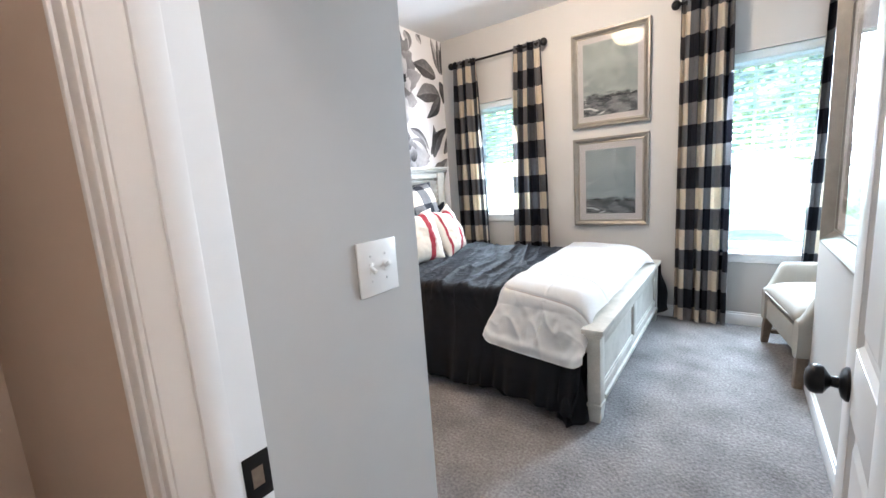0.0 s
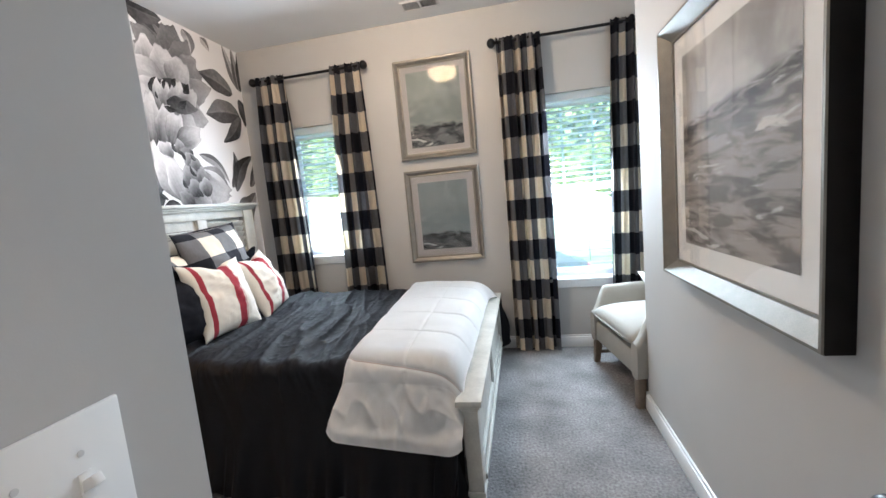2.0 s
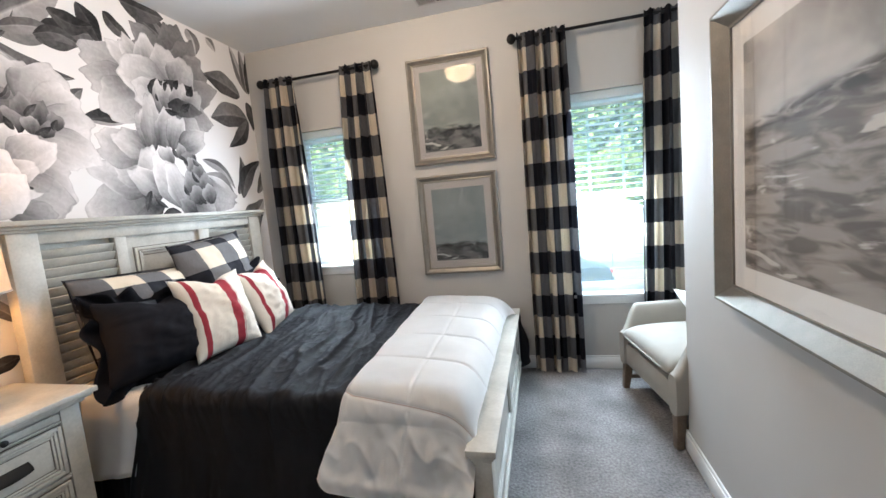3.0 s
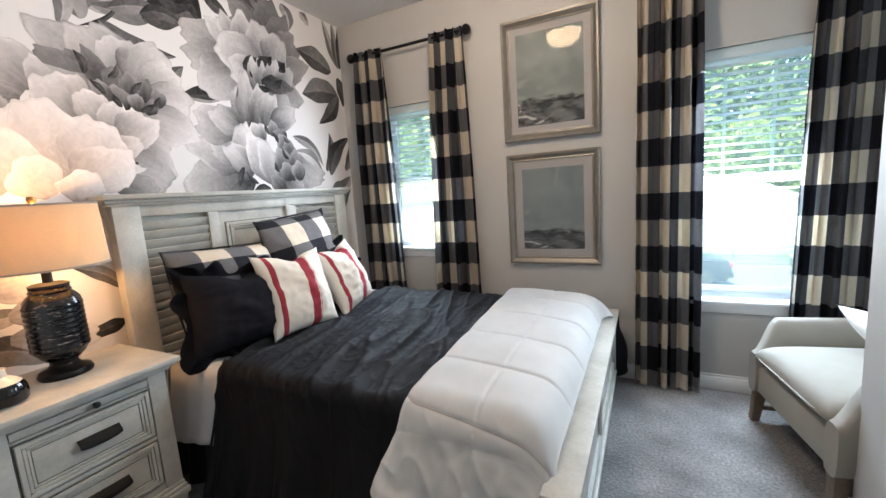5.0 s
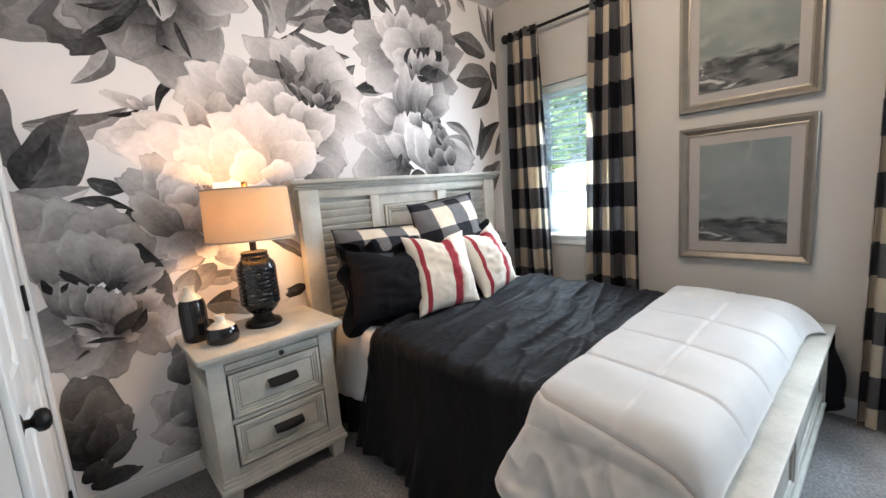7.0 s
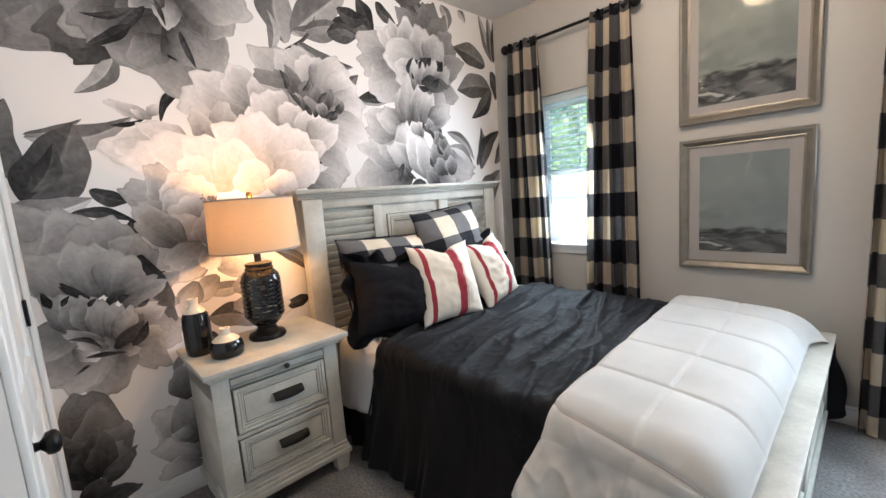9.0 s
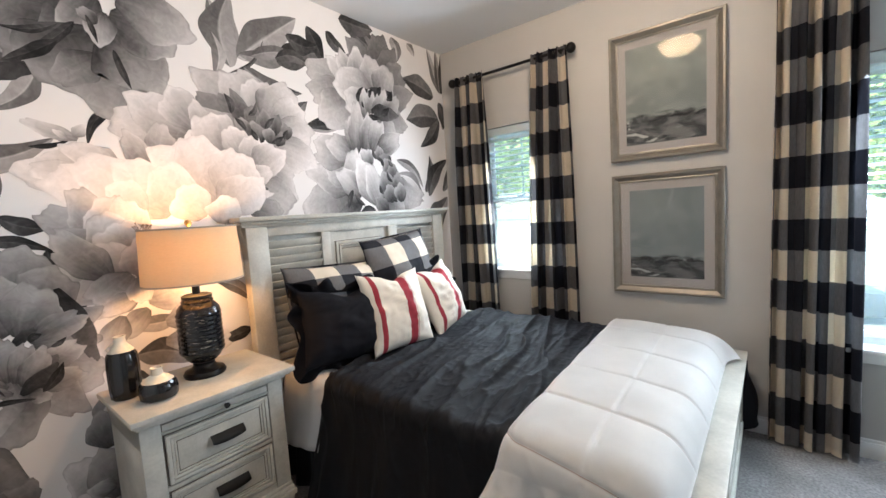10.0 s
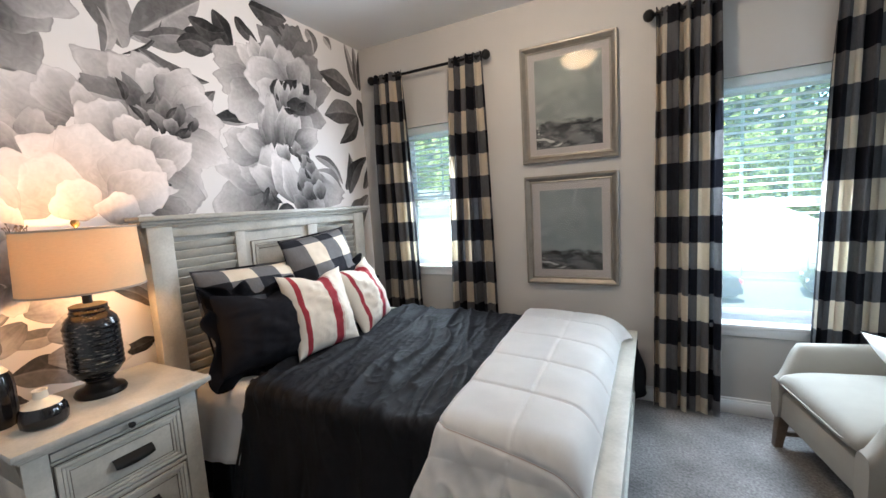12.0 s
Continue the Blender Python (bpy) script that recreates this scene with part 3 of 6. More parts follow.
curtain("black, grey and cream checked curtain panel in the room corner", 0.20, 0.475, 0.17, 0.54, 5.5, (0.05, -0.03), 1)
curtain("black, grey and cream checked curtain beside the framed prints", 0.885, 1.145, 0.80, 1.20, 5.5, (0.24, -0.03), 2)
curtain("black, grey and cream checked curtain panel, gathered", 2.25, 2.57, 2.235, 2.575, 6.0, (0.14, 0.0), 3)
curtain("black, grey and cream checked curtain panel behind the armchair", 3.06, 3.40, 2.99, 3.38, 6.0, (0.30, 0.0), 4)


# ---- framed pictures ----
def picture(label, m, w, h, depth, face, mat_w, frame_mat, board, art, side=None):
    """Its own metres: x across, z up from the lower edge, y = 0 on the wall and the front towards -y."""
    p = thing("framed_picture", label, "picture", turn=m)

    def ring(rows):
        bm = bmesh.new()
        loops = [[bm.verts.new(q) for q in ((i, -y, i), (w - i, -y, i), (w - i, -y, h - i), (i, -y, h - i))] for i, y in rows]
        for a, b in zip(loops, loops[1:]):
            for k in range(4):
                bm.faces.new((a[k], a[(k + 1) % 4], b[(k + 1) % 4], b[k]))
        return bm

    if side:
        part("side", ring([(0.0015, 0.0), (0.0, 0.002), (0.0, depth - 0.004)]), side, p, "black frame edge", smooth=0)
        part("frame", ring([(0.0, depth - 0.004), (0.002, depth), (0.010, depth), (face - 0.008, depth * 0.42), (face, depth * 0.42), (face, 0.004)]), frame_mat, p, smooth=0)
    else:
        part("frame", ring([(0.0, 0.0), (0.0, depth - 0.004), (0.004, depth), (0.016, depth), (face - 0.012, depth * 0.5), (face - 0.006, depth * 0.55), (face, depth * 0.5), (face, 0.004)]),
             frame_mat, p, smooth=0)
    y = depth * 0.30
    part("mat_board", boxes((face, w - face, -y, -0.003, face, h - face)), board, p, smooth=0)
    i = face + mat_w
    part("print", sheet(lambda u, v: (i + u * (w - 2 * i), -y - 0.0012, i + v * (h - 2 * i)), 1, 1, uv=lambda u, v: (u, v)), art, p, smooth=0)
    g = part("glass", boxes((face - 0.002, w - face + 0.002, -y - 0.0068, -y - 0.0045, face - 0.002, h - face + 0.002)), M_GLASS, p, smooth=0)
    g.visible_shadow = False
    return p


picture("framed grey seascape print in a champagne frame", pose(1.405, 0, 1.645), 0.63, 0.79, 0.036, 0.050, 0.046, M_SILVER, M_MAT_GREY, M_SEA_A)
picture("framed blue-grey seascape print in a champagne frame", pose(1.408, 0, 0.786), 0.622, 0.77, 0.036, 0.050, 0.054, M_SILVER, M_MAT_GREY, M_SEA_B)
picture("large taupe abstract print in a deep silver frame", pose(XE, -1.505, 0.905, 0, 0, -90), 0.935, 0.965, 0.062, 0.062, 0.075, M_SILVER, M_MAT_WHITE, M_ABSTRACT, M_BLACK)

# ---- small fixtures ----
sw = thing("light_switch", "white double toggle switch plate on the wall", "light switch", (XW, -3.108, 1.06))
part("plate", boxes((XW, XW + 0.006, -3.184, -3.056, 1.008, 1.138), bevel=0.0025), M_PLATE, sw)
for y, up in ((-3.145, -1), (-3.097, 1)):
    part("collar", boxes((XW + 0.006, XW + 0.0075, y - 0.006, y + 0.006, 1.060, 1.086), bevel=0.0006), M_PLATE, sw)
    bm = boxes((-0.002, 0.017, -0.0045, 0.0045, -0.005, 0.005), bevel=0.0015)
    bm.transform(Matrix.Translation((XW + 0.006, y, 1.073)) @ pose(0, 0, 0, 0, -28 * up, 0))
    part("toggle", bm, M_PLATE, sw)
    for z in (1.043, 1.103):
        bm = lathe([(0.0032, 0), (0.0028, 0.001), (0.0001, 0.0012)], 12)
        bm.transform(Matrix.Translation((XW + 0.006, y, z)) @ pose(0, 0, 0, 0, 90, 0))
        part("screw", bm, M_GREYMETAL, sw)
ol = thing("wall_outlet", "white duplex outlet plate above the baseboard", "outlet", (XE, -2.24, 0.33))
part("plate", boxes((XE - 0.006, XE, -2.275, -2.205, 0.27, 0.385), bevel=0.0025), M_PLATE, ol)
for z in (0.300, 0.353):
    part("socket", boxes((XE - 0.0075, XE - 0.006, -2.257, -2.223, z - 0.014, z + 0.014), bevel=0.0007), M_PLATE, ol)
    for y in (-2.246, -2.234):
        part("slot", boxes((XE - 0.0079, XE - 0.0075, y - 0.001, y + 0.001, z - 0.005, z + 0.005)), M_GAP_SHADE, ol)
vent = thing("ceiling_vent", "white metal louvred air vent in the ceiling", "vent", (1.72, -0.24, H))
part("frame", boxes((1.58, 1.86, -0.31, -0.292, H - 0.007, H), (1.58, 1.86, -0.188, -0.17, H - 0.007, H), (1.58, 1.598, -0.292, -0.188, H - 0.007, H),
                    (1.842, 1.86, -0.292, -0.188, H - 0.007, H), (1.712, 1.728, -0.292, -0.188, H - 0.007, H), bevel=0.002), M_GREYMETAL, vent)
# dark sheet painted as the shade behind the vent slats
part("backing", boxes((1.598, 1.842, -0.292, -0.188, H - 0.0015, H - 0.0005)), M_GAP_SHADE, vent)
for k in range(22):
    x = 1.603 + k * 0.0112
    if 1.706 < x < 1.732:
        continue
    bm = boxes((-0.0008, 0.0008, -0.292, -0.188, -0.004, 0.004))
    bm.transform(Matrix.Translation((x, 0, H - 0.0052)) @ pose(0, 0, 0, 0, 35 if x < 1.72 else -35, 0))
    part("slat", bm, M_GREYMETAL, vent)
cl = thing("ceiling_light", "lit alabaster glass dome light on the ceiling", "ceiling light", (1.615, -1.255, H))
part("canopy", lathe([(0.175, H), (0.178, H - 0.012), (0.165, H - 0.035), (0.150, H - 0.040)][::-1], 40, (1.615, -1.255, 0)), M_BRONZE, cl)
M_DOME = glow("lit_alabaster", (1.0, 0.68, 0.38), 3.4)
dome = part("dome", lathe([(0.0001, H - 0.150), (0.05, H - 0.146), (0.10, H - 0.128), (0.14, H - 0.095), (0.158, H - 0.055), (0.160, H - 0.038)], 40, (1.615, -1.255, 0)), M_DOME, cl, "glowing frosted glass dome")
dome.visible_shadow = False
part("finial", lathe([(0.0001, H - 0.178), (0.009, H - 0.172), (0.006, H - 0.162), (0.014, H - 0.150), (0.012, H - 0.146)], 16, (1.615, -1.255, 0)), M_BRONZE, cl)

# ---- floral wallpaper ----
class Print:
    """A flat print of overlapping petals and leaves; tone is the ink's lightness."""

    def __init__(self):
        self.v, self.f, self.t, self.k = [], [], [], 0

    def patch(self, fn, tone, nu, nv):
        base, self.k = len(self.v), self.k + 1
        x = 0.0008 + self.k * 6e-6
        for i in range(nu + 1):
            for j in range(nv + 1):
                u, w = i / nu, j / nv
                y, z = fn(u, w)
                self.v.append((x, min(max(y, YS + 0.002), -0.002), min(max(z, 0.104), H - 0.001)))
                self.t.append(tone(u, w))
        for i in range(nu):
            for j in range(nv):
                a = base + i * (nv + 1) + j
                self.f.append((a, a + nv + 1, a + nv + 2, a + 1))

    def petal(self, y, z, ang, length, width, dark, light, rnd):
        """From its base at (y, z) outwards; dark at the base, light at the curled lip, with veins along it."""
        ca, sa = math.cos(ang), math.sin(ang)
        p = [rnd.uniform(0, 6.28) for _ in range(7)]
        bend = rnd.uniform(-0.16, 0.16)
        side = rnd.choice((-1, 1))
        waves = 2.2 + 1.2 * rnd.random()

        def fn(u, w):
            s = 2 * w - 1
            body = 1.55 * (0.20 + 0.80 * math.sin(math.pi * 0.5 * min(1, u * 1.7)) ** 0.9) * (1 + 0.04 * math.sin(7 * u + p[2]))
            lip = 1.04 - 0.44 * abs(s) ** 2.2 * u + u * u * (0.09 * math.sin(waves * s + p[0]) + 0.045 * math.sin(2.7 * waves * s + p[1]) + 0.018 * math.sin(6 * waves * s + p[5]))
            a, b = length * u * lip, width * body * s * 0.5 * (1 - 0.16 * s * s * u) + bend * length * u * u * 0.5
            return y + a * ca - b * sa, z + a * sa + b * ca

        def tone(u, w):
            s = 2 * w - 1
            fade = 1 - 0.75 * u
            h = min(1, u * 1.08)
            k = dark * 0.62 + (light - dark * 0.62) * h ** 0.95
            vein = 0.040 * math.sin(9 * s + p[3] + 3 * u) + 0.028 * math.sin(23 * s + p[4] - 4 * u) + 0.018 * math.sin(41 * s + p[6])
            fold = 0.085 * math.sin(3.1 * s + p[0] + 1.9 * u) * math.sin(math.pi * min(1, u * 1.05))
            shade = 0.34 * max(0, s * side) ** 1.6 * (1.1 - 0.55 * u)
            curl = 0.10 * max(0, (u - 0.86) / 0.14) * math.sin(waves * s + p[1])
            span = 0.25 + 0.75 * min(1.0, 2.2 * (light - dark))
            line = 1 - 0.20 * span * (u > 0.985 or w < 0.02 or w > 0.98)
            return max(0.015, min(0.99, line * k * (1 - shade * span) + (vein * fade * (0.4 + dark) + fold * (0.5 + 0.5 * light) + curl) * span))

        self.patch(fn, tone, 22, 26)

    def leaf(self, y0, z0, y1, z1, width, tone0, rnd):
        """A pointed leaf from stalk to tip with a pale midrib and one darker half."""
        dy, dz = y1 - y0, z1 - z0
        n = math.hypot(dy, dz)
        py, pz = -dz / n, dy / n
        bend, ph = rnd.uniform(-0.16, 0.16) * n, rnd.uniform(0, 6.28)

        def fn(u, w):
            s = 2 * w - 1
            b = width * 0.5 * s * math.sin(math.pi * u ** 0.8) ** 0.85 * (1 + 0.08 * math.sin(11 * u + ph)) + bend * math.sin(math.pi * u)
            return y0 + dy * u + py * b, z0 + dz * u + pz * b

        def tone(u, w):
            s = 2 * w - 1
            rib = 0.16 * math.exp(-(s / 0.07) ** 2)
            vein = 0.05 * max(0, math.sin(26 * u - 7 * abs(s) + ph)) * (1 - abs(s))
            return max(0.012, tone0 * (0.72 if s > 0 else 1.22) + rib * (tone0 + 0.15) + vein - 0.05 * math.cos(5 * u + ph))

        self.patch(fn, tone, 26, 16)

    def petals(self, rnd, *rows):
        """Petals from base to lip: both ends, breadth, ink at the base and at the lip."""
        for y0, z0, y1, z1, wide, dark, light in rows:
            self.petal(y0, z0, math.atan2(z1 - z0, y1 - y0) + rnd.uniform(-0.10, 0.10), math.hypot(y1 - y0, z1 - z0), wide * rnd.uniform(0.9, 1.2), dark, light, rnd)

    def leaves(self, rnd, *rows):
        for row in rows:
            self.leaf(*row, rnd)


pr = Print()
rnd = random.Random(11)
# leaves under the ceiling
pr.leaves(rnd,
          (-1.84, 2.23, -1.89, 2.55, 0.11, 0.46), (-1.81, 2.22, -1.78, 2.6, 0.19, 0.44), (-1.77, 2.28, -1.39, 2.6, 0.2, 0.48), (-1.76, 2.3, -1.38, 2.43, 0.1, 0.34),
          (-1.54, 2.31, -1.23, 2.44, 0.15, 0.2), (-1.89, 2.17, -1.89, 2.38, 0.07, 0.5), (-1.82, 2.19, -1.61, 2.42, 0.02, 0.2))
# dark leaves along the ceiling
pr.leaves(rnd,
          (-1.69, 2.31, -1.42, 2.38, 0.08, 0.36), (-1.55, 2.33, -1.32, 2.34, 0.08, 0.2), (-1.32, 2.58, -1.22, 2.38, 0.11, 0.13), (-1.18, 2.59, -1.03, 2.49, 0.09, 0.16),
          (-1, 2.66, -0.72, 2.54, 0.1, 0.2), (-0.87, 2.7, -0.57, 2.53, 0.1, 0.28), (-1.47, 2.48, -1.25, 2.48, 0.11, 0.14), (-1.07, 2.7, -0.77, 2.71, 0.15, 0.2))
# leaves in the corner
pr.leaves(rnd,
          (-0.05, 2.41, -0.18, 2.75, 0.09, 0.55), (-0.04, 2.4, -0.07, 2.76, 0.08, 0.42), (-0.02, 2.4, 0, 2.74, 0.07, 0.16), (-0.59, 2.72, -0.54, 2.55, 0.11, 0.5),
          (-0.42, 2.72, -0.34, 2.64, 0.07, 0.6), (-0.13, 2.36, -0.5, 2.44, 0.17, 0.27), (-0.08, 2.19, -0.48, 2.13, 0.2, 0.3), (-0.07, 2.18, -0.33, 1.93, 0.12, 0.22),
          (-0.06, 2.33, -0.02, 2.1, 0.12, 0.16))
# leaves beside the headboard
pr.leaves(rnd,
          (-0.62, 1.81, -0.33, 1.6, 0.08, 0.45), (-0.3, 1.56, -0.23, 1.87, 0.11, 0.3), (-0.26, 1.53, 0.01, 1.85, 0.14, 0.22), (-0.62, 1.7, -0.34, 1.54, 0.1, 0.62),
          (-0.28, 1.37, -0.01, 1.52, 0.18, 0.5), (-0.26, 1.21, -0.03, 1.41, 0.15, 0.3), (-0.07, 1.57, 0.01, 1.79, 0.09, 0.3), (-0.58, 1.45, -0.33, 1.49, 0.08, 0.5))
# single leaves
pr.leaves(rnd,
          (-1.74, 2.24, -1.39, 2.16, 0.1, 0.34), (-1.49, 2.15, -1.45, 2.02, 0.03, 0.55), (-1.44, 2.01, -1.36, 2.12, 0.06, 0.3), (-1.4, 1.95, -1.1, 2.01, 0.1, 0.12),
          (-1.38, 1.95, -1.13, 1.98, 0.04, 0.8), (-1.2, 2.28, -1.14, 2.06, 0.08, 0.14))
# leaves by the closet
pr.leaves(rnd,
          (-2.89, 1.68, -2.54, 1.78, 0.1, 0.46), (-2.89, 1.69, -2.71, 1.76, 0.04, 0.36), (-2.95, 1.52, -2.92, 1.82, 0.15, 0.24), (-2.92, 1.42, -2.74, 1.74, 0.22, 0.22),
          (-2.9, 1.47, -2.81, 1.66, 0.08, 0.18), (-2.56, 2.05, -2.72, 1.86, 0.08, 0.5), (-2.97, 1.41, -2.72, 1.44, 0.11, 0.62), (-2.73, 1.47, -2.59, 1.42, 0.07, 0.13),
          (-2.8, 1.38, -2.59, 1.33, 0.05, 0.12), (-2.61, 1.34, -2.51, 1.05, 0.09, 0.14))
# twigs
pr.leaves(rnd,
          (-2.33, 1.93, -2.44, 1.76, 0.04, 0.1), (-2.62, 1.74, -2.49, 1.78, 0.02, 0.06), (-2.53, 1.77, -2.49, 1.79, 0.01, 0.05), (-2.91, 1.94, -2.89, 1.94, 0, 0.05))
# leaves behind the lamp foot
pr.leaves(rnd,
          (-1.84, 0.82, -2.02, 0.79, 0.07, 0.13), (-1.82, 0.98, -2.01, 1.11, 0.07, 0.36), (-2.37, 0.83, -2.13, 0.73, 0.13, 0.36), (-2.4, 0.98, -2.15, 0.97, 0.08, 0.45),
          (-2.53, 0.58, -2.44, 0.7, 0.09, 0.7), (-2.38, 0.76, -2.31, 0.68, 0.05, 0.3))
# pale blossom
pr.petals(rnd,
          (-2.47, 1.78, -2.61, 1.85, 0.04, 0.72, 0.86), (-2.48, 1.79, -2.45, 1.84, 0.03, 0.7, 0.85), (-2.5, 1.78, -2.54, 1.81, 0.02, 0.76, 0.9))
# hanging bloom, back
pr.petals(rnd,
          (-2.48, 2.24, -2.94, 2.05, 0.17, 0.21, 0.42), (-2.46, 2.3, -2.82, 2.25, 0.18, 0.22, 0.42), (-2.48, 2.22, -2.85, 2.02, 0.13, 0.22, 0.46), (-2.47, 2.29, -2.76, 2.11, 0.14, 0.17, 0.42),
          (-2.54, 2.15, -2.74, 2, 0.11, 0.08, 0.2), (-2.43, 2.27, -2.74, 2.07, 0.13, 0.09, 0.29), (-2.42, 2.34, -2.72, 2.14, 0.19, 0.26, 0.55), (-2.44, 2.28, -2.68, 2.1, 0.14, 0.19, 0.5),
          (-2.47, 2.22, -2.6, 2.08, 0.1, 0.24, 0.54), (-2.39, 2.35, -2.51, 2.15, 0.11, 0.15, 0.46), (-2.35, 2.38, -2.44, 2.19, 0.1, 0.26, 0.63))
# hanging bloom, front
pr.petals(rnd,
          (-2.31, 2.21, -2.23, 1.97, 0.12, 0.08, 0.29), (-2.32, 2.24, -2.44, 1.92, 0.35, 0.2, 0.55), (-2.36, 2.14, -2.51, 2.02, 0.1, 0.26, 0.52), (-2.33, 2.26, -2.16, 2.05, 0.2, 0.17, 0.59),
          (-2.31, 2.32, -2.05, 2.24, 0.17, 0.26, 0.67), (-2.28, 2.4, -2, 2.38, 0.17, 0.38, 0.72), (-2.33, 2.33, -2.37, 2.2, 0.09, 0.32, 0.71), (-2.36, 2.27, -2.4, 2.33, 0.04, 0.19, 0.59))
# upper bloom, outer petals
pr.petals(rnd,
          (-1.02, 2.3, -1.32, 2.31, 0.19, 0.47, 0.74), (-1.02, 2.24, -1.34, 2.17, 0.18, 0.47, 0.76), (-0.99, 2.19, -1.28, 2.04, 0.17, 0.53, 0.8), (-0.74, 2.27, -0.8, 2.66, 0.24, 0.15, 0.4),
          (-0.75, 2.25, -0.61, 2.62, 0.18, 0.19, 0.44), (-0.74, 2.23, -0.5, 2.51, 0.19, 0.2, 0.49), (-0.74, 2.21, -0.44, 2.34, 0.16, 0.26, 0.57), (-0.76, 2.17, -0.5, 2.11, 0.14, 0.31, 0.63),
          (-0.81, 2.13, -0.63, 1.97, 0.12, 0.38, 0.71), (-0.89, 2.1, -1.03, 1.9, 0.12, 0.42, 0.76), (-0.78, 2.34, -1.02, 2.55, 0.16, 0.21, 0.47))
# upper bloom, cup
pr.petals(rnd,
          (-0.97, 2.31, -1.17, 2.42, 0.12, 0.38, 0.86), (-0.97, 2.3, -1.09, 2.49, 0.11, 0.4, 0.88), (-0.93, 2.3, -0.94, 2.53, 0.13, 0.36, 0.86), (-0.79, 2.27, -0.8, 2.5, 0.21, 0.45, 0.8),
          (-0.76, 2.25, -0.64, 2.45, 0.16, 0.4, 0.74), (-0.81, 2.25, -1.12, 2.23, 0.22, 0.52, 0.86), (-0.8, 2.2, -1.08, 2.17, 0.15, 0.55, 0.86), (-0.78, 2.12, -0.78, 2.32, 0.24, 0.05, 0.12),
          (-0.9, 2.08, -0.91, 2.27, 0.08, 0.36, 0.82), (-0.84, 2.08, -0.84, 2.28, 0.08, 0.34, 0.78), (-0.78, 2.09, -0.73, 2.3, 0.09, 0.36, 0.8), (-0.72, 2.11, -0.64, 2.29, 0.08, 0.3, 0.75),
          (-0.69, 2.1, -0.58, 2.27, 0.08, 0.32, 0.72), (-0.84, 2.14, -0.6, 2.14, 0.09, 0.12, 0.3))
# right bloom, outer petals
pr.petals(rnd,
          (-1.06, 1.55, -1.41, 1.48, 0.22, 0.3, 0.8), (-1.06, 1.59, -1.38, 1.65, 0.16, 0.5, 0.86), (-1.06, 1.63, -1.26, 1.76, 0.15, 0.5, 0.88), (-1.08, 1.78, -1.34, 1.86, 0.14, 0.56, 0.84),
          (-1.03, 1.81, -1.23, 1.92, 0.11, 0.5, 0.86), (-1.02, 1.82, -1.05, 2.08, 0.08, 0.36, 0.78), (-1, 1.83, -0.96, 2.16, 0.11, 0.32, 0.8), (-0.93, 1.84, -0.86, 2.11, 0.1, 0.3, 0.84),
          (-0.86, 1.86, -0.76, 2.08, 0.09, 0.4, 0.86), (-0.81, 1.87, -0.58, 2, 0.1, 0.34, 0.84), (-0.75, 1.56, -0.38, 1.5, 0.17, 0.36, 0.74), (-0.78, 1.52, -0.54, 1.41, 0.13, 0.3, 0.64),
          (-0.99, 1.49, -1.18, 1.4, 0.09, 0.12, 0.44), (-0.94, 1.47, -0.94, 1.35, 0.1, 0.14, 0.4))
# right bloom, front petals
pr.petals(rnd,
          (-1.06, 1.49, -1.03, 1.82, 0.14, 0.27, 0.92), (-0.98, 1.55, -1.15, 1.72, 0.11, 0.34, 0.92), (-0.88, 1.74, -0.93, 1.87, 0.08, 0.24, 0.86), (-0.82, 1.47, -0.99, 1.76, 0.18, 0.37, 0.97),
          (-0.81, 1.45, -0.91, 1.74, 0.12, 0.48, 0.96), (-0.77, 1.79, -0.82, 1.88, 0.07, 0.2, 0.62), (-0.69, 1.76, -0.77, 1.84, 0.08, 0.1, 0.5), (-0.67, 1.69, -0.75, 1.79, 0.09, 0.11, 0.56),
          (-0.64, 1.63, -0.69, 1.77, 0.09, 0.1, 0.5), (-0.7, 1.56, -0.76, 1.7, 0.11, 0.13, 0.6), (-0.61, 1.56, -0.63, 1.7, 0.08, 0.14, 0.56), (-0.68, 1.49, -0.74, 1.61, 0.1, 0.11, 0.55),
          (-0.59, 1.49, -0.6, 1.63, 0.08, 0.16, 0.62), (-0.74, 1.43, -0.85, 1.52, 0.08, 0.11, 0.5))
# middle bloom, outer petals
pr.petals(rnd,
          (-1.68, 1.97, -1.97, 2.15, 0.17, 0.3, 0.74), (-1.67, 1.99, -1.84, 2.19, 0.16, 0.48, 0.82), (-1.65, 1.99, -1.68, 2.19, 0.16, 0.55, 0.86), (-1.63, 1.95, -1.49, 2.16, 0.2, 0.62, 0.88),
          (-1.62, 1.94, -1.38, 2.04, 0.16, 0.66, 0.9), (-1.62, 1.89, -1.36, 1.88, 0.16, 0.7, 0.92), (-1.63, 1.84, -1.38, 1.7, 0.16, 0.72, 0.93), (-1.76, 1.69, -1.49, 1.54, 0.19, 0.5, 0.82),
          (-1.79, 1.64, -1.56, 1.46, 0.16, 0.42, 0.76), (-1.83, 1.52, -1.6, 1.41, 0.1, 0.32, 0.62), (-1.88, 1.54, -1.7, 1.59, 0.09, 0.1, 0.16), (-1.87, 1.52, -1.66, 1.55, 0.06, 0.75, 0.9))
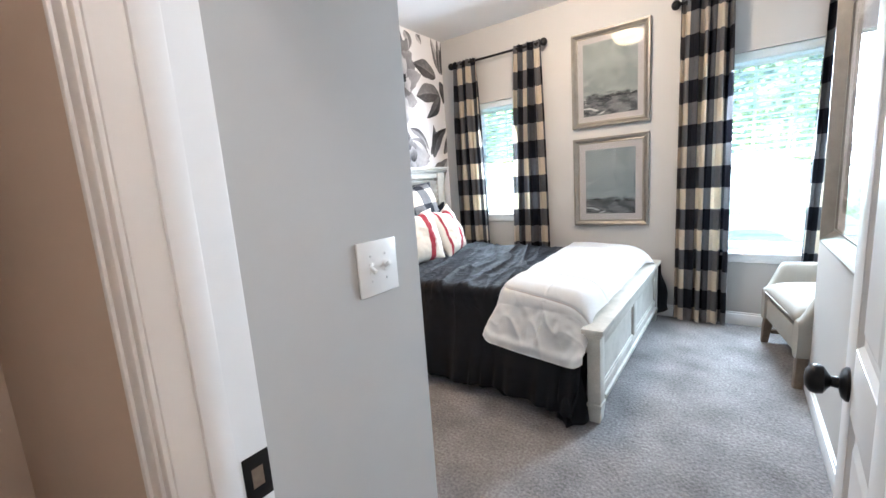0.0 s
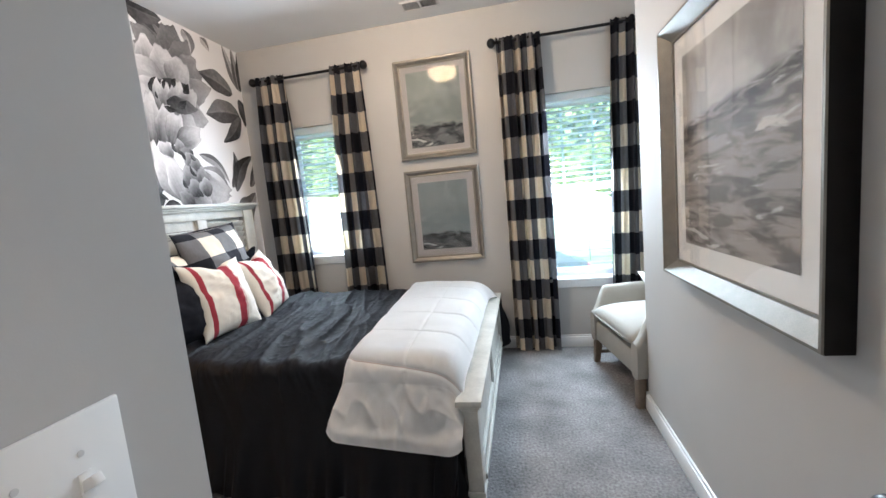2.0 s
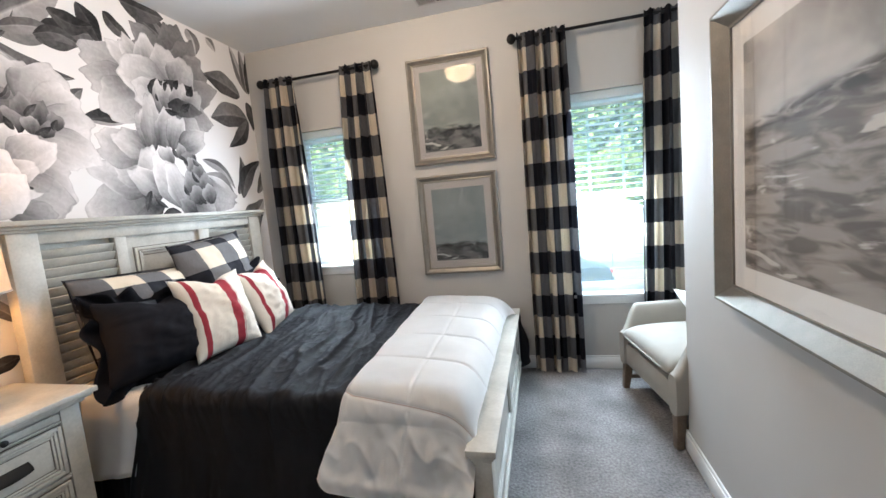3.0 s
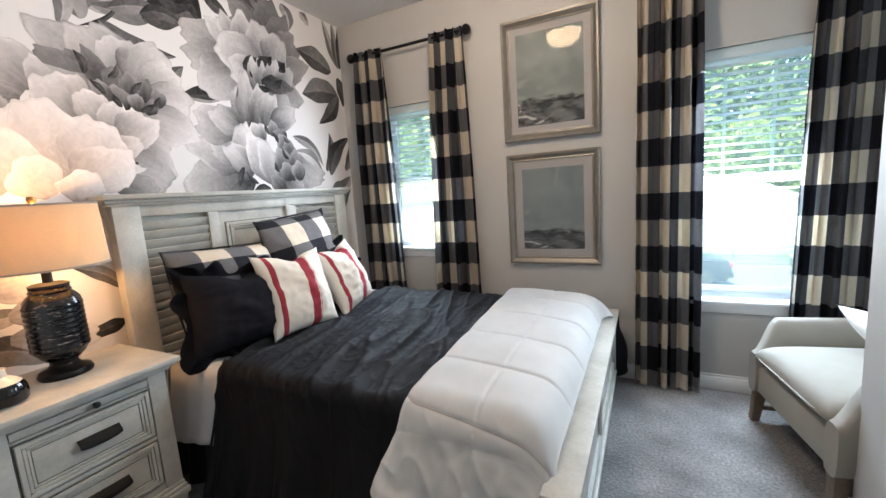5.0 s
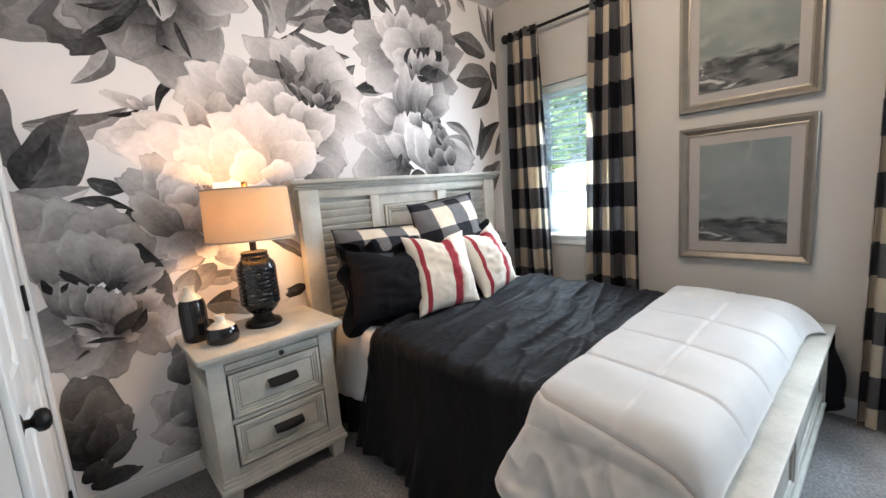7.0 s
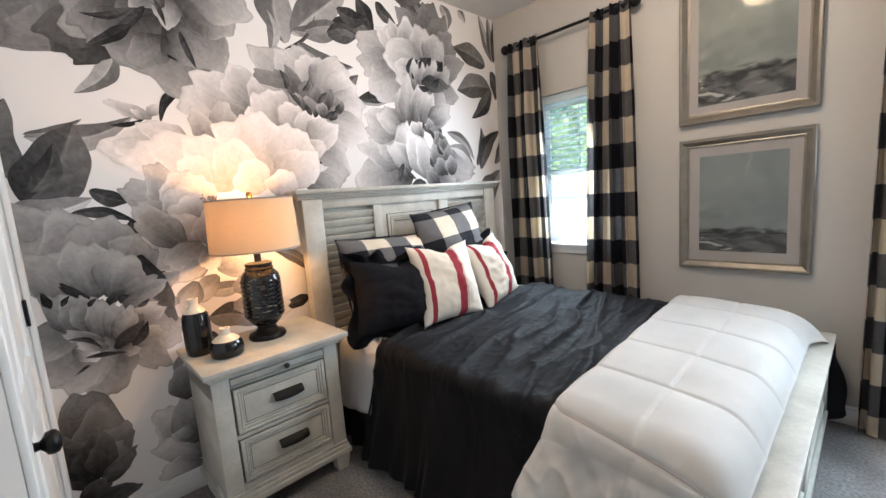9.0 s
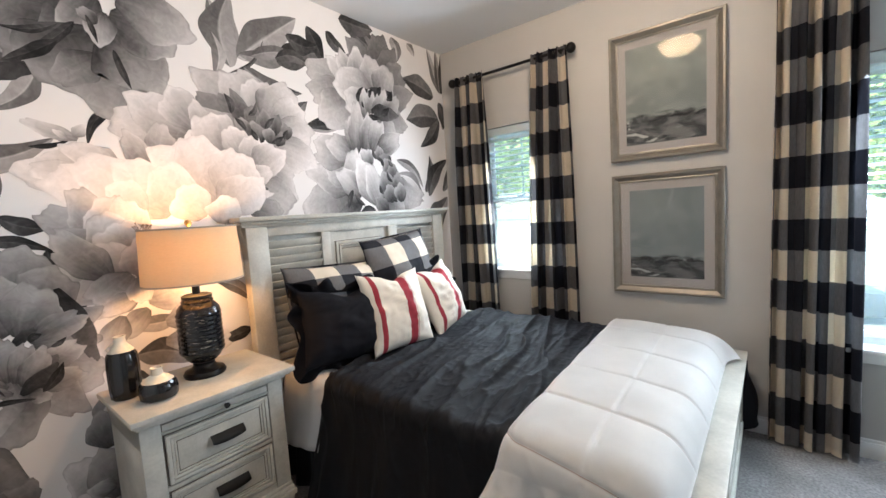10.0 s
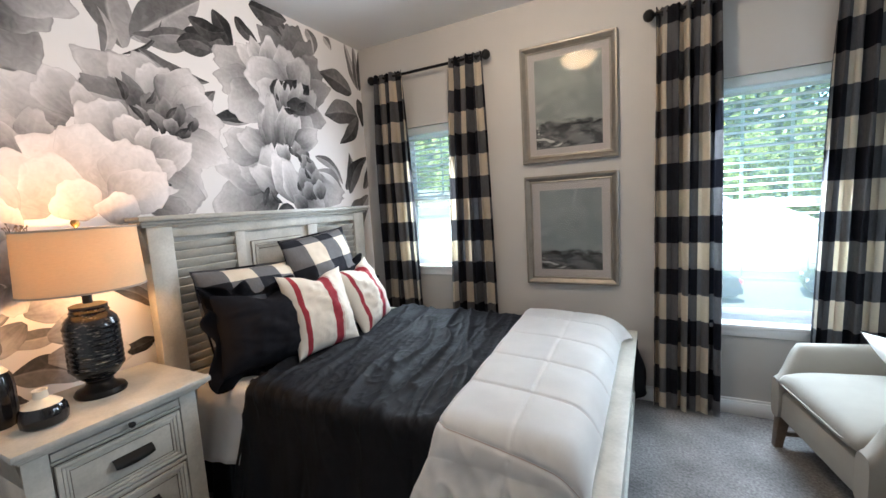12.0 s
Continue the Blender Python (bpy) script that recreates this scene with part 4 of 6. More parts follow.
# middle bloom, heart
pr.petals(rnd,
          (-1.72, 1.93, -1.98, 2.03, 0.1, 0.18, 0.46), (-1.76, 1.9, -1.96, 1.96, 0.07, 0.35, 0.7), (-1.73, 1.88, -1.83, 2.08, 0.07, 0.14, 0.4), (-1.69, 1.87, -1.74, 2.02, 0.08, 0.1, 0.42),
          (-1.64, 1.87, -1.66, 2.02, 0.08, 0.12, 0.5), (-1.58, 1.87, -1.58, 2, 0.06, 0.1, 0.45), (-1.53, 1.87, -1.52, 1.96, 0.05, 0.16, 0.5), (-1.68, 1.84, -1.72, 1.94, 0.07, 0.1, 0.52),
          (-1.63, 1.84, -1.63, 1.93, 0.06, 0.2, 0.6), (-1.59, 1.83, -1.54, 1.91, 0.05, 0.14, 0.48), (-1.74, 1.85, -1.81, 1.96, 0.06, 0.2, 0.6))
# middle bloom, pale petals
pr.petals(rnd,
          (-2.07, 1.83, -2.33, 1.87, 0.16, 0.66, 0.88), (-2.06, 1.85, -2.26, 1.98, 0.14, 0.68, 0.9), (-2.02, 1.88, -2.13, 2.04, 0.12, 0.66, 0.9), (-1.97, 1.88, -2.02, 2, 0.07, 0.62, 0.88),
          (-1.9, 1.78, -1.96, 1.96, 0.14, 0.74, 0.93), (-1.8, 1.76, -1.85, 1.91, 0.11, 0.72, 0.94), (-1.75, 1.71, -1.73, 1.87, 0.11, 0.74, 0.94), (-1.74, 1.69, -1.58, 1.82, 0.15, 0.74, 0.94),
          (-1.76, 1.64, -1.65, 1.69, 0.09, 0.72, 0.92), (-2.2, 1.7, -2.14, 1.87, 0.08, 0.4, 0.75), (-2.23, 1.67, -2.33, 1.81, 0.07, 0.45, 0.8), (-2.27, 1.69, -2.21, 1.68, 0.02, 0.2, 0.4))
# bloom over the lamp, its ink paled to stand for the lamp's glow
pr.petals(rnd,
          (-2.35, 1.64, -2.64, 1.69, 0.13, 0.72, 0.88), (-2.35, 1.63, -2.62, 1.64, 0.09, 0.74, 0.9), (-2.33, 1.65, -2.5, 1.75, 0.1, 0.76, 0.9), (-1.93, 1.52, -2.16, 1.76, 0.27, 0.9, 0.97),
          (-1.98, 1.52, -2, 1.82, 0.24, 0.91, 0.98), (-1.9, 1.52, -1.8, 1.78, 0.2, 0.88, 0.97), (-1.93, 1.47, -1.74, 1.64, 0.18, 0.88, 0.97), (-2.2, 1.48, -2.56, 1.59, 0.19, 0.88, 0.97),
          (-2.2, 1.48, -2.47, 1.66, 0.19, 0.9, 0.98), (-2.16, 1.46, -2.33, 1.67, 0.19, 0.92, 0.98), (-2.12, 1.46, -2.17, 1.68, 0.16, 0.93, 0.99), (-2.03, 1.43, -2.1, 1.59, 0.16, 0.93, 0.99),
          (-2.28, 1.44, -2.41, 1.57, 0.13, 0.9, 0.98), (-1.94, 1.4, -1.92, 1.54, 0.13, 0.9, 0.98))
# lower bloom
pr.petals(rnd,
          (-2.39, 1.3, -2.58, 1.5, 0.16, 0.36, 0.66), (-2.39, 1.32, -2.51, 1.55, 0.13, 0.44, 0.76), (-2.39, 1.34, -2.42, 1.54, 0.12, 0.55, 0.86), (-2.35, 1.34, -2.32, 1.53, 0.13, 0.62, 0.9),
          (-2.38, 1.28, -2.6, 1.38, 0.11, 0.4, 0.7), (-2.37, 1.24, -2.6, 1.26, 0.11, 0.44, 0.74), (-2.35, 1.19, -2.57, 1.14, 0.1, 0.5, 0.78), (-2.32, 1.14, -2.48, 1.04, 0.1, 0.55, 0.8),
          (-2.38, 1.28, -2.45, 1.45, 0.13, 0.5, 0.82), (-2.35, 1.26, -2.39, 1.43, 0.12, 0.5, 0.84), (-2.34, 1.19, -2.44, 1.33, 0.11, 0.5, 0.82), (-2.3, 1.16, -2.32, 1.34, 0.12, 0.55, 0.86),
          (-2.33, 1.1, -2.43, 1.18, 0.08, 0.55, 0.84), (-2.25, 1.09, -2.15, 1.21, 0.11, 0.6, 0.88))
# lower bloom, skirts
pr.petals(rnd,
          (-2.42, 1.19, -2.57, 1.4, 0.1, 0.4, 0.7), (-2.35, 1.2, -2.49, 1.09, 0.09, 0.6, 0.85), (-2.33, 1.1, -2.48, 1.07, 0.06, 0.7, 0.9), (-2.3, 1.03, -2.41, 0.94, 0.07, 0.5, 0.8),
          (-2.3, 1.07, -2.11, 1.08, 0.11, 0.66, 0.88), (-2.32, 1.18, -2.33, 1.06, 0.08, 0.55, 0.86), (-2.24, 0.95, -2.04, 0.98, 0.1, 0.75, 0.92), (-2.25, 0.86, -1.95, 0.82, 0.12, 0.8, 0.94),
          (-2.4, 1.02, -2.47, 0.85, 0.09, 0.6, 0.85))
# dark bloom, outer petals
pr.petals(rnd,
          (-2.76, 1.02, -2.97, 1.42, 0.18, 0.27, 0.58), (-2.76, 1.04, -2.93, 1.28, 0.17, 0.29, 0.6), (-2.75, 1.06, -2.82, 1.36, 0.19, 0.29, 0.61), (-2.74, 1.05, -2.68, 1.36, 0.19, 0.24, 0.58),
          (-2.71, 1.05, -2.56, 1.25, 0.14, 0.18, 0.58), (-2.69, 1, -2.49, 1.07, 0.09, 0.24, 0.65), (-2.69, 0.97, -2.5, 0.9, 0.09, 0.27, 0.65), (-2.72, 0.92, -2.53, 0.72, 0.14, 0.37, 0.71),
          (-2.75, 0.9, -2.62, 0.65, 0.14, 0.32, 0.65), (-2.76, 0.89, -2.75, 0.59, 0.15, 0.21, 0.58), (-2.79, 0.9, -2.91, 0.64, 0.16, 0.27, 0.63), (-2.82, 0.9, -2.99, 0.7, 0.13, 0.32, 0.65),
          (-2.83, 0.92, -3.02, 0.84, 0.1, 0.32, 0.61), (-2.6, 1.18, -2.54, 0.87, 0.06, 0.1, 0.28))
# dark bloom, cup
pr.petals(rnd,
          (-2.81, 1.03, -2.97, 1.15, 0.1, 0.35, 0.63), (-2.79, 1.03, -2.89, 1.25, 0.15, 0.34, 0.63), (-2.76, 1.03, -2.77, 1.26, 0.15, 0.32, 0.65), (-2.72, 1.01, -2.64, 1.2, 0.12, 0.29, 0.65),
          (-2.7, 0.99, -2.53, 1.07, 0.07, 0.27, 0.63), (-2.77, 0.98, -2.89, 1.08, 0.03, 0.05, 0.11), (-2.75, 0.98, -2.67, 1.03, 0.03, 0.05, 0.19), (-2.69, 0.87, -2.54, 0.93, 0.08, 0.32, 0.69),
          (-2.7, 0.82, -2.62, 0.89, 0.06, 0.1, 0.28), (-2.7, 0.8, -2.55, 0.83, 0.06, 0.36, 0.71), (-2.87, 0.83, -2.8, 0.76, 0.05, 0.4, 0.73))
# dark bloom, heart
pr.petals(rnd,
          (-2.82, 0.88, -2.93, 1.05, 0.08, 0.19, 0.52), (-2.81, 0.87, -2.87, 1.04, 0.07, 0.21, 0.56), (-2.79, 0.87, -2.82, 1.03, 0.07, 0.21, 0.54), (-2.77, 0.85, -2.76, 1.01, 0.07, 0.22, 0.58),
          (-2.75, 0.84, -2.7, 0.98, 0.06, 0.22, 0.56), (-2.73, 0.82, -2.65, 0.94, 0.07, 0.21, 0.58), (-2.77, 0.83, -2.88, 0.92, 0.04, 0.27, 0.58), (-2.74, 0.79, -2.63, 0.86, 0.04, 0.06, 0.19),
          (-2.76, 0.8, -2.86, 0.85, 0.03, 0.32, 0.65), (-2.72, 0.78, -2.66, 0.76, 0.04, 0.28, 0.65))
# low dark bloom
pr.petals(rnd,
          (-2.88, 0.26, -2.94, 0.6, 0.17, 0.13, 0.37), (-2.88, 0.26, -2.87, 0.54, 0.16, 0.14, 0.42), (-2.87, 0.27, -2.77, 0.46, 0.1, 0.19, 0.44), (-2.88, 0.26, -2.76, 0.36, 0.07, 0.18, 0.42),
          (-2.91, 0.23, -3, 0.51, 0.12, 0.11, 0.34), (-2.89, 0.26, -2.95, 0.41, 0.08, 0.04, 0.14), (-2.89, 0.24, -2.88, 0.42, 0.08, 0.06, 0.2), (-2.86, 0.25, -2.84, 0.42, 0.07, 0.1, 0.29),
          (-2.87, 0.21, -2.74, 0.31, 0.05, 0.21, 0.37), (-2.92, 0.14, -2.76, 0.15, 0.07, 0.16, 0.26), (-2.94, 0.17, -2.85, 0.24, 0.06, 0.1, 0.26))
# pale bloom by the nightstand
pr.petals(rnd,
          (-2.48, 0.18, -2.63, 0.39, 0.12, 0.53, 0.8), (-2.48, 0.2, -2.6, 0.44, 0.11, 0.57, 0.85), (-2.48, 0.16, -2.66, 0.27, 0.09, 0.6, 0.87), (-2.49, 0.12, -2.66, 0.14, 0.08, 0.57, 0.85),
          (-2.49, 0.23, -2.53, 0.47, 0.12, 0.34, 0.64), (-2.5, 0.46, -2.54, 0.62, 0.1, 0.3, 0.57), (-2.5, 0.28, -2.58, 0.32, 0.05, 0.4, 0.75))
# dark gaps of the upper bloom
pr.leaves(rnd,
          (-0.96, 2.19, -0.94, 2.26, 0.03, 0.06), (-0.85, 2.23, -0.82, 2.3, 0.03, 0.06), (-0.76, 2.26, -0.73, 2.33, 0.04, 0.05), (-0.68, 2.24, -0.62, 2.32, 0.05, 0.07),
          (-0.87, 2.11, -0.76, 2.1, 0.04, 0.1), (-0.75, 2.12, -0.66, 2.19, 0.05, 0.09), (-0.91, 2.15, -0.92, 2.2, 0.02, 0.12))
# dark gaps of the right bloom
pr.leaves(rnd,
          (-0.83, 1.8, -0.86, 1.87, 0.03, 0.15), (-0.76, 1.75, -0.8, 1.82, 0.03, 0.14), (-0.68, 1.64, -0.73, 1.72, 0.03, 0.12), (-0.78, 1.55, -0.81, 1.62, 0.03, 0.14),
          (-1.06, 1.58, -1.11, 1.45, 0.04, 0.12), (-0.96, 1.47, -1.05, 1.56, 0.03, 0.16), (-0.64, 1.49, -0.7, 1.54, 0.03, 0.14), (-0.66, 1.76, -0.71, 1.8, 0.03, 0.2))
# dark gaps of the middle bloom
pr.leaves(rnd,
          (-1.83, 1.98, -1.86, 2.08, 0.04, 0.16), (-1.76, 1.9, -1.82, 1.96, 0.03, 0.12), (-1.7, 1.85, -1.73, 1.91, 0.03, 0.1), (-1.62, 1.84, -1.54, 1.89, 0.03, 0.1),
          (-1.74, 1.98, -1.69, 2.06, 0.03, 0.22), (-1.65, 1.92, -1.59, 1.99, 0.03, 0.15), (-1.54, 1.87, -1.51, 1.93, 0.03, 0.16))
# dark gaps of the dark bloom
pr.leaves(rnd,
          (-2.91, 1.01, -2.93, 1.08, 0.03, 0.06), (-2.88, 1.01, -2.85, 1.05, 0.02, 0.06), (-2.8, 0.99, -2.77, 1.02, 0.02, 0.06), (-2.7, 0.99, -2.66, 1.01, 0.03, 0.06),
          (-2.68, 0.78, -2.61, 0.88, 0.04, 0.07), (-2.84, 0.78, -2.7, 0.76, 0.02, 0.08), (-2.88, 0.87, -2.78, 0.8, 0.02, 0.12), (-2.64, 0.95, -2.59, 0.98, 0.02, 0.1))
# dark streaks of the hanging bloom
pr.leaves(rnd,
          (-2.43, 2.26, -2.58, 2.1, 0.04, 0.1), (-2.49, 2.17, -2.66, 2.05, 0.05, 0.1), (-2.39, 2.3, -2.36, 2.19, 0.02, 0.12), (-2.48, 2.24, -2.66, 2.18, 0.03, 0.14),
          (-2.31, 2.18, -2.26, 2.02, 0.03, 0.1))


def print_material():
    m, n, l, b = nodes_of("floral_print", 0.7, spec=0.25)
    at, tc = n.new("ShaderNodeAttribute"), n.new("ShaderNodeTexCoord")
    at.attribute_name = "tone"
    no = n.new("ShaderNodeTexNoise")
    no.inputs["Scale"].default_value, no.inputs["Detail"].default_value, no.inputs["Distortion"].default_value = 28, 8, 1.2
    l.new(tc.outputs["Object"], no.inputs["Vector"])
    wash = math_node(n, l, "ADD", at.outputs["Fac"], math_node(n, l, "MULTIPLY", math_node(n, l, "SUBTRACT", no.outputs["Fac"], 0.5), 0.22), True)
    l.new(mix_color(n, l, math_node(n, l, "POWER", wash, 1.65), (0.006, 0.006, 0.007), (0.82, 0.79, 0.80)), b.inputs["Base Color"])
    return m


me = bpy.data.meshes.new("wallpaper")
me.from_pydata(pr.v, [], pr.f)
me.attributes.new("tone", "FLOAT", "POINT").data.foreach_set("value", pr.t)
me.materials.append(print_material())
paper = tagged(new("wallpaper", me), "white wallpaper printed with large grey peonies", "wallpaper", kind="structure")


# ---- bed ----
bed = thing("bed", "antique white louvred panel bed with low footboard", "bed", (1.05, -1.05, 0))
HY0, HY1 = -1.875, -0.215
# headboard
part("top_rail", boxes((0.045, 0.085, -1.745, -0.345, 1.315, 1.375), bevel=0.003), M_BED, bed)
part("bottom_rail", boxes((0.045, 0.085, -1.745, -0.345, 0.50, 0.60), bevel=0.003), M_BED, bed)
for y0, y1, s in ((HY0 + 0.01, -1.745, -1), (-0.345, HY1 - 0.01, 1)):
    post = part("post", boxes((0.03, 0.095, y0 if s < 0 else y0, y1, 0.0, 1.375), bevel=0.006), M_BED, bed)
    # flared bracket under the crown
    bm = sheet(lambda u, v: (0.032 + 0.060 * v, (HY0 + 0.01 - 0.030 * u ** 2.2) if s < 0 else (HY1 - 0.01 + 0.030 * u ** 2.2), 1.20 + 0.18 * u), 8, 1, 0.006)
    part("bracket", bm, M_BED, post)
for rows, nm in (((0.02, 0.105, HY0 - 0.012, HY1 + 0.012, 1.372, 1.386), "crown_lower"), ((0.014, 0.118, HY0 - 0.022, HY1 + 0.022, 1.386, 1.402), "crown_middle"),
                 ((0.008, 0.134, HY0 - 0.034, HY1 + 0.034, 1.402, 1.426), "crown_top")):
    part(nm, boxes(rows, bevel=0.005), M_BED, bed)
for y0, y1 in ((-1.400, -1.338), (-0.838, -0.752)):
    part("stile", boxes((0.045, 0.086, y0, y1, 0.60, 1.315), bevel=0.003), M_BED, bed)
part("centre_panel", boxes((0.050, 0.066, -1.338, -0.838, 0.60, 1.315)), M_BED, bed)
for lo, hi, x in ((0.0, 0.018, 0.076), (0.020, 0.030, 0.082), (0.032, 0.046, 0.074)):
    y0, y1, z0, z1 = -1.290, -0.888, 0.66, 1.245
    bm = boxes((0.066, x, y0 + lo, y0 + hi, z0 + lo, z1 - lo), (0.066, x, y1 - hi, y1 - lo, z0 + lo, z1 - lo), (0.066, x, y0 + hi, y1 - hi, z1 - hi, z1 - lo), (0.066, x, y0 + hi, y1 - hi, z0 + lo, z0 + hi), bevel=0.002)
    part("panel_moulding", bm, M_BED, bed)
for lo, hi in ((-0.004, 0.0), (0.018, 0.020), (0.030, 0.032), (0.046, 0.050)):
    bm = boxes((0.066, 0.0685, y0 + lo, y0 + hi, z0 + lo, z1 - lo), (0.066, 0.0685, y1 - hi, y1 - lo, z0 + lo, z1 - lo),
               (0.066, 0.0685, y0 + hi, y1 - hi, z1 - hi, z1 - lo), (0.066, 0.0685, y0 + hi, y1 - hi, z0 + lo, z0 + hi))
    part("glaze_line", bm, M_GLAZE, bed, "thin dark glaze in the groove")
part("louvre_backing", boxes((0.036, 0.044, -1.745, -0.345, 0.60, 1.315)), M_BED, bed)
for y0, y1 in ((-1.745, -1.400), (-0.752, -0.345)):
    z = 0.628
    while z < 1.31:
        bm = boxes((-0.004, 0.004, y0 + 0.001, y1 - 0.001, -0.0265, 0.0265), bevel=0.002)
        bm.transform(Matrix.Translation((0.066, 0, z)) @ pose(0, 0, 0, 0, 28, 0))
        part("louvre_slat", bm, M_BED, bed)
        z += 0.0455
# footboard
FX0, FX1, FY0, FY1, FZ = 2.035, 2.140, -1.880, -0.085, 0.505
part("footboard_cap", boxes((FX0, FX1, FY0, FY1, FZ - 0.026, FZ), bevel=0.004), M_BED, bed)
part("cap_moulding", boxes((FX0 + 0.012, FX1 - 0.010, FY0 + 0.012, FY1 - 0.012, FZ - 0.042, FZ - 0.026), (FX0 + 0.018, FX1 - 0.018, FY0 + 0.02, FY1 - 0.02, FZ - 0.055, FZ - 0.042), bevel=0.003), M_BED, bed)
for y0, y1 in ((FY0 + 0.022, FY0 + 0.105), (FY1 - 0.105, FY1 - 0.022)):
    p = part("footboard_post", boxes((FX0 + 0.022, FX1 - 0.020, y0, y1, 0.085, FZ - 0.055), bevel=0.003), M_BED, bed)
    part("foot_band", boxes((FX0 + 0.016, FX1 - 0.014, y0 - 0.006, y1 + 0.006, 0.085, 0.105), bevel=0.004), M_BED, p)
    bm = boxes((FX0 + 0.020, FX1 - 0.018, y0 - 0.002, y1 + 0.002, 0.0, 0.085), bevel=0.006)
    for v in bm.verts:
        if v.co.z < 0.03:
            v.co.x += (v.co.x - (FX0 + FX1) / 2) * -0.18
            v.co.y += (v.co.y - (y0 + y1) / 2) * -0.18
    part("foot", bm, M_BED, p)
FA, FB_, FM = FY0 + 0.105, FY1 - 0.105, (FY0 + FY1) / 2
part("footboard_rail", boxes((FX0 + 0.030, FX1 - 0.026, FA, FB_, 0.395, FZ - 0.055), (FX0 + 0.030, FX1 - 0.026, FA, FB_, 0.11, 0.175), bevel=0.003), M_BED, bed)
part("footboard_base", boxes((FX1 - 0.032, FX1 - 0.012, FA, FB_, 0.10, 0.128), bevel=0.005), M_BED, bed)
part("footboard_stile", boxes((FX0 + 0.030, FX1 - 0.026, FM - 0.04, FM + 0.04, 0.175, 0.395), bevel=0.003), M_BED, bed)
for y0, y1 in ((FA, FM - 0.04), (FM + 0.04, FB_)):
    part("footboard_panel", boxes((FX0 + 0.040, FX1 - 0.040, y0, y1, 0.175, 0.395)), M_BED, bed)
    bm = boxes((FX1 - 0.040, FX1 - 0.031, y0, y0 + 0.014, 0.175, 0.395), (FX1 - 0.040, FX1 - 0.031, y1 - 0.014, y1, 0.175, 0.395),
               (FX1 - 0.040, FX1 - 0.031, y0 + 0.014, y1 - 0.014, 0.381, 0.395), (FX1 - 0.040, FX1 - 0.031, y0 + 0.014, y1 - 0.014, 0.175, 0.189), bevel=0.003)
    part("panel_bead", bm, M_BED, bed)
for y0, y1 in ((-1.775, -1.750), (-0.300, -0.275)):
    part("side_rail", boxes((0.095, FX0 + 0.03, y0, y1, 0.20, 0.36), bevel=0.003), M_BED, bed)
TOP = 0.600
mt = thing("mattress", "white mattress on the bed frame", "mattress", (1.05, -1.04, 0.22))
part("mattress_body", boxes((0.10, 1.985, -1.745, -0.300, 0.20, TOP - 0.010), bevel=0.045), M_WHITE, mt)


def across(s, near_z, far_z, near_out, far_out, top, y0=-1.785, y1=-0.265, r=0.055):
    """A cloth's line over the bed from near hem (s = 0) over the top to far hem (s = 1)."""
    ln, lt, lf = top - r - near_z, (y1 - y0) - 2 * r, top - r - far_z
    arc = math.pi * r / 2
    d = s * (ln + lt + lf + 2 * arc)
    if d < ln:
        q = 1 - d / ln
        return y0 - near_out * q ** 1.3, near_z + d, 0.0
    d -= ln
    if d < arc:
        a = d / r
        return y0 + r - r * math.cos(a), top - r + r * math.sin(a), 0.5
    d -= arc
    if d < lt:
        return y0 + r + d, top, 1.0
    d -= lt
    if d < arc:
        a = d / r
        return y1 - r + r * math.sin(a), top - r + r * math.cos(a), 0.5
    d -= arc
    return y1 + far_out * (d / lf) ** 1.3, top - r - d, 0.0


def rumple(x, y, s1, s2):
    return noise.noise((x * s1, y * s2, 3.7))


def sheet_fn(u, v):
    y, z, flat = across(v, 0.215 + 0.06 * u, 0.30, 0.060, 0.03, TOP + 0.008)
    x = 0.19 + (0.36 + 0.13 * flat) * u
    return x, y - 0.004 * math.sin(19 * u + 2 * v) * (1 - flat), z + 0.006 * rumple(x, y, 7, 9) * flat


sh = thing("bed_sheet", "white cotton sheet folded over the mattress edge", "bed sheet", (0.36, -1.04, TOP))
part("sheet", sheet(sheet_fn, 20, 90, 0.004), M_WHITE, sh, smooth=180)


def facing(line, v):
    """The way out of a cloth's line at v, across the bed."""
    (y0, z0, _), (y1, z1, _) = line(max(0, v - 0.004)), line(min(1, v + 0.004))
    d = math.hypot(y1 - y0, z1 - z0)
    return -(z1 - z0) / d, (y1 - y0) / d


def duvet_line(v):
    return across(v, 0.055, 0.10, 0.075, 0.06, TOP + 0.022)


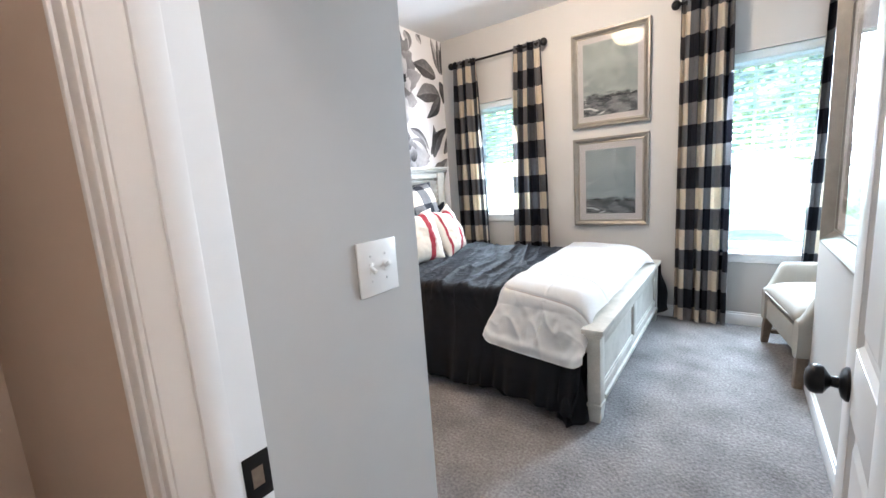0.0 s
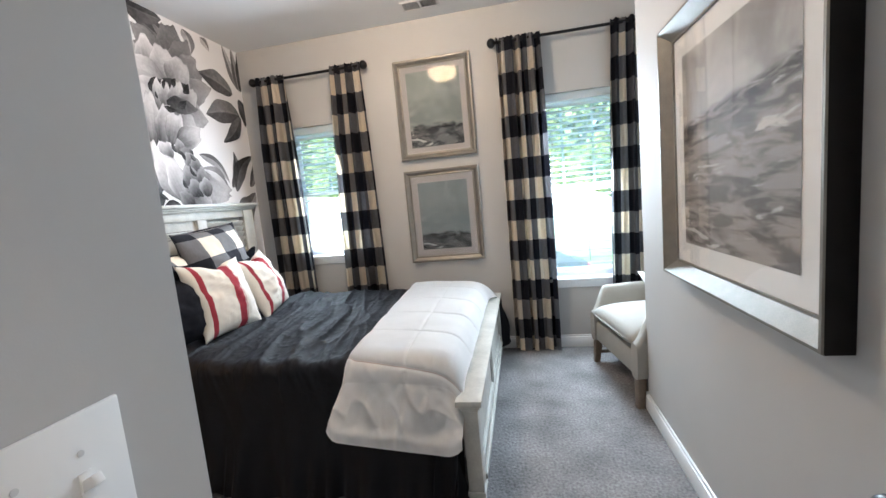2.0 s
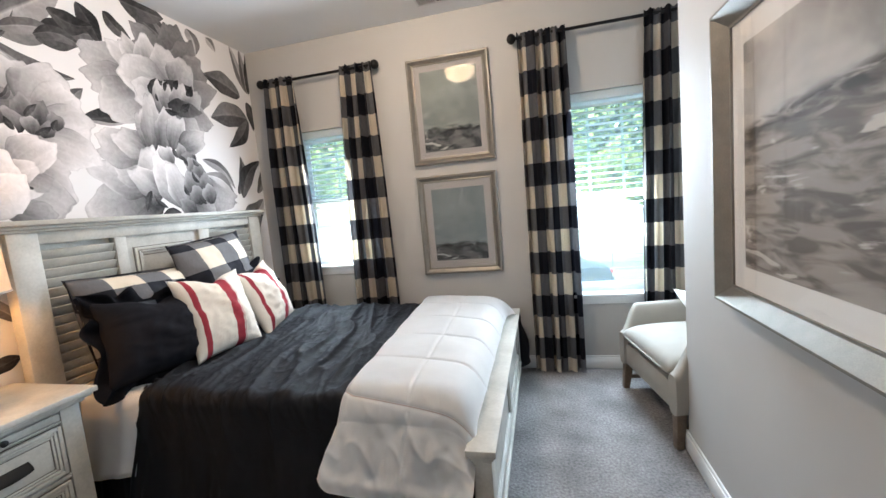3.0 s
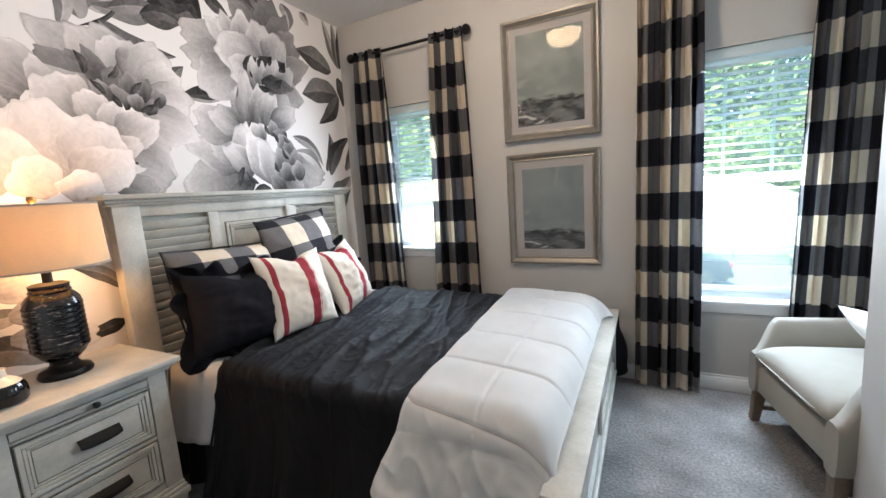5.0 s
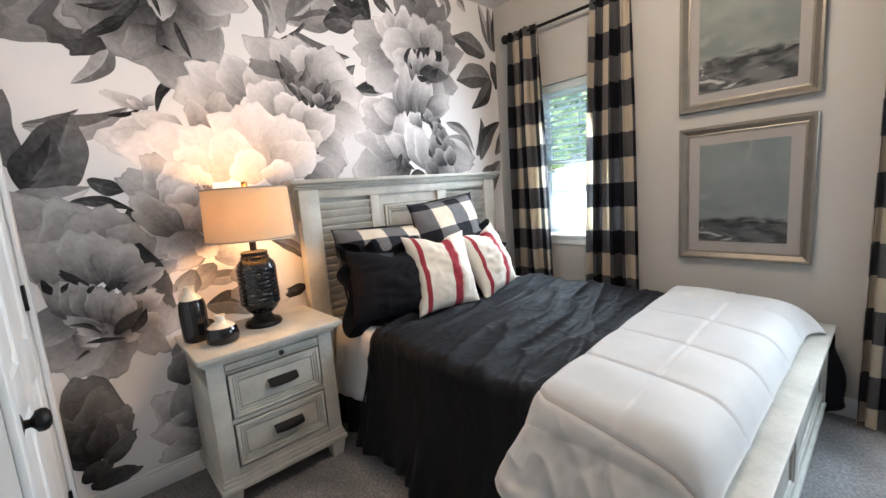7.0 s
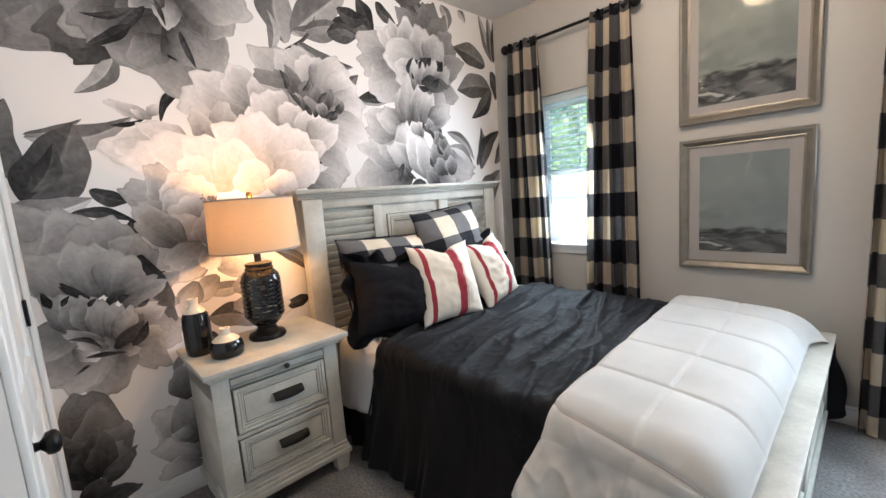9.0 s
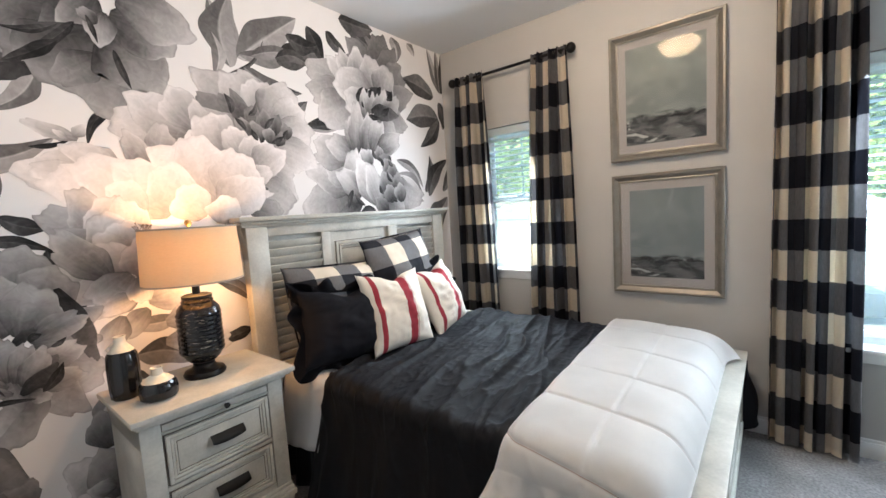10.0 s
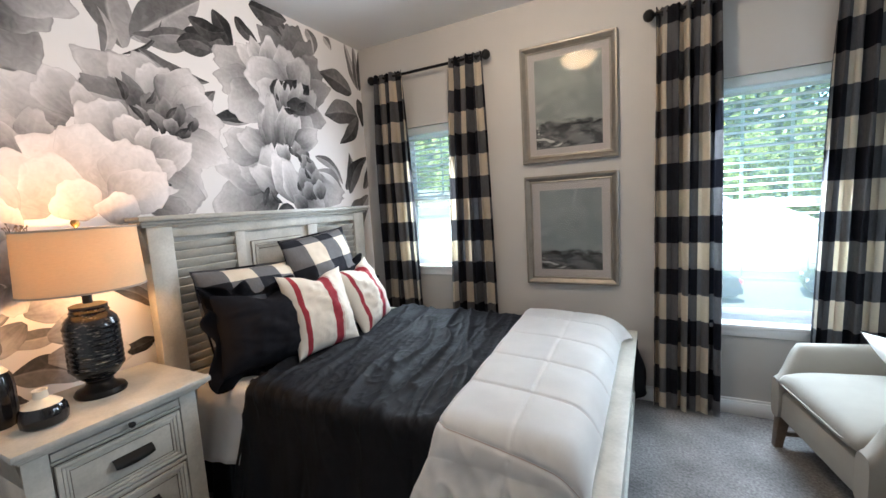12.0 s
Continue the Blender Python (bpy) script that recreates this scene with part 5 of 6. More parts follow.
def duvet_fn(u, v):
    y, z, flat = duvet_line(v)
    ny, nz = facing(duvet_line, v)
    side = -1 if y < -1 else 1
    fall = max(0, TOP + 0.022 - z)
    flow = y + side * fall
    # the turned-down edge runs slanting on the near side
    start = 0.47 + 0.10 * max(0, 1 - (y + 1.79) / 0.42) + 0.10 * max(0, (y + 0.75) / 0.5) if flat > 0 else 0.575 - 0.20 * min(0.33, max(0, 0.6 - z))
    x = start + ((1.975 if z > 0.5 else 2.028) - start) * u
    wa = 0.022 * noise.noise((x * 3.6, flow * 2.6, 8.2)) + 0.05 * noise.noise((x * 1.1, flow * 1.1, 2.7))
    over, along = x + 0.16 * flow + wa, flow - 0.16 * x
    fold = (1 - abs(noise.noise((along * 1.5, over * 8.5, 1.1)))) ** 6
    second = (1 - abs(noise.noise((along * 3.0 + 7, over * 16.0, 5.3)))) ** 6
    fine = (1 - abs(noise.noise((along * 13.0 + over * 9, over * 30 - along * 5, 2.3)))) ** 5
    patchy = 0.45 + 0.55 * min(1, max(0, 0.5 + 1.4 * noise.noise((x * 2.7, flow * 1.8, 9.9))))
    bare = (1 - min(1, max(0, (x - 1.50) / 0.12))) * math.exp(-fall / 0.16)
    lift = ((0.031 * fold + 0.014 * second) * patchy + 0.004 * fine + 0.012 * rumple(x, flow, 4, 4)) * bare
    lift += 0.012 * math.exp(-((u - 0.015) / 0.02) ** 2)
    hang, drop = 1 - flat, max(0, min(1, (0.58 - z) / 0.5))
    if flat < 0.99:
        pleat = 0.024 * (1 + math.sin(15 * x + 1.5 * math.sin(5 * x))) + 0.012 * (1 + math.sin(31 * x + 1))
        pleat *= min(1, 0.2 + u / 0.12)
        lift += hang * pleat * drop * (1 if x < 1.45 else min(1, max(0.1, (0.40 - z) / 0.2)))
        lift += hang * 0.014 * (1 + math.sin(61 * x + 2 * math.sin(13 * x))) * drop ** 4
        if side < 0:
            lift += 0.09 * min(1, max(0, (0.33 - z) / 0.25)) * max(0, (x - 1.70) / 0.28) ** 2
    y, z = y + ny * lift, z + nz * lift + 0.010 * math.sin(9 * x) * drop ** 2
    return x, y, max(z, 0.008)


dv = thing("duvet", "wrinkled charcoal linen duvet hanging to the carpet", "duvet", (1.27, -1.04, TOP))
part("cover", sheet(duvet_fn, 220, 340, 0.006), M_DARK, dv, smooth=180)
part("ruffle_edge", sheet(lambda u, v: (0.475 + 0.095 * max(0, 1 - u * 3.4) + 0.10 * max(0, (u - 0.69) / 0.35) - 0.034 * v + 0.008 * math.sin(70 * u) * v, -1.74 + 1.44 * u, TOP + 0.030 + 0.014 * math.sin(95 * u + 2 * math.sin(23 * u)) * v - 0.008 * v), 220, 4, 0.003), M_DARK, dv, "gathered dark edge", smooth=180)
part("corner_drape", sheet(lambda u, v: (2.105 + (0.02 + 0.075 * v ** 0.7) * math.cos(math.pi * (u - 0.5)) + 0.010 * math.sin(9 * v + 5 * u), -0.078 + (0.010 + 0.050 * v ** 0.8) * math.sin(math.pi * (u - 0.5)) + 0.006 * math.sin(14 * u), 0.47 - 0.42 * v + 0.03 * math.sin(3 * u) * v), 24, 24, 0.006), M_DARK, dv, "fold of cloth hanging past the footboard", smooth=180)


part("near_corner_drape", sheet(lambda u, v: (1.985 + (0.045 + 0.020 * v) * math.cos(math.pi * (1.15 * u - 1.05)) + 0.012 * math.sin(11 * u + 4 * v), -1.868 + (0.040 + 0.060 * v ** 0.8) * math.sin(math.pi * (1.15 * u - 1.05)) + 0.012 * math.sin(17 * u + 3 * v), 0.34 - 0.33 * v + 0.02 * math.sin(5 * u) * v * (1 - v)), 40, 24, 0.006), M_DARK, dv, "gathered corner of cloth reaching the carpet", smooth=180)


def skirt_fn(y, s):
    def fn(u, v):
        x = 0.14 + 1.90 * u
        return x, y + s * (0.016 * math.sin(75 * u + 2 * math.sin(11 * u)) * (0.3 + v) + (0.03 + 0.05 * max(0, (u - 0.86) / 0.14) ** 2) * v), 0.34 - 0.334 * v + 0.006 * math.sin(40 * u) * v
    return fn


bs = thing("bed_skirt", "gathered charcoal bed skirt touching the carpet", "bed skirt", (1.05, -1.04, 0))
part("near_side", sheet(skirt_fn(-1.782, -1), 160, 10, 0.004), M_DARK, bs, smooth=180)
part("far_side", sheet(skirt_fn(-0.245, 1), 160, 10, 0.004), M_DARK, bs, smooth=180)


def comforter_fn(u, v):
    # v runs over the bed from the near hem, u from the pillow side to the footboard
    def line(v):
        hem = 0.352 - 0.055 * u + 0.05 * max(0, 1 - u / 0.12) ** 2 + 0.035 * max(0, (u - 0.88) / 0.12) ** 2
        return across(v, hem, 0.38, 0.125, 0.10, TOP + 0.058, -1.80, -0.245, 0.095)

    y, z, flat = line(v)
    ny, nz = facing(line, v)
    fall = max(0, TOP + 0.058 - z)
    left = 1.45 + 0.095 * min(1, max(0, (-y - 0.2) / 1.6)) - (0.18 * max(0, fall - 0.06) if y < -1 else 0)
    x = left + (2.062 - left) * u
    # shallow puffs between the stitched lines
    d = (v * 6.4 + 0.10) % 1.0
    e = (u * 1.75 + 0.06) % 1.0
    gap, lap = min(d, 1 - d) * 0.33, min(e, 1 - e) * 0.36
    puff = 0.70 + 0.30 * math.sin(math.pi * d) ** 0.8 - 0.34 * math.exp(-(gap / 0.008) ** 2) - 0.22 * math.exp(-(lap / 0.008) ** 2) * (gap > 0.012)
    lift = 0.022 * puff + 0.006 * rumple(x, y + z, 6, 6)
    if y < -1:
        # gathered creases running down the hanging side
        low = min(1, fall / 0.12)
        lift += low * (0.015 * (1 - abs(noise.noise((x * 9 + z * 4, z * 4.5, 6.1)))) ** 4 + 0.010 * noise.noise((x * 11, z * 9, 2.2)) + 0.007 * noise.noise((x * 26, z * 22, 7.7)))
        lift += 0.012 * math.exp(-((v - 0.014) / 0.010) ** 2)
        lift += 0.016 * math.sin(math.pi * min(1, fall / 0.36)) + low * fall * (0.05 * math.sin(6 * u + 1) + 0.03 * math.sin(13 * u))
    edge = min(1, u / 0.07) ** 0.5
    lift *= 0.5 + 0.5 * edge
    k = min(1, max(0, 1 - (fall - 0.06) / 0.24))
    slope = k * (0.036 * (1 - edge) + 0.030 * u * u + 0.120 * max(0, (u - 0.45) / 0.55) ** 8)
    x += 0.02 * math.sin(9 * z + 4 * u) * min(0.3, fall)
    x += 0.075 * max(0, (u - 0.7) / 0.3) ** 2 * math.exp(-((y + 0.27) / 0.07) ** 2) * max(0, 1 - fall / 0.09)
    return x, y + ny * lift, z + nz * lift - slope


cf = thing("comforter", "white quilted comforter folded across the bed foot", "comforter", (1.76, -1.04, TOP))
part("quilt", sheet(comforter_fn, 100, 420, 0.020), M_WHITE, cf, smooth=180)
M_THREAD = mat("quilting_thread", (0.62, 0.47, 0.44), 0.9, var=0.05, scale=40)


def seam_fn(v0):
    def fn(a, b):
        x, y, z = comforter_fn(0.015 + 0.965 * a, v0 + 0.0010 * (b - 0.5))
        out = -1 if y < -1.5 else (1 if y > -0.5 else 0)
        return x, y + 0.0012 * out, z + 0.0014
    return fn


for k in range(1, 7):
    part("stitched_seam", sheet(seam_fn((k - 0.10) / 6.4), 100, 2), M_THREAD, cf, "sunken grey stitching line", smooth=180)


# ---- pillows ----
def cushion(name, label, at, size, lean, swing, tip, material, flange=0.0, seed=0, group="", ruffle=False, pinch=0.10):
    """A stuffed cushion standing on its lower edge: size is width, height, thickness; it leans back towards the headboard."""
    w, h, t = size
    rnd = random.Random(seed)
    off = rnd.uniform(0, 50)
    m = Matrix.Translation(at) @ pose(0, 0, 0, 0, 0, 90 + swing) @ pose(0, 0, 0, -lean, 0, 0) @ pose(0, 0, 0, 0, tip, 0)
    ob = thing(name, label, "pillow", group=group, turn=m)

    def face(sign):
        def fn(u, v):
            a, b = 2 * u - 1, 2 * v - 1
            puff = (max(0, 1 - abs(a) ** 2.2) ** 0.62) * (max(0, 1 - abs(b) ** 2.2) ** 0.62)
            k = 1 - pinch * (abs(a) ** 2) * 0 - pinch * (1 - abs(a) ** 3) * abs(b) ** 3
            j = 1 - pinch * (1 - abs(b) ** 3) * abs(a) ** 3
            n = noise.noise((a * 2.2 + off, b * 2.2, sign)) * 0.020 + noise.noise((a * 5 + off, b * 5, sign)) * 0.006 + (1 - abs(noise.noise((a * 3 + off, b * 5 + off, sign)))) ** 5 * 0.012
            dent = -0.10 * h * math.exp(-((a - 0.05) / 0.30) ** 2) * max(0, b) ** 3
            return a * w / 2 * j, -sign * (t / 2 * puff + n * puff) , h / 2 + b * h / 2 * k + dent * (pinch > 0.08)
        return fn

    uv = lambda u, v: ((u - 0.0) * w, v * h)
    bm = sheet(face(1), 34, 34, uv=uv)
    join(bm, sheet(face(-1), 34, 34, uv=uv))
    bmesh.ops.remove_doubles(bm, verts=bm.verts[:], dist=0.0004)
    part("cushion", bm, material, ob, smooth=180)
    if flange:
        def ring(u, v):
            p = 4 * (u % 1.0)
            k, f = int(p) % 4, p - int(p)
            c = ((-1, -1), (1, -1), (1, 1), (-1, 1), (-1, -1))
            a, b = c[k][0] + (c[k + 1][0] - c[k][0]) * f, c[k][1] + (c[k + 1][1] - c[k][1]) * f
            e = 0.94 if not ruffle else 0.86 + 0.04 * v
            wob = (0.030 * math.sin(88 * u + 3 * math.sin(17 * u)) + 0.018 * math.sin(43 * u)) * v if ruffle else 0.006 * math.sin(31 * u) * v
            reach = flange * v * (1 + (0.45 * math.sin(52 * u + 2 * math.sin(9 * u)) if ruffle else 0))
            return a * (w / 2 * e + reach), wob, h / 2 + b * (h / 2 * e + reach)
        part("ruffle" if ruffle else "flange", sheet(ring, 240 if ruffle else 120, 4, 0.004, uv=lambda u, v: (2 * u, 0.05 * v)), M_SLIP if ruffle else material, ob, smooth=180)
    return ob


PZ = TOP + 0.012
cushion("pillow_sham", "black and cream checked sham propped on the headboard", (0.37, -1.46, PZ), (0.62, 0.55, 0.24), 21, -3, 3, M_SHAM, 0.012, 1, "checked shams", pinch=0.07)
cushion("pillow_sham", "black and cream checked sham by the window wall", (0.33, -0.83, PZ + 0.01), (0.66, 0.66, 0.20), 14, 4, -4, M_SHAM, 0.012, 2, "checked shams", pinch=0.07)
cushion("pillow", "charcoal linen pillow with a ruffled edge", (0.475, -1.565, PZ), (0.49, 0.42, 0.28), 18, -10, 5, M_SLIP, 0.050, 3, "dark pillows", True, 0.09)
cushion("pillow", "charcoal linen pillow tucked behind striped cushions", (0.43, -0.72, PZ), (0.56, 0.42, 0.20), 20, 6, -2, M_SLIP, 0.05, 4, "dark pillows", True, 0.05)
cushion("throw_pillow", "cream cushion with crimson stripes beside dark pillow", (0.605, -1.25, PZ + 0.002), (0.45, 0.475, 0.19), 20, -6, 2, M_STRIPE, 0, 5, "striped cushions", pinch=0.10)
cushion("throw_pillow", "cream cushion with crimson stripes, tilted", (0.575, -0.75, PZ + 0.002), (0.45, 0.46, 0.18), 22, 10, -5, M_STRIPE, 0, 6, "striped cushions", pinch=0.10)

# ---- nightstand ----
ns = thing("nightstand", "antique white two-drawer nightstand beside the bed", "nightstand", (0.25, -2.23, 0))
NX, NY0, NY1, NZ = 0.445, -2.475, -1.955, 0.72
part("top", boxes((0.02, 0.505, -2.528, -1.895, NZ - 0.024, NZ), bevel=0.005), M_BED, ns)
part("top_moulding", boxes((0.03, 0.490, -2.518, -1.910, NZ - 0.036, NZ - 0.024), (0.03, 0.475, -2.508, -1.930, NZ - 0.050, NZ - 0.036), bevel=0.004), M_BED, ns)
# block coloured near black so the drawer gaps read as shaded
bm = boxes((0.03, NX - 0.02, NY0 + 0.02, NY1 - 0.02, 0.10, NZ - 0.05))
part("body", bm, M_GAP_SHADE, ns, "near-black block, painted shade behind the drawer gaps")
for y0, y1, s in ((NY0 - 0.02, NY0 + 0.05, -1), (NY1 - 0.05, NY1 + 0.02, 1)):
    part("side_post", boxes((0.03, NX, y0 + (0.0 if s < 0 else 0.0), y1, 0.10, NZ - 0.05), bevel=0.004), M_BED, ns)
    bm = sheet(lambda u, v: (0.032 + (NX - 0.034) * v, (NY0 - 0.018 - 0.016 * u ** 2.4) if s < 0 else (NY1 + 0.018 + 0.016 * u ** 2.4), 0.50 + 0.185 * u), 8, 1, 0.006)
    part("side_flare", bm, M_BED, ns)
for z0, z1 in ((0.655, NZ - 0.05), (0.612, 0.620), (0.383, 0.400), (0.150, 0.180)):
    part("front_rail", boxes((NX - 0.02, NX - 0.002, NY0 + 0.05, NY1 - 0.05, z0, z1), bevel=0.002), M_BED, ns)
tray = part("pull_out_tray", boxes((NX - 0.02, NX - 0.001, NY0 + 0.053, NY1 - 0.053, 0.624, 0.651), bevel=0.002), M_BED, ns)
bm = lathe([(0.006, 0), (0.005, 0.008), (0.011, 0.014), (0.012, 0.020), (0.0001, 0.025)], 18)
bm.transform(Matrix.Translation((NX - 0.001, -2.19, 0.638)) @ pose(0, 0, 0, 0, 90, 0))
part("tray_knob", bm, M_BRONZE, tray, "small dark metal knob")
for z0, z1 in ((0.404, 0.608), (0.184, 0.379)):
    y0, y1 = NY0 + 0.054, NY1 - 0.054
    dr = part("drawer_front", boxes((NX - 0.02, NX - 0.006, y0, y1, z0, z1), bevel=0.002), M_BED, ns)
    for lo, hi, x in ((0.004, 0.018, 0.006), (0.020, 0.030, 0.002), (0.032, 0.040, -0.002)):
        bm = boxes((NX - 0.008, NX + x, y0 + lo, y0 + hi, z0 + lo, z1 - lo), (NX - 0.008, NX + x, y1 - hi, y1 - lo, z0 + lo, z1 - lo),
                   (NX - 0.008, NX + x, y0 + hi, y1 - hi, z1 - hi, z1 - lo), (NX - 0.008, NX + x, y0 + hi, y1 - hi, z0 + lo, z0 + hi), bevel=0.002)
        part("drawer_moulding", bm, M_BED, dr)
    for lo, hi in ((0.0, 0.0038), (0.0182, 0.0198), (0.0302, 0.0318), (0.0402, 0.0430)):
        bm = boxes((NX - 0.007, NX - 0.0045, y0 + lo, y0 + hi, z0 + lo, z1 - lo), (NX - 0.007, NX - 0.0045, y1 - hi, y1 - lo, z0 + lo, z1 - lo),
                   (NX - 0.007, NX - 0.0045, y0 + hi, y1 - hi, z1 - hi, z1 - lo), (NX - 0.007, NX - 0.0045, y0 + hi, y1 - hi, z0 + lo, z0 + hi))
        part("glaze_line", bm, M_GLAZE, dr, "thin dark glaze in the groove")
    zc = (z0 + z1) / 2
    # bin pull: a flat plate with a curved, dipping lip
    bm = sheet(lambda u, v: (NX - 0.004 + 0.024 * math.sin(math.pi * v * 0.55), -2.262 + 0.136 * u, zc + 0.022 - (0.030 + 0.010 * math.sin(math.pi * u) ** 0.6) * v), 14, 6, 0.003)
    part("handle", bm, M_BRONZE, dr, "dark metal bin pull")
part("base_moulding", boxes((0.03, NX + 0.018, NY0 - 0.036, NY1 + 0.036, 0.085, 0.112), (0.03, NX + 0.010, NY0 - 0.028, NY1 + 0.028, 0.112, 0.132), (0.03, NX + 0.004, NY0 - 0.022, NY1 + 0.022, 0.132, 0.150), bevel=0.004), M_BED, ns)
for x0, x1 in ((0.035, 0.105), (NX - 0.065, NX + 0.010)):
    for y0, y1 in ((NY0 - 0.028, NY0 + 0.05), (NY1 - 0.05, NY1 + 0.028)):
        bm = boxes((x0, x1, y0, y1, 0.0, 0.085), bevel=0.004)
        for v in bm.verts:
            if v.co.z < 0.04:
                v.co.x += ((x0 + x1) / 2 - v.co.x) * 0.3
                v.co.y += ((y0 + y1) / 2 - v.co.y) * 0.3
        part("bracket_foot", bm, M_BED, ns)

# ---- table lamp ----
LX, LY = 0.215, -2.172


def linen_shade():
    m, n, l, b = nodes_of("linen_shade", 0.9, spec=0.1)
    tc, no, mp = n.new("ShaderNodeTexCoord"), n.new("ShaderNodeTexNoise"), n.new("ShaderNodeMapping")
    mp.inputs["Scale"].default_value = (1, 1, 9)
    no.inputs["Scale"].default_value, no.inputs["Detail"].default_value = 60, 4
    l.new(tc.outputs["Object"], mp.inputs[0])
    l.new(mp.outputs[0], no.inputs["Vector"])
    c = mix_color(n, l, no.outputs["Fac"], (0.74, 0.62, 0.45), (0.60, 0.49, 0.34))
    l.new(c, b.inputs["Base Color"])
    t, s = n.new("ShaderNodeBsdfTranslucent"), n.new("ShaderNodeMixShader")
    l.new(c, t.inputs[0])
    s.inputs[0].default_value = 0.33
    l.new(b.outputs[0], s.inputs[1])
    l.new(t.outputs[0], s.inputs[2])
    l.new(s.outputs[0], n["Material Output"].inputs[0])
    return m


def glaze_material():
    """Black glaze, with worn ivory flecks along the turned rings."""
    m, n, l, b = nodes_of("worn_black_glaze", 0.18)
    tc, no, mp = n.new("ShaderNodeTexCoord"), n.new("ShaderNodeTexNoise"), n.new("ShaderNodeMapping")
    mp.inputs["Scale"].default_value = (1, 1, 5)
    no.inputs["Scale"].default_value, no.inputs["Detail"].default_value, no.inputs["Roughness"].default_value = 26, 9, 0.75
    l.new(tc.outputs["Object"], mp.inputs[0])
    l.new(mp.outputs[0], no.inputs["Vector"])
    r = n.new("ShaderNodeMapRange")
    r.inputs[1].default_value, r.inputs[2].default_value = 0.575, 0.67
    l.new(no.outputs["Fac"], r.inputs[0])
    l.new(mix_color(n, l, r.outputs[0], (0.010, 0.010, 0.012), (0.34, 0.31, 0.26)), b.inputs["Base Color"])
    return m


tl = thing("table_lamp", "lit table lamp, black glazed base, linen drum shade", "lamp", (LX, LY, NZ))
bm = lathe([(0.200, 1.150), (0.199, 1.160), (0.190, 1.380), (0.189, 1.390)], 56, (LX, LY, 0))
bmesh.ops.delete(bm, geom=[f for f in bm.faces if len(f.verts) > 4], context="FACES_ONLY")
bmesh.ops.solidify(bm, geom=bm.faces[:], thickness=0.0016)
shade = part("shade", bm, linen_shade(), tl, "cream linen drum shade")
for z, r in ((1.150, 0.2015), (1.386, 0.1915)):
    bm = lathe([(r, z), (r, z + 0.007), (r - 0.004, z + 0.007), (r - 0.004, z), (r, z)], 56, (LX, LY, 0))
    bmesh.ops.delete(bm, geom=[f for f in bm.faces if len(f.verts) > 4], context="FACES_ONLY")
    part("shade_trim", bm, M_LINEN, shade)
for a in (0, 120, 240):
    bm = boxes((0.0, 0.19, -0.0015, 0.0015, -0.0015, 0.0015))
    bm.transform(Matrix.Translation((LX, LY, 1.376)) @ pose(0, 0, 0, 0, 0, a))
    part("spider", bm, M_BRASS, tl)
prof = [(0.084, 0.0), (0.087, 0.010), (0.080, 0.024), (0.052, 0.036), (0.043, 0.050), (0.046, 0.062), (0.056, 0.068)]
part("pedestal", lathe(prof, 40, (LX, LY, NZ)), M_BLACK, tl, "black turned pedestal foot")
prof = [(0.054, 0.068), (0.070, 0.082), (0.082, 0.102)]
z = 0.110
while z < 0.285:
    prof += [(0.0895, z), (0.0915, z + 0.010), (0.0885, z + 0.0165)]
    z += 0.0205
prof += [(0.085, 0.308), (0.072, 0.325), (0.063, 0.334), (0.0655, 0.341), (0.060, 0.350), (0.062, 0.356), (0.045, 0.362)]
part("body", lathe(prof, 48, (LX, LY, NZ)), glaze_material(), tl, "ribbed black glazed jar with worn flecks")
part("cap", lathe([(0.060, 0.357), (0.062, 0.366), (0.050, 0.371), (0.018, 0.374)], 36, (LX, LY, NZ)), M_BRONZE, tl, "dark bronze cap")
part("socket", lathe([(0.016, 0.372), (0.016, 0.44), (0.011, 0.45), (0.011, 0.475)], 20, (LX, LY, NZ)), M_BLACK, tl)
for s in (-1, 1):
    bm = sheet(lambda u, v: (LX + 0.002 * v, LY + s * (0.012 + 0.048 * math.sin(math.pi * u ** 0.8)), NZ + 0.43 + 0.235 * u), 14, 1, 0.002)
    part("harp", bm, M_BRASS, tl)
part("finial", lathe([(0.005, 1.385), (0.005, 1.396), (0.012, 1.402), (0.0155, 1.412), (0.012, 1.423), (0.0001, 1.427)], 20, (LX, LY, 0)), M_BRASS, tl, "round brass finial")

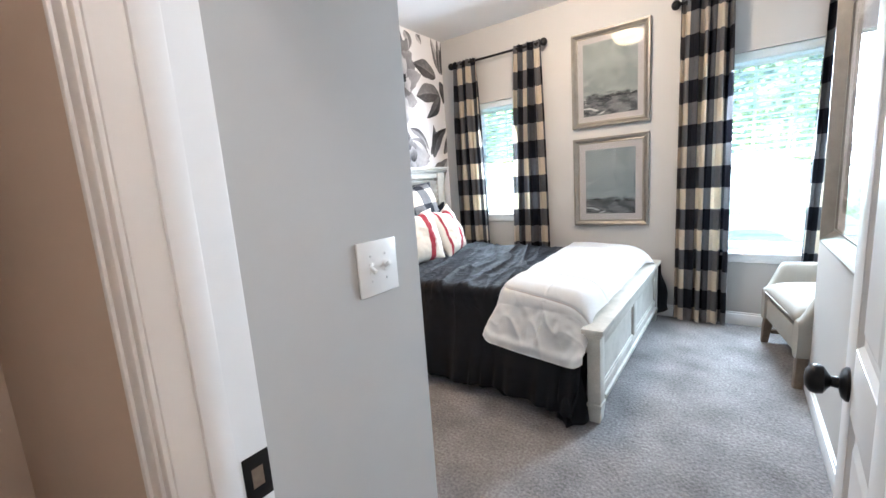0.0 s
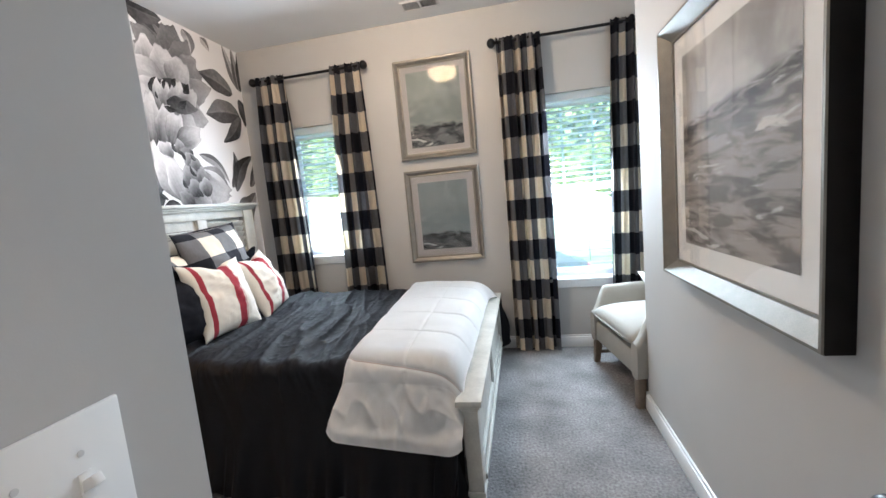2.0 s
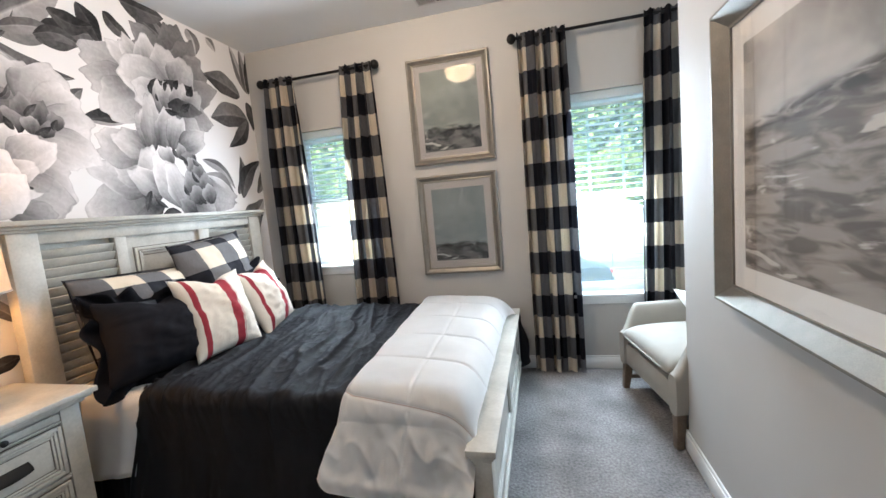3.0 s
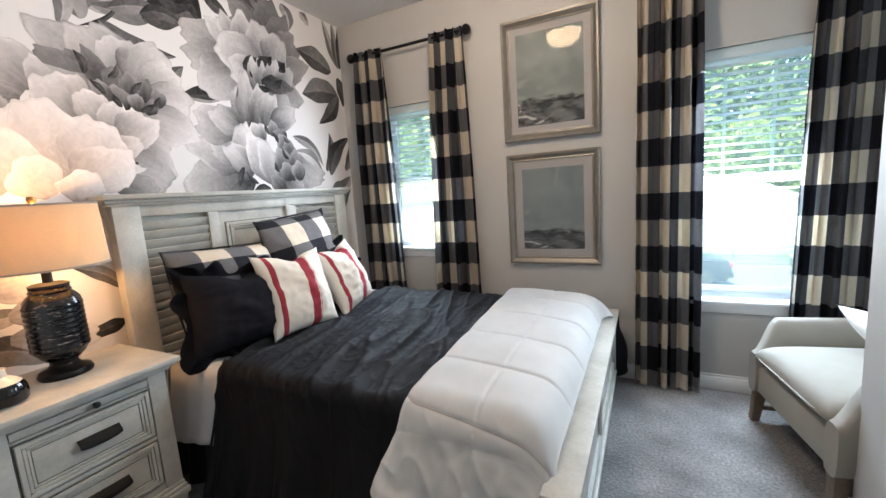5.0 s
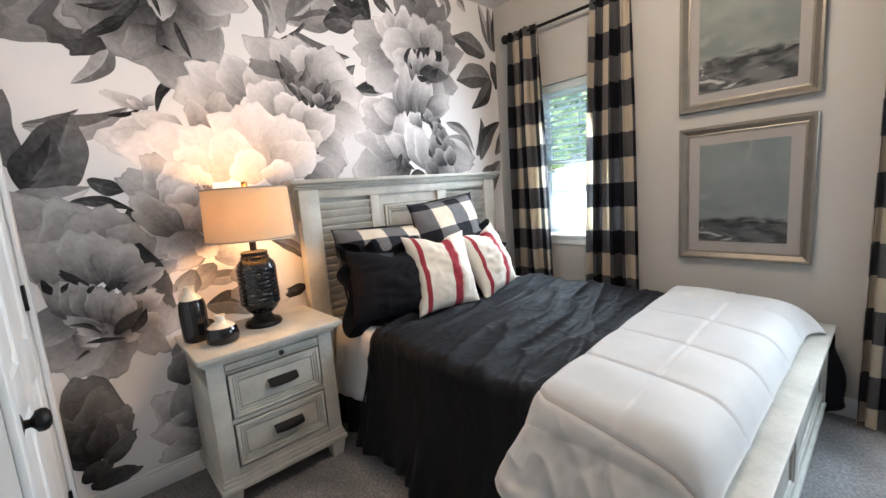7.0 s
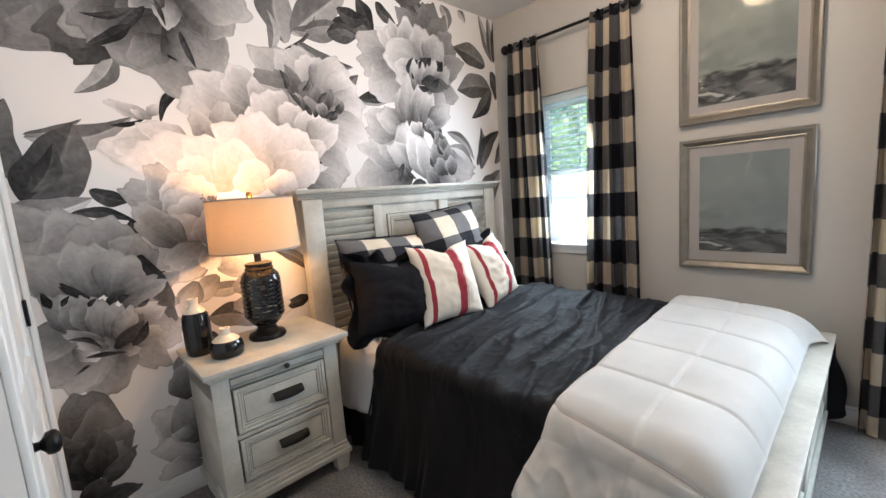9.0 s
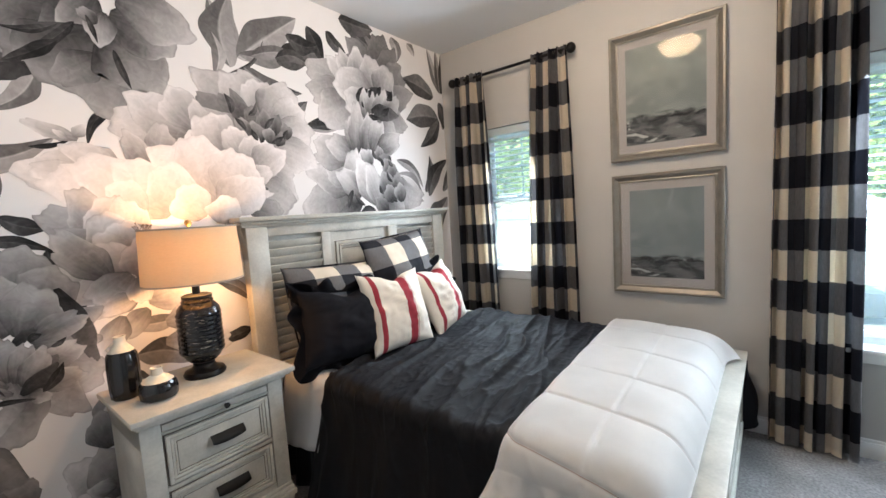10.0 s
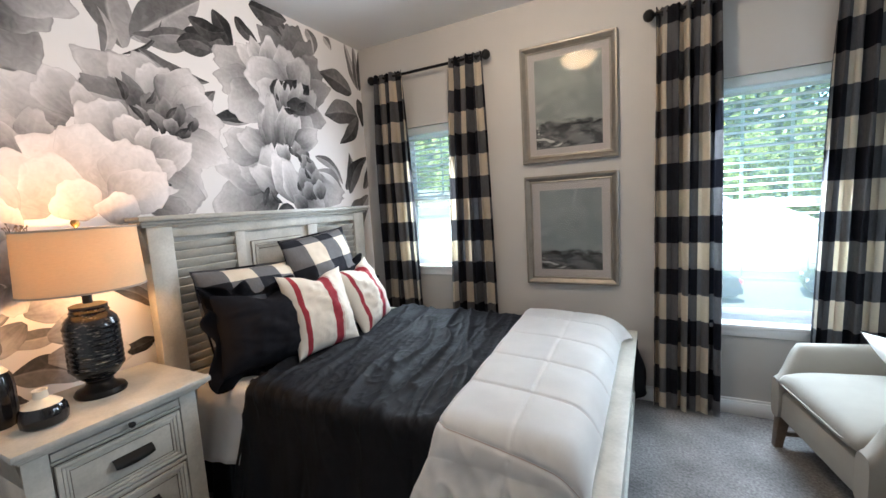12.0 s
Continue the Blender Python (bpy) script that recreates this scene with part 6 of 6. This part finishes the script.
# ---- vases ----
def vase(label, at, profile, split, ribs, handle):
    v = thing("vase", label, "vase", at, group="glazed vases")
    n = 48

    def body(rows, name, material, rib, lab):
        bm = lathe(rows, n, at)
        for q in bm.verts:
            a = math.atan2(q.co.y - at[1], q.co.x - at[0])
            k = 1 + rib * math.cos(16 * a)
            q.co.x, q.co.y = at[0] + (q.co.x - at[0]) * k, at[1] + (q.co.y - at[1]) * k
        return part(name, bm, material, v, lab)

    profile, split = [(1.1 * r, 1.12 * z) for r, z in profile], 1.12 * split
    low = [p for p in profile if p[1] <= split]
    high = [p for p in profile if p[1] >= split]
    body(low, "lower_body", M_BLACKGLAZE, ribs, "glossy black glazed lower part")
    body(high, "neck", M_CREAMGLAZE, 0, "cream glazed neck")
    if handle:
        bm = bmesh.new()
        rows = []
        for i in range(13):
            a = math.pi * i / 12
            c = Vector((at[0] - 0.006, at[1] - 0.018 - 0.024 * math.sin(a), at[2] + profile[-1][1] - 0.006 - 0.042 * (i / 12)))
            rows.append([bm.verts.new(c + Vector((0.005 * math.cos(b), 0.005 * math.sin(b) * math.sin(a), 0.005 * math.sin(b) * abs(math.cos(a)) + 0.001 * math.sin(b)))) for b in [k * math.pi / 4 for k in range(8)]])
        for p, q in zip(rows, rows[1:]):
            for k in range(8):
                bm.faces.new((p[k], p[(k + 1) % 8], q[(k + 1) % 8], q[k]))
        part("handle", bm, M_CREAMGLAZE, v, "small cream loop handle", smooth=180)
    return v


vase("tall black ribbed jug vase with cream neck", (0.195, -2.462, NZ), [(0.040, 0.0), (0.046, 0.006), (0.049, 0.04), (0.050, 0.12), (0.047, 0.158), (0.040, 0.172), (0.030, 0.186), (0.019, 0.198), (0.017, 0.216), (0.020, 0.226), (0.015, 0.226), (0.012, 0.21)], 0.172, 0.02, True)
vase("squat black ribbed vase with cream top", (0.325, -2.385, NZ), [(0.050, 0.0), (0.058, 0.006), (0.061, 0.030), (0.058, 0.052), (0.050, 0.064), (0.036, 0.076), (0.020, 0.085), (0.017, 0.102), (0.020, 0.110), (0.015, 0.110), (0.012, 0.098)], 0.064, 0.015, False)

# ---- armchair ----
ch = thing("armchair", "cream linen armchair with scooped arms beneath the window", "armchair", turn=pose(2.862, -0.655, 0, 0, 0, 10))
CW = 0.385
part("seat_base", boxes((0.015, 0.70, -CW + 0.055, CW - 0.055, 0.175, 0.325), bevel=0.018), M_LINEN, ch)


def seat_fn(u, v):
    a, b = 2 * u - 1, 2 * v - 1
    k = (max(0, 1 - abs(a) ** 5) ** 0.4) * (max(0, 1 - abs(b) ** 5) ** 0.4)
    return 0.325 + a * 0.335, b * (CW - 0.075), 0.385 + 0.085 * k + 0.012 * (1 - a * a) * (1 - b * b)


bm = sheet(seat_fn, 30, 30)
join(bm, sheet(lambda u, v: (seat_fn(u, v)[0], seat_fn(u, v)[1], 0.385 - (seat_fn(u, v)[2] - 0.385) * 0.62), 30, 30))
bmesh.ops.remove_doubles(bm, verts=bm.verts[:], dist=0.0005)
cush = part("seat_cushion", bm, M_LINEN, ch, "plump cream seat cushion", smooth=180)
part("piping", sheet(lambda u, v: (0.325 + 0.337 * max(-1, min(1, 1.25 * math.cos(6.2832 * u))) + 0.004 * math.cos(6.2832 * v), (CW - 0.073) * max(-1, min(1, 1.25 * math.sin(6.2832 * u))), 0.388 + 0.004 * math.sin(6.2832 * v)), 80, 6), M_LINEN, cush, smooth=180)
for s in (-1, 1):
    def arm_fn(u, v):
        # a section swept from front to back: the top edge scoops down at the front
        x = 0.0 + 0.74 * u
        q = min(1, u * 0.74 / 0.11)
        top = 0.385 + 0.185 * q * q * (3 - 2 * q) + 0.012 * u
        a = math.pi * 2 * v
        cx, cz = math.cos(a), math.sin(a)
        wy = 0.041
        zz = (0.175 + top) / 2 + (top - 0.175) / 2 * (abs(cz) ** 0.45) * (1 if cz > 0 else -1)
        out = 0.016 * max(0, (zz - 0.40) / 0.16)
        return x, s * (CW - 0.05 + out) + wy * (abs(cx) ** 0.6) * (1 if cx > 0 else -1), zz
    bm = sheet(arm_fn, 36, 28)
    bmesh.ops.remove_doubles(bm, verts=bm.verts[:], dist=0.0005)
    for e in (0, 36):
        pts = [bm.verts.new(arm_fn(e / 36, j / 28)) for j in range(28)]
        bm.faces.new(pts)
    part("arm", bm, M_LINEN, ch, smooth=60)


def back_fn(u, v):
    a = 2 * math.pi * v
    cx, cz = math.cos(a), math.sin(a)
    y = (2 * u - 1) * (CW - 0.01)
    top = 0.86 + 0.03 * (1 - (2 * u - 1) ** 2) - 0.05 * abs(2 * u - 1) ** 6
    z = (0.18 + top) / 2 + (top - 0.18) / 2 * (abs(cz) ** 0.4) * (1 if cz > 0 else -1)
    th = 0.075 * (1 - 0.25 * abs(2 * u - 1) ** 4)
    return 0.70 + 0.13 * (z - 0.18) + th * (abs(cx) ** 0.5) * (1 if cx > 0 else -1), y, z


bm = sheet(back_fn, 24, 32)
bmesh.ops.remove_doubles(bm, verts=bm.verts[:], dist=0.0005)
for e in (0, 24):
    bm.faces.new([bm.verts.new(back_fn(e / 24, j / 32)) for j in range(32)])
part("backrest", bm, M_LINEN, ch, smooth=60)
for x, y, dx, dy in ((0.035, CW - 0.055, -0.015, 0.012), (0.035, -CW + 0.055, -0.015, -0.012), (0.70, CW - 0.06, 0.04, 0.01), (0.70, -CW + 0.06, 0.04, -0.01)):
    bm = boxes((x - 0.026, x + 0.026, y - 0.026, y + 0.026, 0.0, 0.178), bevel=0.003)
    for v in bm.verts:
        if v.co.z < 0.05:
            v.co.x = x + dx + (v.co.x - x) * 0.72
            v.co.y = y + dy + (v.co.y - y) * 0.72
    part("leg", bm, M_OAK, ch, "weathered oak leg")
for y in (CW - 0.057, -CW + 0.057):
    part("stretcher", boxes((0.05, 0.70, y - 0.010, y + 0.010, 0.07, 0.095), bevel=0.003), M_OAK, ch)
part("cross_stretcher", boxes((0.34, 0.36, -CW + 0.067, CW - 0.067, 0.072, 0.093), bevel=0.003), M_OAK, ch)


def place_on_chair(name, label, at, size, turn_z, lean, seed):
    w, h, t = size
    m = pose(2.862, -0.655, 0, 0, 0, 10) @ Matrix.Translation(at) @ pose(0, 0, 0, 0, 0, 90 + turn_z) @ pose(0, 0, 0, lean, 0, 0)
    ob = thing(name, label, "pillow", turn=m)

    def face(sign):
        def fn(u, v):
            a, b = 2 * u - 1, 2 * v - 1
            puff = (max(0, 1 - abs(a) ** 2.2) ** 0.6) * (max(0, 1 - abs(b) ** 2.2) ** 0.6)
            return a * w / 2 * (1 - 0.10 * (1 - abs(b) ** 3) * abs(a) ** 3), -sign * t / 2 * puff, h / 2 + b * h / 2 * (1 - 0.10 * (1 - abs(a) ** 3) * abs(b) ** 3)
        return fn

    bm = sheet(face(1), 24, 24)
    join(bm, sheet(face(-1), 24, 24))
    bmesh.ops.remove_doubles(bm, verts=bm.verts[:], dist=0.0004)
    part("cushion", bm, M_WHITE, ob, smooth=180)


place_on_chair("throw_pillow", "small white cushion leaning on the armchair back", (0.50, 0.02, 0.48), (0.45, 0.29, 0.13), 180, 46, 3)

# ---- dried sprig on the lamp shade ----
sp = thing("dried_sprig", "small dark dried sprig resting on the shade rim", "dried flower", (LX, LY - 0.155, 1.393))
rnd = random.Random(8)
for k in range(14):
    a, b, ln = rnd.uniform(0, 6.28), rnd.uniform(0.1, 0.9), rnd.uniform(0.012, 0.028)
    bm = lathe([(0.0012, 0), (0.0012, ln), (0.004, ln + 0.003), (0.0001, ln + 0.008)], 6)
    bm.transform(Matrix.Translation((LX, LY - 0.170 + 0.028 * rnd.uniform(-1, 1), 1.392)) @ pose(0, 0, 0, math.degrees(b) * math.cos(a), math.degrees(b) * math.sin(a), 0))
    part("bud", bm, M_OAK, sp)

# ---- outside ----
GZ = -2.8
M_GRASS = mat("grass", (0.07, 0.11, 0.03), 0.9, var=0.15, scale=0.8, grain=0.3, gscale=30, bump=0.6, bscale=40)
M_ASPHALT = mat("pale_concrete", (0.085, 0.084, 0.082), 0.9, var=0.06, scale=0.5, grain=0.1, gscale=40)
M_BARK = mat("bark", (0.16, 0.13, 0.10), 0.9, var=0.15, scale=8, bump=0.5, bscale=40)
M_FENCE = mat("fence_metal", (0.06, 0.06, 0.065), 0.5, metal=0.5, var=0.05)
M_CARPAINT = mat("dark_car_paint", (0.02, 0.024, 0.032), 0.2, metal=0.3, var=0.05)
M_CARGLASS = mat("car_glass", (0.02, 0.022, 0.025), 0.05, var=0.02)
M_TYRE = mat("tyre_rubber", (0.02, 0.02, 0.02), 0.8, var=0.05)
M_RIM = mat("alloy_rim", (0.5, 0.5, 0.5), 0.3, metal=1.0, var=0.05)
M_TAIL = mat("red_lamp_lens", (0.40, 0.02, 0.02), 0.2, var=0.05)
M_SIDING = mat("pale_siding", (0.62, 0.61, 0.58), 0.7, var=0.03)
M_ROOF = mat("grey_shingle", (0.16, 0.15, 0.145), 0.9, var=0.1, scale=3, grain=0.2, gscale=20)


def leaf_material():
    m, n, l, b = nodes_of("leaves", 0.6)
    g = n.new("ShaderNodeNewGeometry")
    c = mix_color(n, l, g.outputs["Random Per Island"], (0.12, 0.17, 0.05), (0.24, 0.28, 0.09))
    l.new(c, b.inputs["Base Color"])
    t, s = n.new("ShaderNodeBsdfTranslucent"), n.new("ShaderNodeMixShader")
    l.new(c, t.inputs[0])
    s.inputs[0].default_value = 0.4
    l.new(b.outputs[0], s.inputs[1])
    l.new(t.outputs[0], s.inputs[2])
    l.new(s.outputs[0], n["Material Output"].inputs[0])
    return m


M_LEAF = leaf_material()
solid("ground", boxes((-400, 400, 0.5, 800, GZ - 0.3, GZ)), M_GRASS, "mown grass reaching to the woods", "ground", "structure", smooth=0)
solid("pavement", boxes((-60, 70, 5.0, 19.0, GZ, GZ + 0.012)), M_ASPHALT, "pale concrete parking area", "pavement", "structure", smooth=0)
solid("road", boxes((-90, 100, 23.0, 33.0, GZ, GZ + 0.012)), M_ASPHALT, "pale sunlit road beyond the fence", "road", "structure", smooth=0)
solid("kerb", boxes((-60, 70, 19.0, 19.15, GZ, GZ + 0.13), bevel=0.02), M_ASPHALT, "concrete kerb along the parking area", "kerb", "structure")

fence = thing("fence", "low dark metal fence beside the parking area", "fence", (5, 20.2, GZ))
for k in range(20):
    x = -18 + 2.4 * k
    part("post", boxes((x - 0.03, x + 0.03, 20.17, 20.23, GZ, GZ + 1.15), bevel=0.006), M_FENCE, fence)
for z in (0.18, 0.60, 1.05):
    part("rail", boxes((-18, 27.6, 20.185, 20.215, GZ + z, GZ + z + 0.035)), M_FENCE, fence)


def car(label, at, turn):
    """A saloon in its own metres: x forward, wheels on z = 0."""
    c = thing("car", label, "car", group="parked cars", turn=Matrix.Translation(at) @ pose(0, 0, 0, 0, 0, turn))
    side = ((-2.25, 0.42), (-2.28, 0.75), (-2.15, 0.98), (-1.5, 1.02), (0.9, 0.98), (1.9, 0.84), (2.2, 0.66), (2.25, 0.40), (2.1, 0.24), (-2.1, 0.24))
    bm = bmesh.new()
    rows = []
    for y, k in ((-0.88, 0.96), (-0.80, 1.0), (0.80, 1.0), (0.88, 0.96)):
        rows.append([bm.verts.new((x * (1 if abs(y) < 0.85 else 0.985), y, 0.6 + (z - 0.6) * k)) for x, z in side])
    for a, b in zip(rows, rows[1:]):
        for i in range(len(side)):
            bm.faces.new((a[i], a[(i + 1) % len(side)], b[(i + 1) % len(side)], b[i]))
    bm.faces.new(rows[0])
    bm.faces.new(rows[-1][::-1])
    body = part("body", bm, M_CARPAINT, c, smooth=30)

    def slab(name, pts, y0, y1, y2, material, parent):
        bm = bmesh.new()
        lo = [bm.verts.new((x, s * (y0 if z < 1.1 else y1), z)) for s in (-1, 1) for x, z in pts]
        n = len(pts)
        for i in range(n):
            bm.faces.new((lo[i], lo[(i + 1) % n], lo[n + (i + 1) % n], lo[n + i]))
        bm.faces.new(lo[:n])
        bm.faces.new(lo[n:][::-1])
        return part(name, bm, material, parent, smooth=20)

    slab("windows", ((-1.75, 1.0), (-1.15, 1.40), (0.15, 1.42), (1.0, 0.97)), 0.80, 0.62, 0, M_CARGLASS, body)
    slab("roof", ((-1.18, 1.39), (-1.0, 1.45), (0.0, 1.455), (0.2, 1.40)), 0.64, 0.63, 0, M_CARPAINT, body)
    for x in (-1.35, 1.38):
        for y in (-0.80, 0.80):
            bm = lathe([(0.20, -0.10), (0.31, -0.10), (0.325, -0.07), (0.325, 0.07), (0.31, 0.10), (0.20, 0.10)], 28)
            bm.transform(Matrix.Translation((x, y, 0.325)) @ pose(0, 0, 0, 90, 0, 0))
            w = part("tyre", bm, M_TYRE, c)
            bm = lathe([(0.0001, -0.085), (0.06, -0.085), (0.19, -0.095), (0.205, -0.08), (0.205, 0.08), (0.19, 0.095), (0.06, 0.085), (0.0001, 0.085)], 20)
            bm.transform(Matrix.Translation((x, y, 0.325)) @ pose(0, 0, 0, 90, 0, 0))
            part("rim", bm, M_RIM, w)
    for y in (-0.70, 0.70):
        part("tail_light", boxes((-2.30, -2.20, y - 0.16, y + 0.16, 0.72, 0.88), bevel=0.02), M_TAIL, c, "red tail light")
        part("headlight", boxes((2.12, 2.22, y - 0.15, y + 0.15, 0.60, 0.72), bevel=0.02), M_RIM, c)
    part("bumper", boxes((-2.34, -2.20, -0.82, 0.82, 0.34, 0.56), bevel=0.03), M_CARPAINT, c)
    return c


car("dark saloon car parked outside, tail lights showing", (2.7, 14.9, GZ + 0.012), 190)
car("dark saloon car parked near the fence", (9.5, 16.3, GZ + 0.012), 172)


def tree(at, height, spread, seed, label):
    rnd = random.Random(seed)
    t = thing("tree", label, "tree", at, group="trees behind the road")
    bm = bmesh.new()

    def limb(a, b, r0, r1):
        d = (b - a).normalized()
        s = d.orthogonal().normalized()
        q = d.cross(s)
        rings = []
        for k in range(4):
            f = k / 3
            c = a + (b - a) * f + s * 0.06 * (b - a).length * math.sin(math.pi * f) * rnd.uniform(-1, 1)
            r = r0 + (r1 - r0) * f
            rings.append([bm.verts.new(c + (s * math.cos(g) + q * math.sin(g)) * r) for g in [i * math.pi / 3 for i in range(6)]])
        for m, n in zip(rings, rings[1:]):
            for i in range(6):
                bm.faces.new((m[i], m[(i + 1) % 6], n[(i + 1) % 6], n[i]))

    base = Vector(at)
    top = base + Vector((rnd.uniform(-0.5, 0.5), rnd.uniform(-0.5, 0.5), height * 0.85))
    limb(base - Vector((0, 0, 0.1)), top, 0.17, 0.04)
    ends = []
    for k in range(11):
        f = 0.28 + 0.70 * k / 11
        p = base + (top - base) * f
        a = rnd.uniform(0, 6.28)
        e = p + Vector((math.cos(a), math.sin(a), rnd.uniform(0.2, 0.8))) * spread * (1.1 - f) * rnd.uniform(0.7, 1.3)
        limb(p, e, 0.06, 0.015)
        ends += [e, (p + e) / 2]
    part("trunk", bm, M_BARK, t)
    verts, faces = [], []
    for e in ends + [top]:
        for k in range(60):
            c = e + Vector((rnd.gauss(0, 1), rnd.gauss(0, 1), rnd.gauss(0, 0.8))) * spread * 0.24 - base
            u = Vector((rnd.uniform(-1, 1), rnd.uniform(-1, 1), rnd.uniform(-1, 1))).normalized()
            w = u.orthogonal().normalized() * rnd.uniform(0.07, 0.14)
            u = u * rnd.uniform(0.13, 0.25)
            i = len(verts)
            verts += [c - u, c + w, c + u, c - w]
            faces.append((i, i + 1, i + 2, i + 3))
    d = bpy.data.meshes.new("crown")
    d.from_pydata([tuple(v) for v in verts], [], faces)
    d.materials.append(M_LEAF)
    o = new("crown", d)
    o.parent = t
    return t


rnd = random.Random(5)
for k in range(26):
    tree((-24 + 2.1 * k + rnd.uniform(-0.8, 0.8), 37 + rnd.uniform(-1.0, 7), GZ), rnd.uniform(9, 15), rnd.uniform(1.8, 2.8), 100 + k,
         "tall leafy tree in a row behind the road" if k % 2 else "slender leafy tree at the wood's edge")


def bush(at, r, seed):
    rnd = random.Random(seed)
    verts, faces = [], []
    for k in range(420):
        c = Vector((rnd.gauss(0, 0.5), rnd.gauss(0, 0.4), abs(rnd.gauss(0.35, 0.3)))) * r
        u = Vector((rnd.uniform(-1, 1), rnd.uniform(-1, 1), rnd.uniform(-1, 1))).normalized()
        w = u.orthogonal().normalized() * 0.07
        u = u * 0.14
        i = len(verts)
        verts += [c - u, c + w, c + u, c - w]
        faces.append((i, i + 1, i + 2, i + 3))
    d = bpy.data.meshes.new("bush")
    d.from_pydata([tuple(v) for v in verts], [], faces)
    d.materials.append(M_LEAF)
    o = new("bush", d)
    o.location = at
    tagged(o, "low leafy green bush beside the road", "bush", "roadside bushes")


for k in range(20):
    bush((-16 + 2.3 * k + rnd.uniform(-0.6, 0.6), 34.8 + rnd.uniform(-0.5, 1.0), GZ), rnd.uniform(0.9, 1.6), 300 + k)

# dense woods behind the first row
verts, faces = [], []
for k in range(42000):
    c = Vector((rnd.uniform(-60, 75), rnd.uniform(46, 58), GZ + rnd.uniform(0, 22)))
    c.z = min(c.z, GZ + 19 + 2.5 * math.sin(c.x * 0.45) + rnd.uniform(-4, 0))
    u = Vector((rnd.uniform(-1, 1), rnd.uniform(-1, 1), rnd.uniform(-1, 1))).normalized()
    w = u.orthogonal().normalized() * 0.42
    u = u * 0.72
    i = len(verts)
    verts += [tuple(c - u), tuple(c + w), tuple(c + u), tuple(c - w)]
    faces.append((i, i + 1, i + 2, i + 3))
d = bpy.data.meshes.new("woods")
d.from_pydata(verts, [], faces)
d.materials.append(M_LEAF)
tagged(new("woods", d), "dense green woodland in the distance", "woods", kind="stuff")

# pale house across the road, seen through the smaller window
hs = thing("house", "pale sided house with grey gable roof across the road", "house", (-17, 34, GZ))
part("wall", boxes((-21, -13, 30, 38, GZ, GZ + 3.2)), M_SIDING, hs)
bm = bmesh.new()
v = [bm.verts.new(p) for p in ((-21.4, 29.6, GZ + 3.15), (-12.6, 29.6, GZ + 3.15), (-17, 29.6, GZ + 5.6), (-21.4, 38.4, GZ + 3.15), (-12.6, 38.4, GZ + 3.15), (-17, 38.4, GZ + 5.6))]
for q in ((0, 1, 2), (3, 5, 4), (0, 2, 5, 3), (1, 4, 5, 2), (0, 3, 4, 1)):
    bm.faces.new([v[i] for i in q])
part("roof", bm, M_ROOF, hs, smooth=0)
